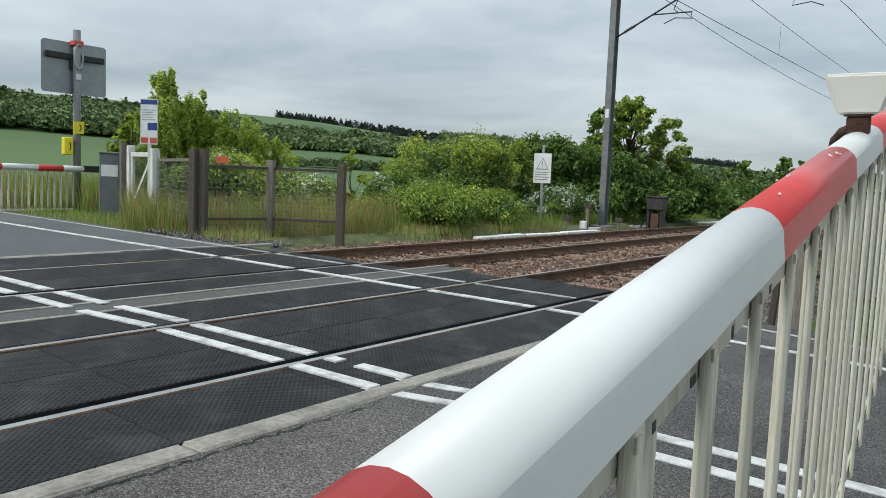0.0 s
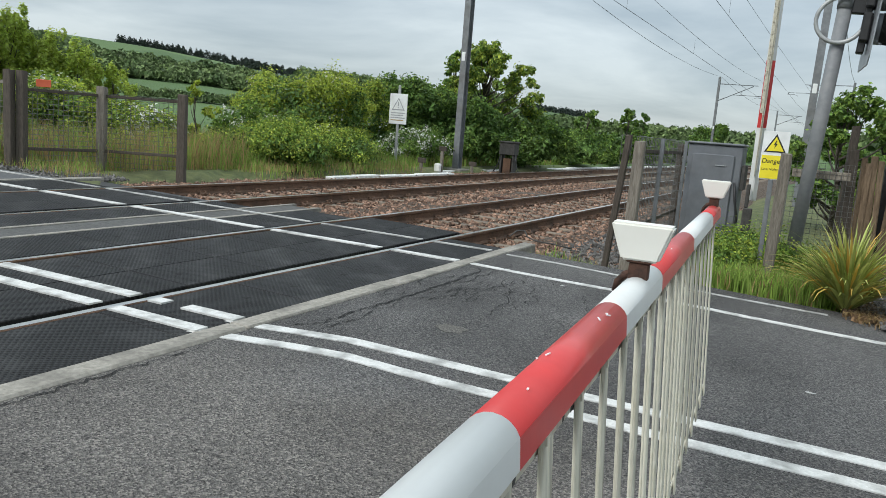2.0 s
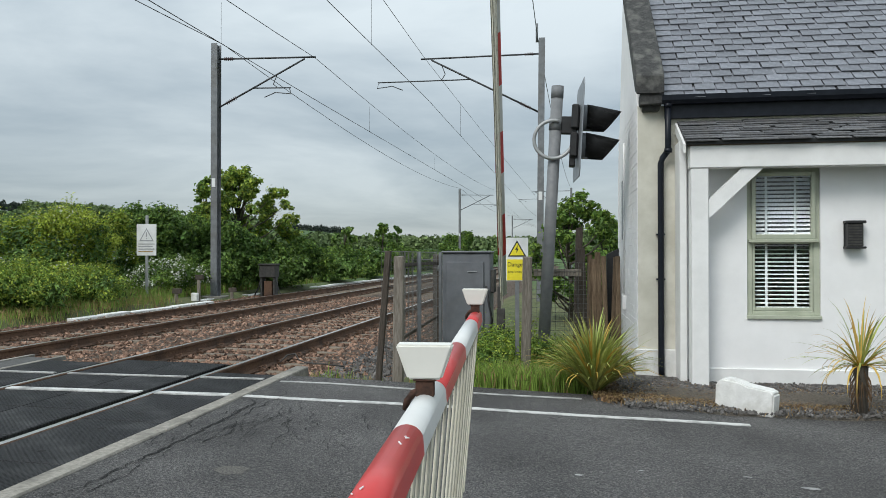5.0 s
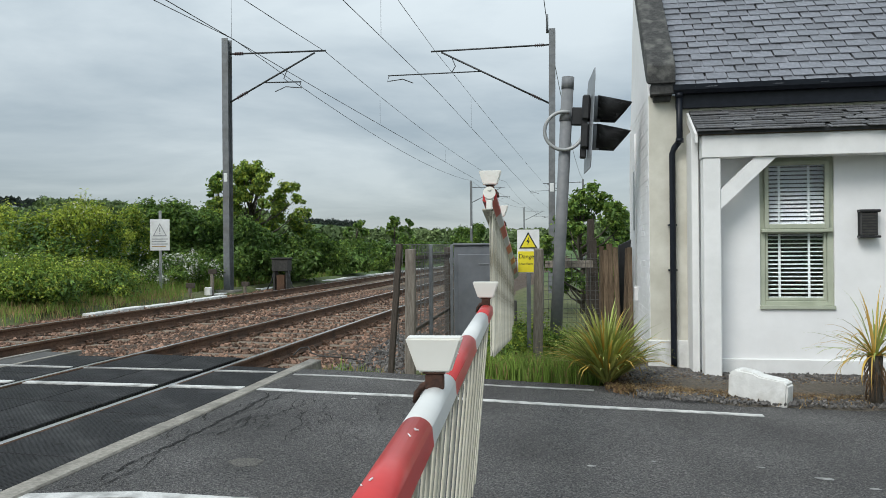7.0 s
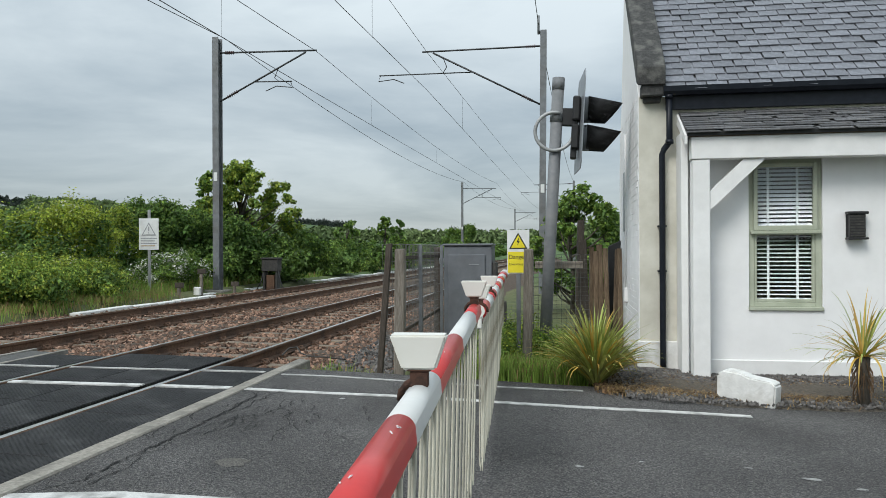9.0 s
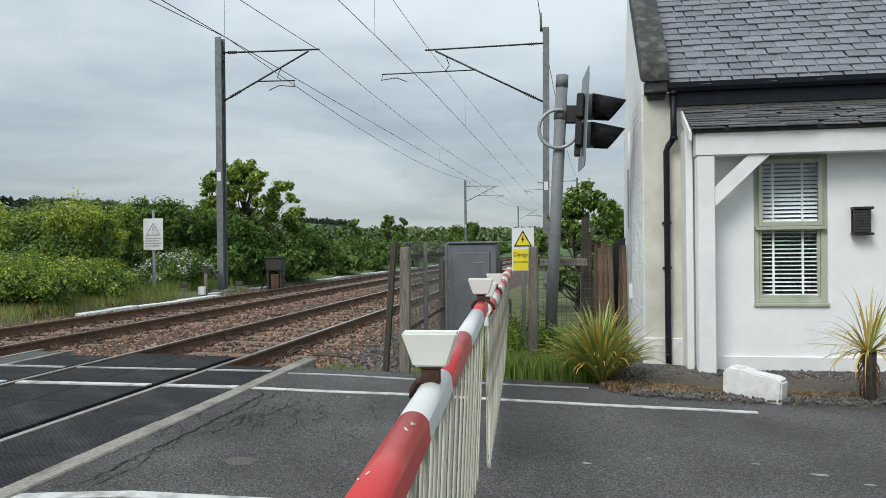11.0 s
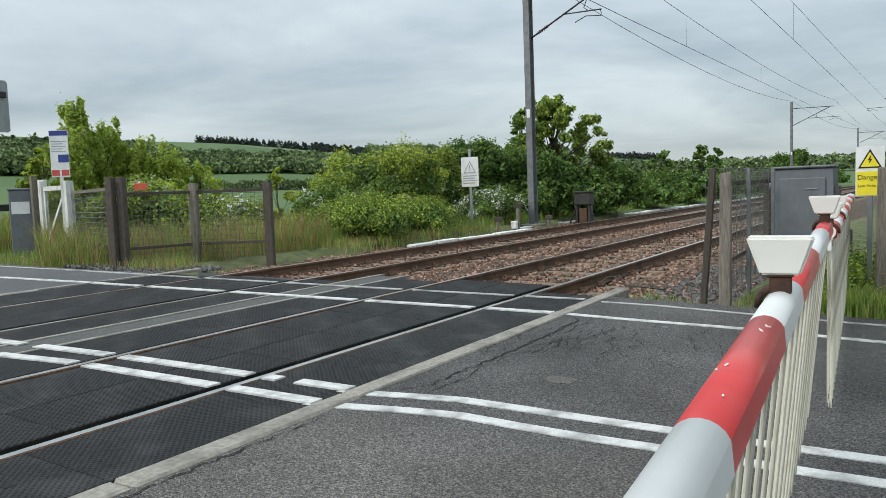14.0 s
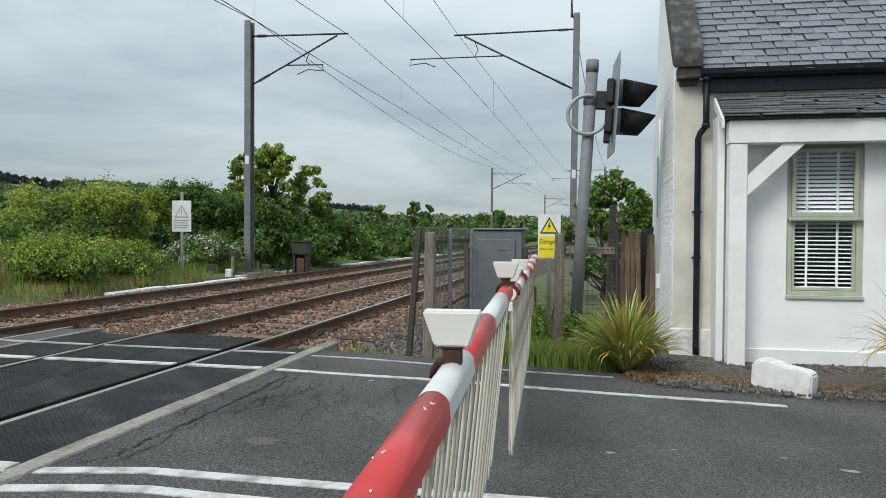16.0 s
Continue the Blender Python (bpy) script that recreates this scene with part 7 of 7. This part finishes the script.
def scatter(az0, az1, r0, r1, n, seed, size=(3, 6), height=(6, 11), keep=None):
    rnd = random.Random(seed)
    out = []
    while len(out) < n:
        az, r = rnd.uniform(az0, az1), rnd.uniform(r0, r1)
        x, y = 3.8 - r * math.sin(radians(az)), -3.5 + r * math.cos(radians(az))
        if keep and not keep(x, y, az, r):
            continue
        out.append((x, y, rnd.uniform(*size), rnd.uniform(*height)))
    return out


def clumps(x, y, az, r):
    return noise.noise(Vector((x * 0.012, y * 0.012, 4.0))) > -0.05


woods("hill_woods", scatter(52, 82, 300, 430, 1000, 71, (3.5, 6.5), (5, 9)) + scatter(34, 53, 300, 400, 520, 70, (3, 5.5), (3, 6)) + scatter(23, 38, 330, 600, 260, 72, (3.5, 6), (5, 9), clumps), ["far_wood"], [1], 73, "dark green woodland on the hillside")
woods("ridge_pines", scatter(41, 50.5, 706, 716, 150, 74, (2.2, 3.5), (6, 10)) + scatter(16.3, 20.3, 800, 830, 110, 75, (3, 5), (9, 13)) + scatter(34, 42, 600, 700, 150, 79, (3, 5), (5, 8)), ["far_pine"], [1], 76, "row of dark pines on the ridge", True)
woods("field_hedges", scatter(20, 50, 198, 202, 160, 77, (1.2, 2.2), (1.6, 2.8)) + scatter(-6, 34, 250, 300, 300, 78, (2.5, 5), (3, 5.5)) + scatter(-60, -2, 120, 160, 200, 80, (2.5, 5), (4, 7)), ["far_wood"], [1], 81, "green field hedges and trees in the distance")
tree("tree", at_az(12.2, 105), 5.6, 1.2, 1500, 0.2, ["leaf_dark"], [1], 82, "small dark green distant tree", "distant trees", 10, 0.1)
tree("tree", at_az(13.3, 110), 5.0, 1.0, 1300, 0.2, ["leaf_dark"], [1], 83, "small dark green tree in distance", "distant trees", 10, 0.1)


# ---- what moves: the two booms with their hanging skirts ----
def swing(made, pivot, heading, rows):
    """Keys a boom's angle and the sideways lean of its skirt; pickets hang from the boom, and the bottom rail keeps parallel to it."""
    b, pickets, rail, drop, zp = made
    walk(b, [(t, pose(*pivot, 0, 0, heading) @ pose(0, 0, 0, a, 0, 0)) for t, a, lean in rows])
    for p, dx, u, z in pickets:
        walk(p, [(t, pose(dx, u, z, -a, lean, 0)) for t, a, lean in rows])
    hang = Vector((0, 0, 0.02 - drop))
    walk(rail, [(t, Matrix.Translation(pose(0, 0, 0, -a, lean, 0) @ hang + Vector((0, 0, zp - 0.02)))) for t, a, lean in rows])


def motions():
    swing(near_boom, (boom_x(NEAR_PIVOT_Y), NEAR_PIVOT_Y, NEAR_PIVOT_Z), BOOM_YAW,
          [(0.0, 9.55, 0.0), (0.5, 6.71, 0.0), (1.0, 4.20, 0.0), (1.5, 1.18, 0.0), (2.0, 0.90, -4.0), (2.5, 0.57, 2.0), (3.0, 0.83, 3.0), (3.5, 1.16, 4.0), (6.0, 1.00, 5.0), (8.5, 1.01, 5.5), (9.0, 1.01, 1.5), (11.3, 1.04, 3.5), (12.0, 1.04, 5.5), (16.0, 1.07, 5.5)])
    swing(far_boom, (boom_x(FAR_PIVOT_Y), FAR_PIVOT_Y, FAR_PIVOT_Z), 180 + BOOM_YAW,
          [(0.0, 87.5, 0), (3.2, 87.5, 0), (3.7, 86.0, 0), (4.2, 70.0, 0), (4.8, 45.0, 0), (5.4, 25.0, 0), (6.0, 12.7, 0), (6.5, 7.8, 0), (7.0, 5.5, 0), (7.5, 3.2, 0), (8.0, 0.9, 0), (8.3, -0.1, 0), (8.8, 0.0, 0), (16.0, 0.0, 0)])


motions()
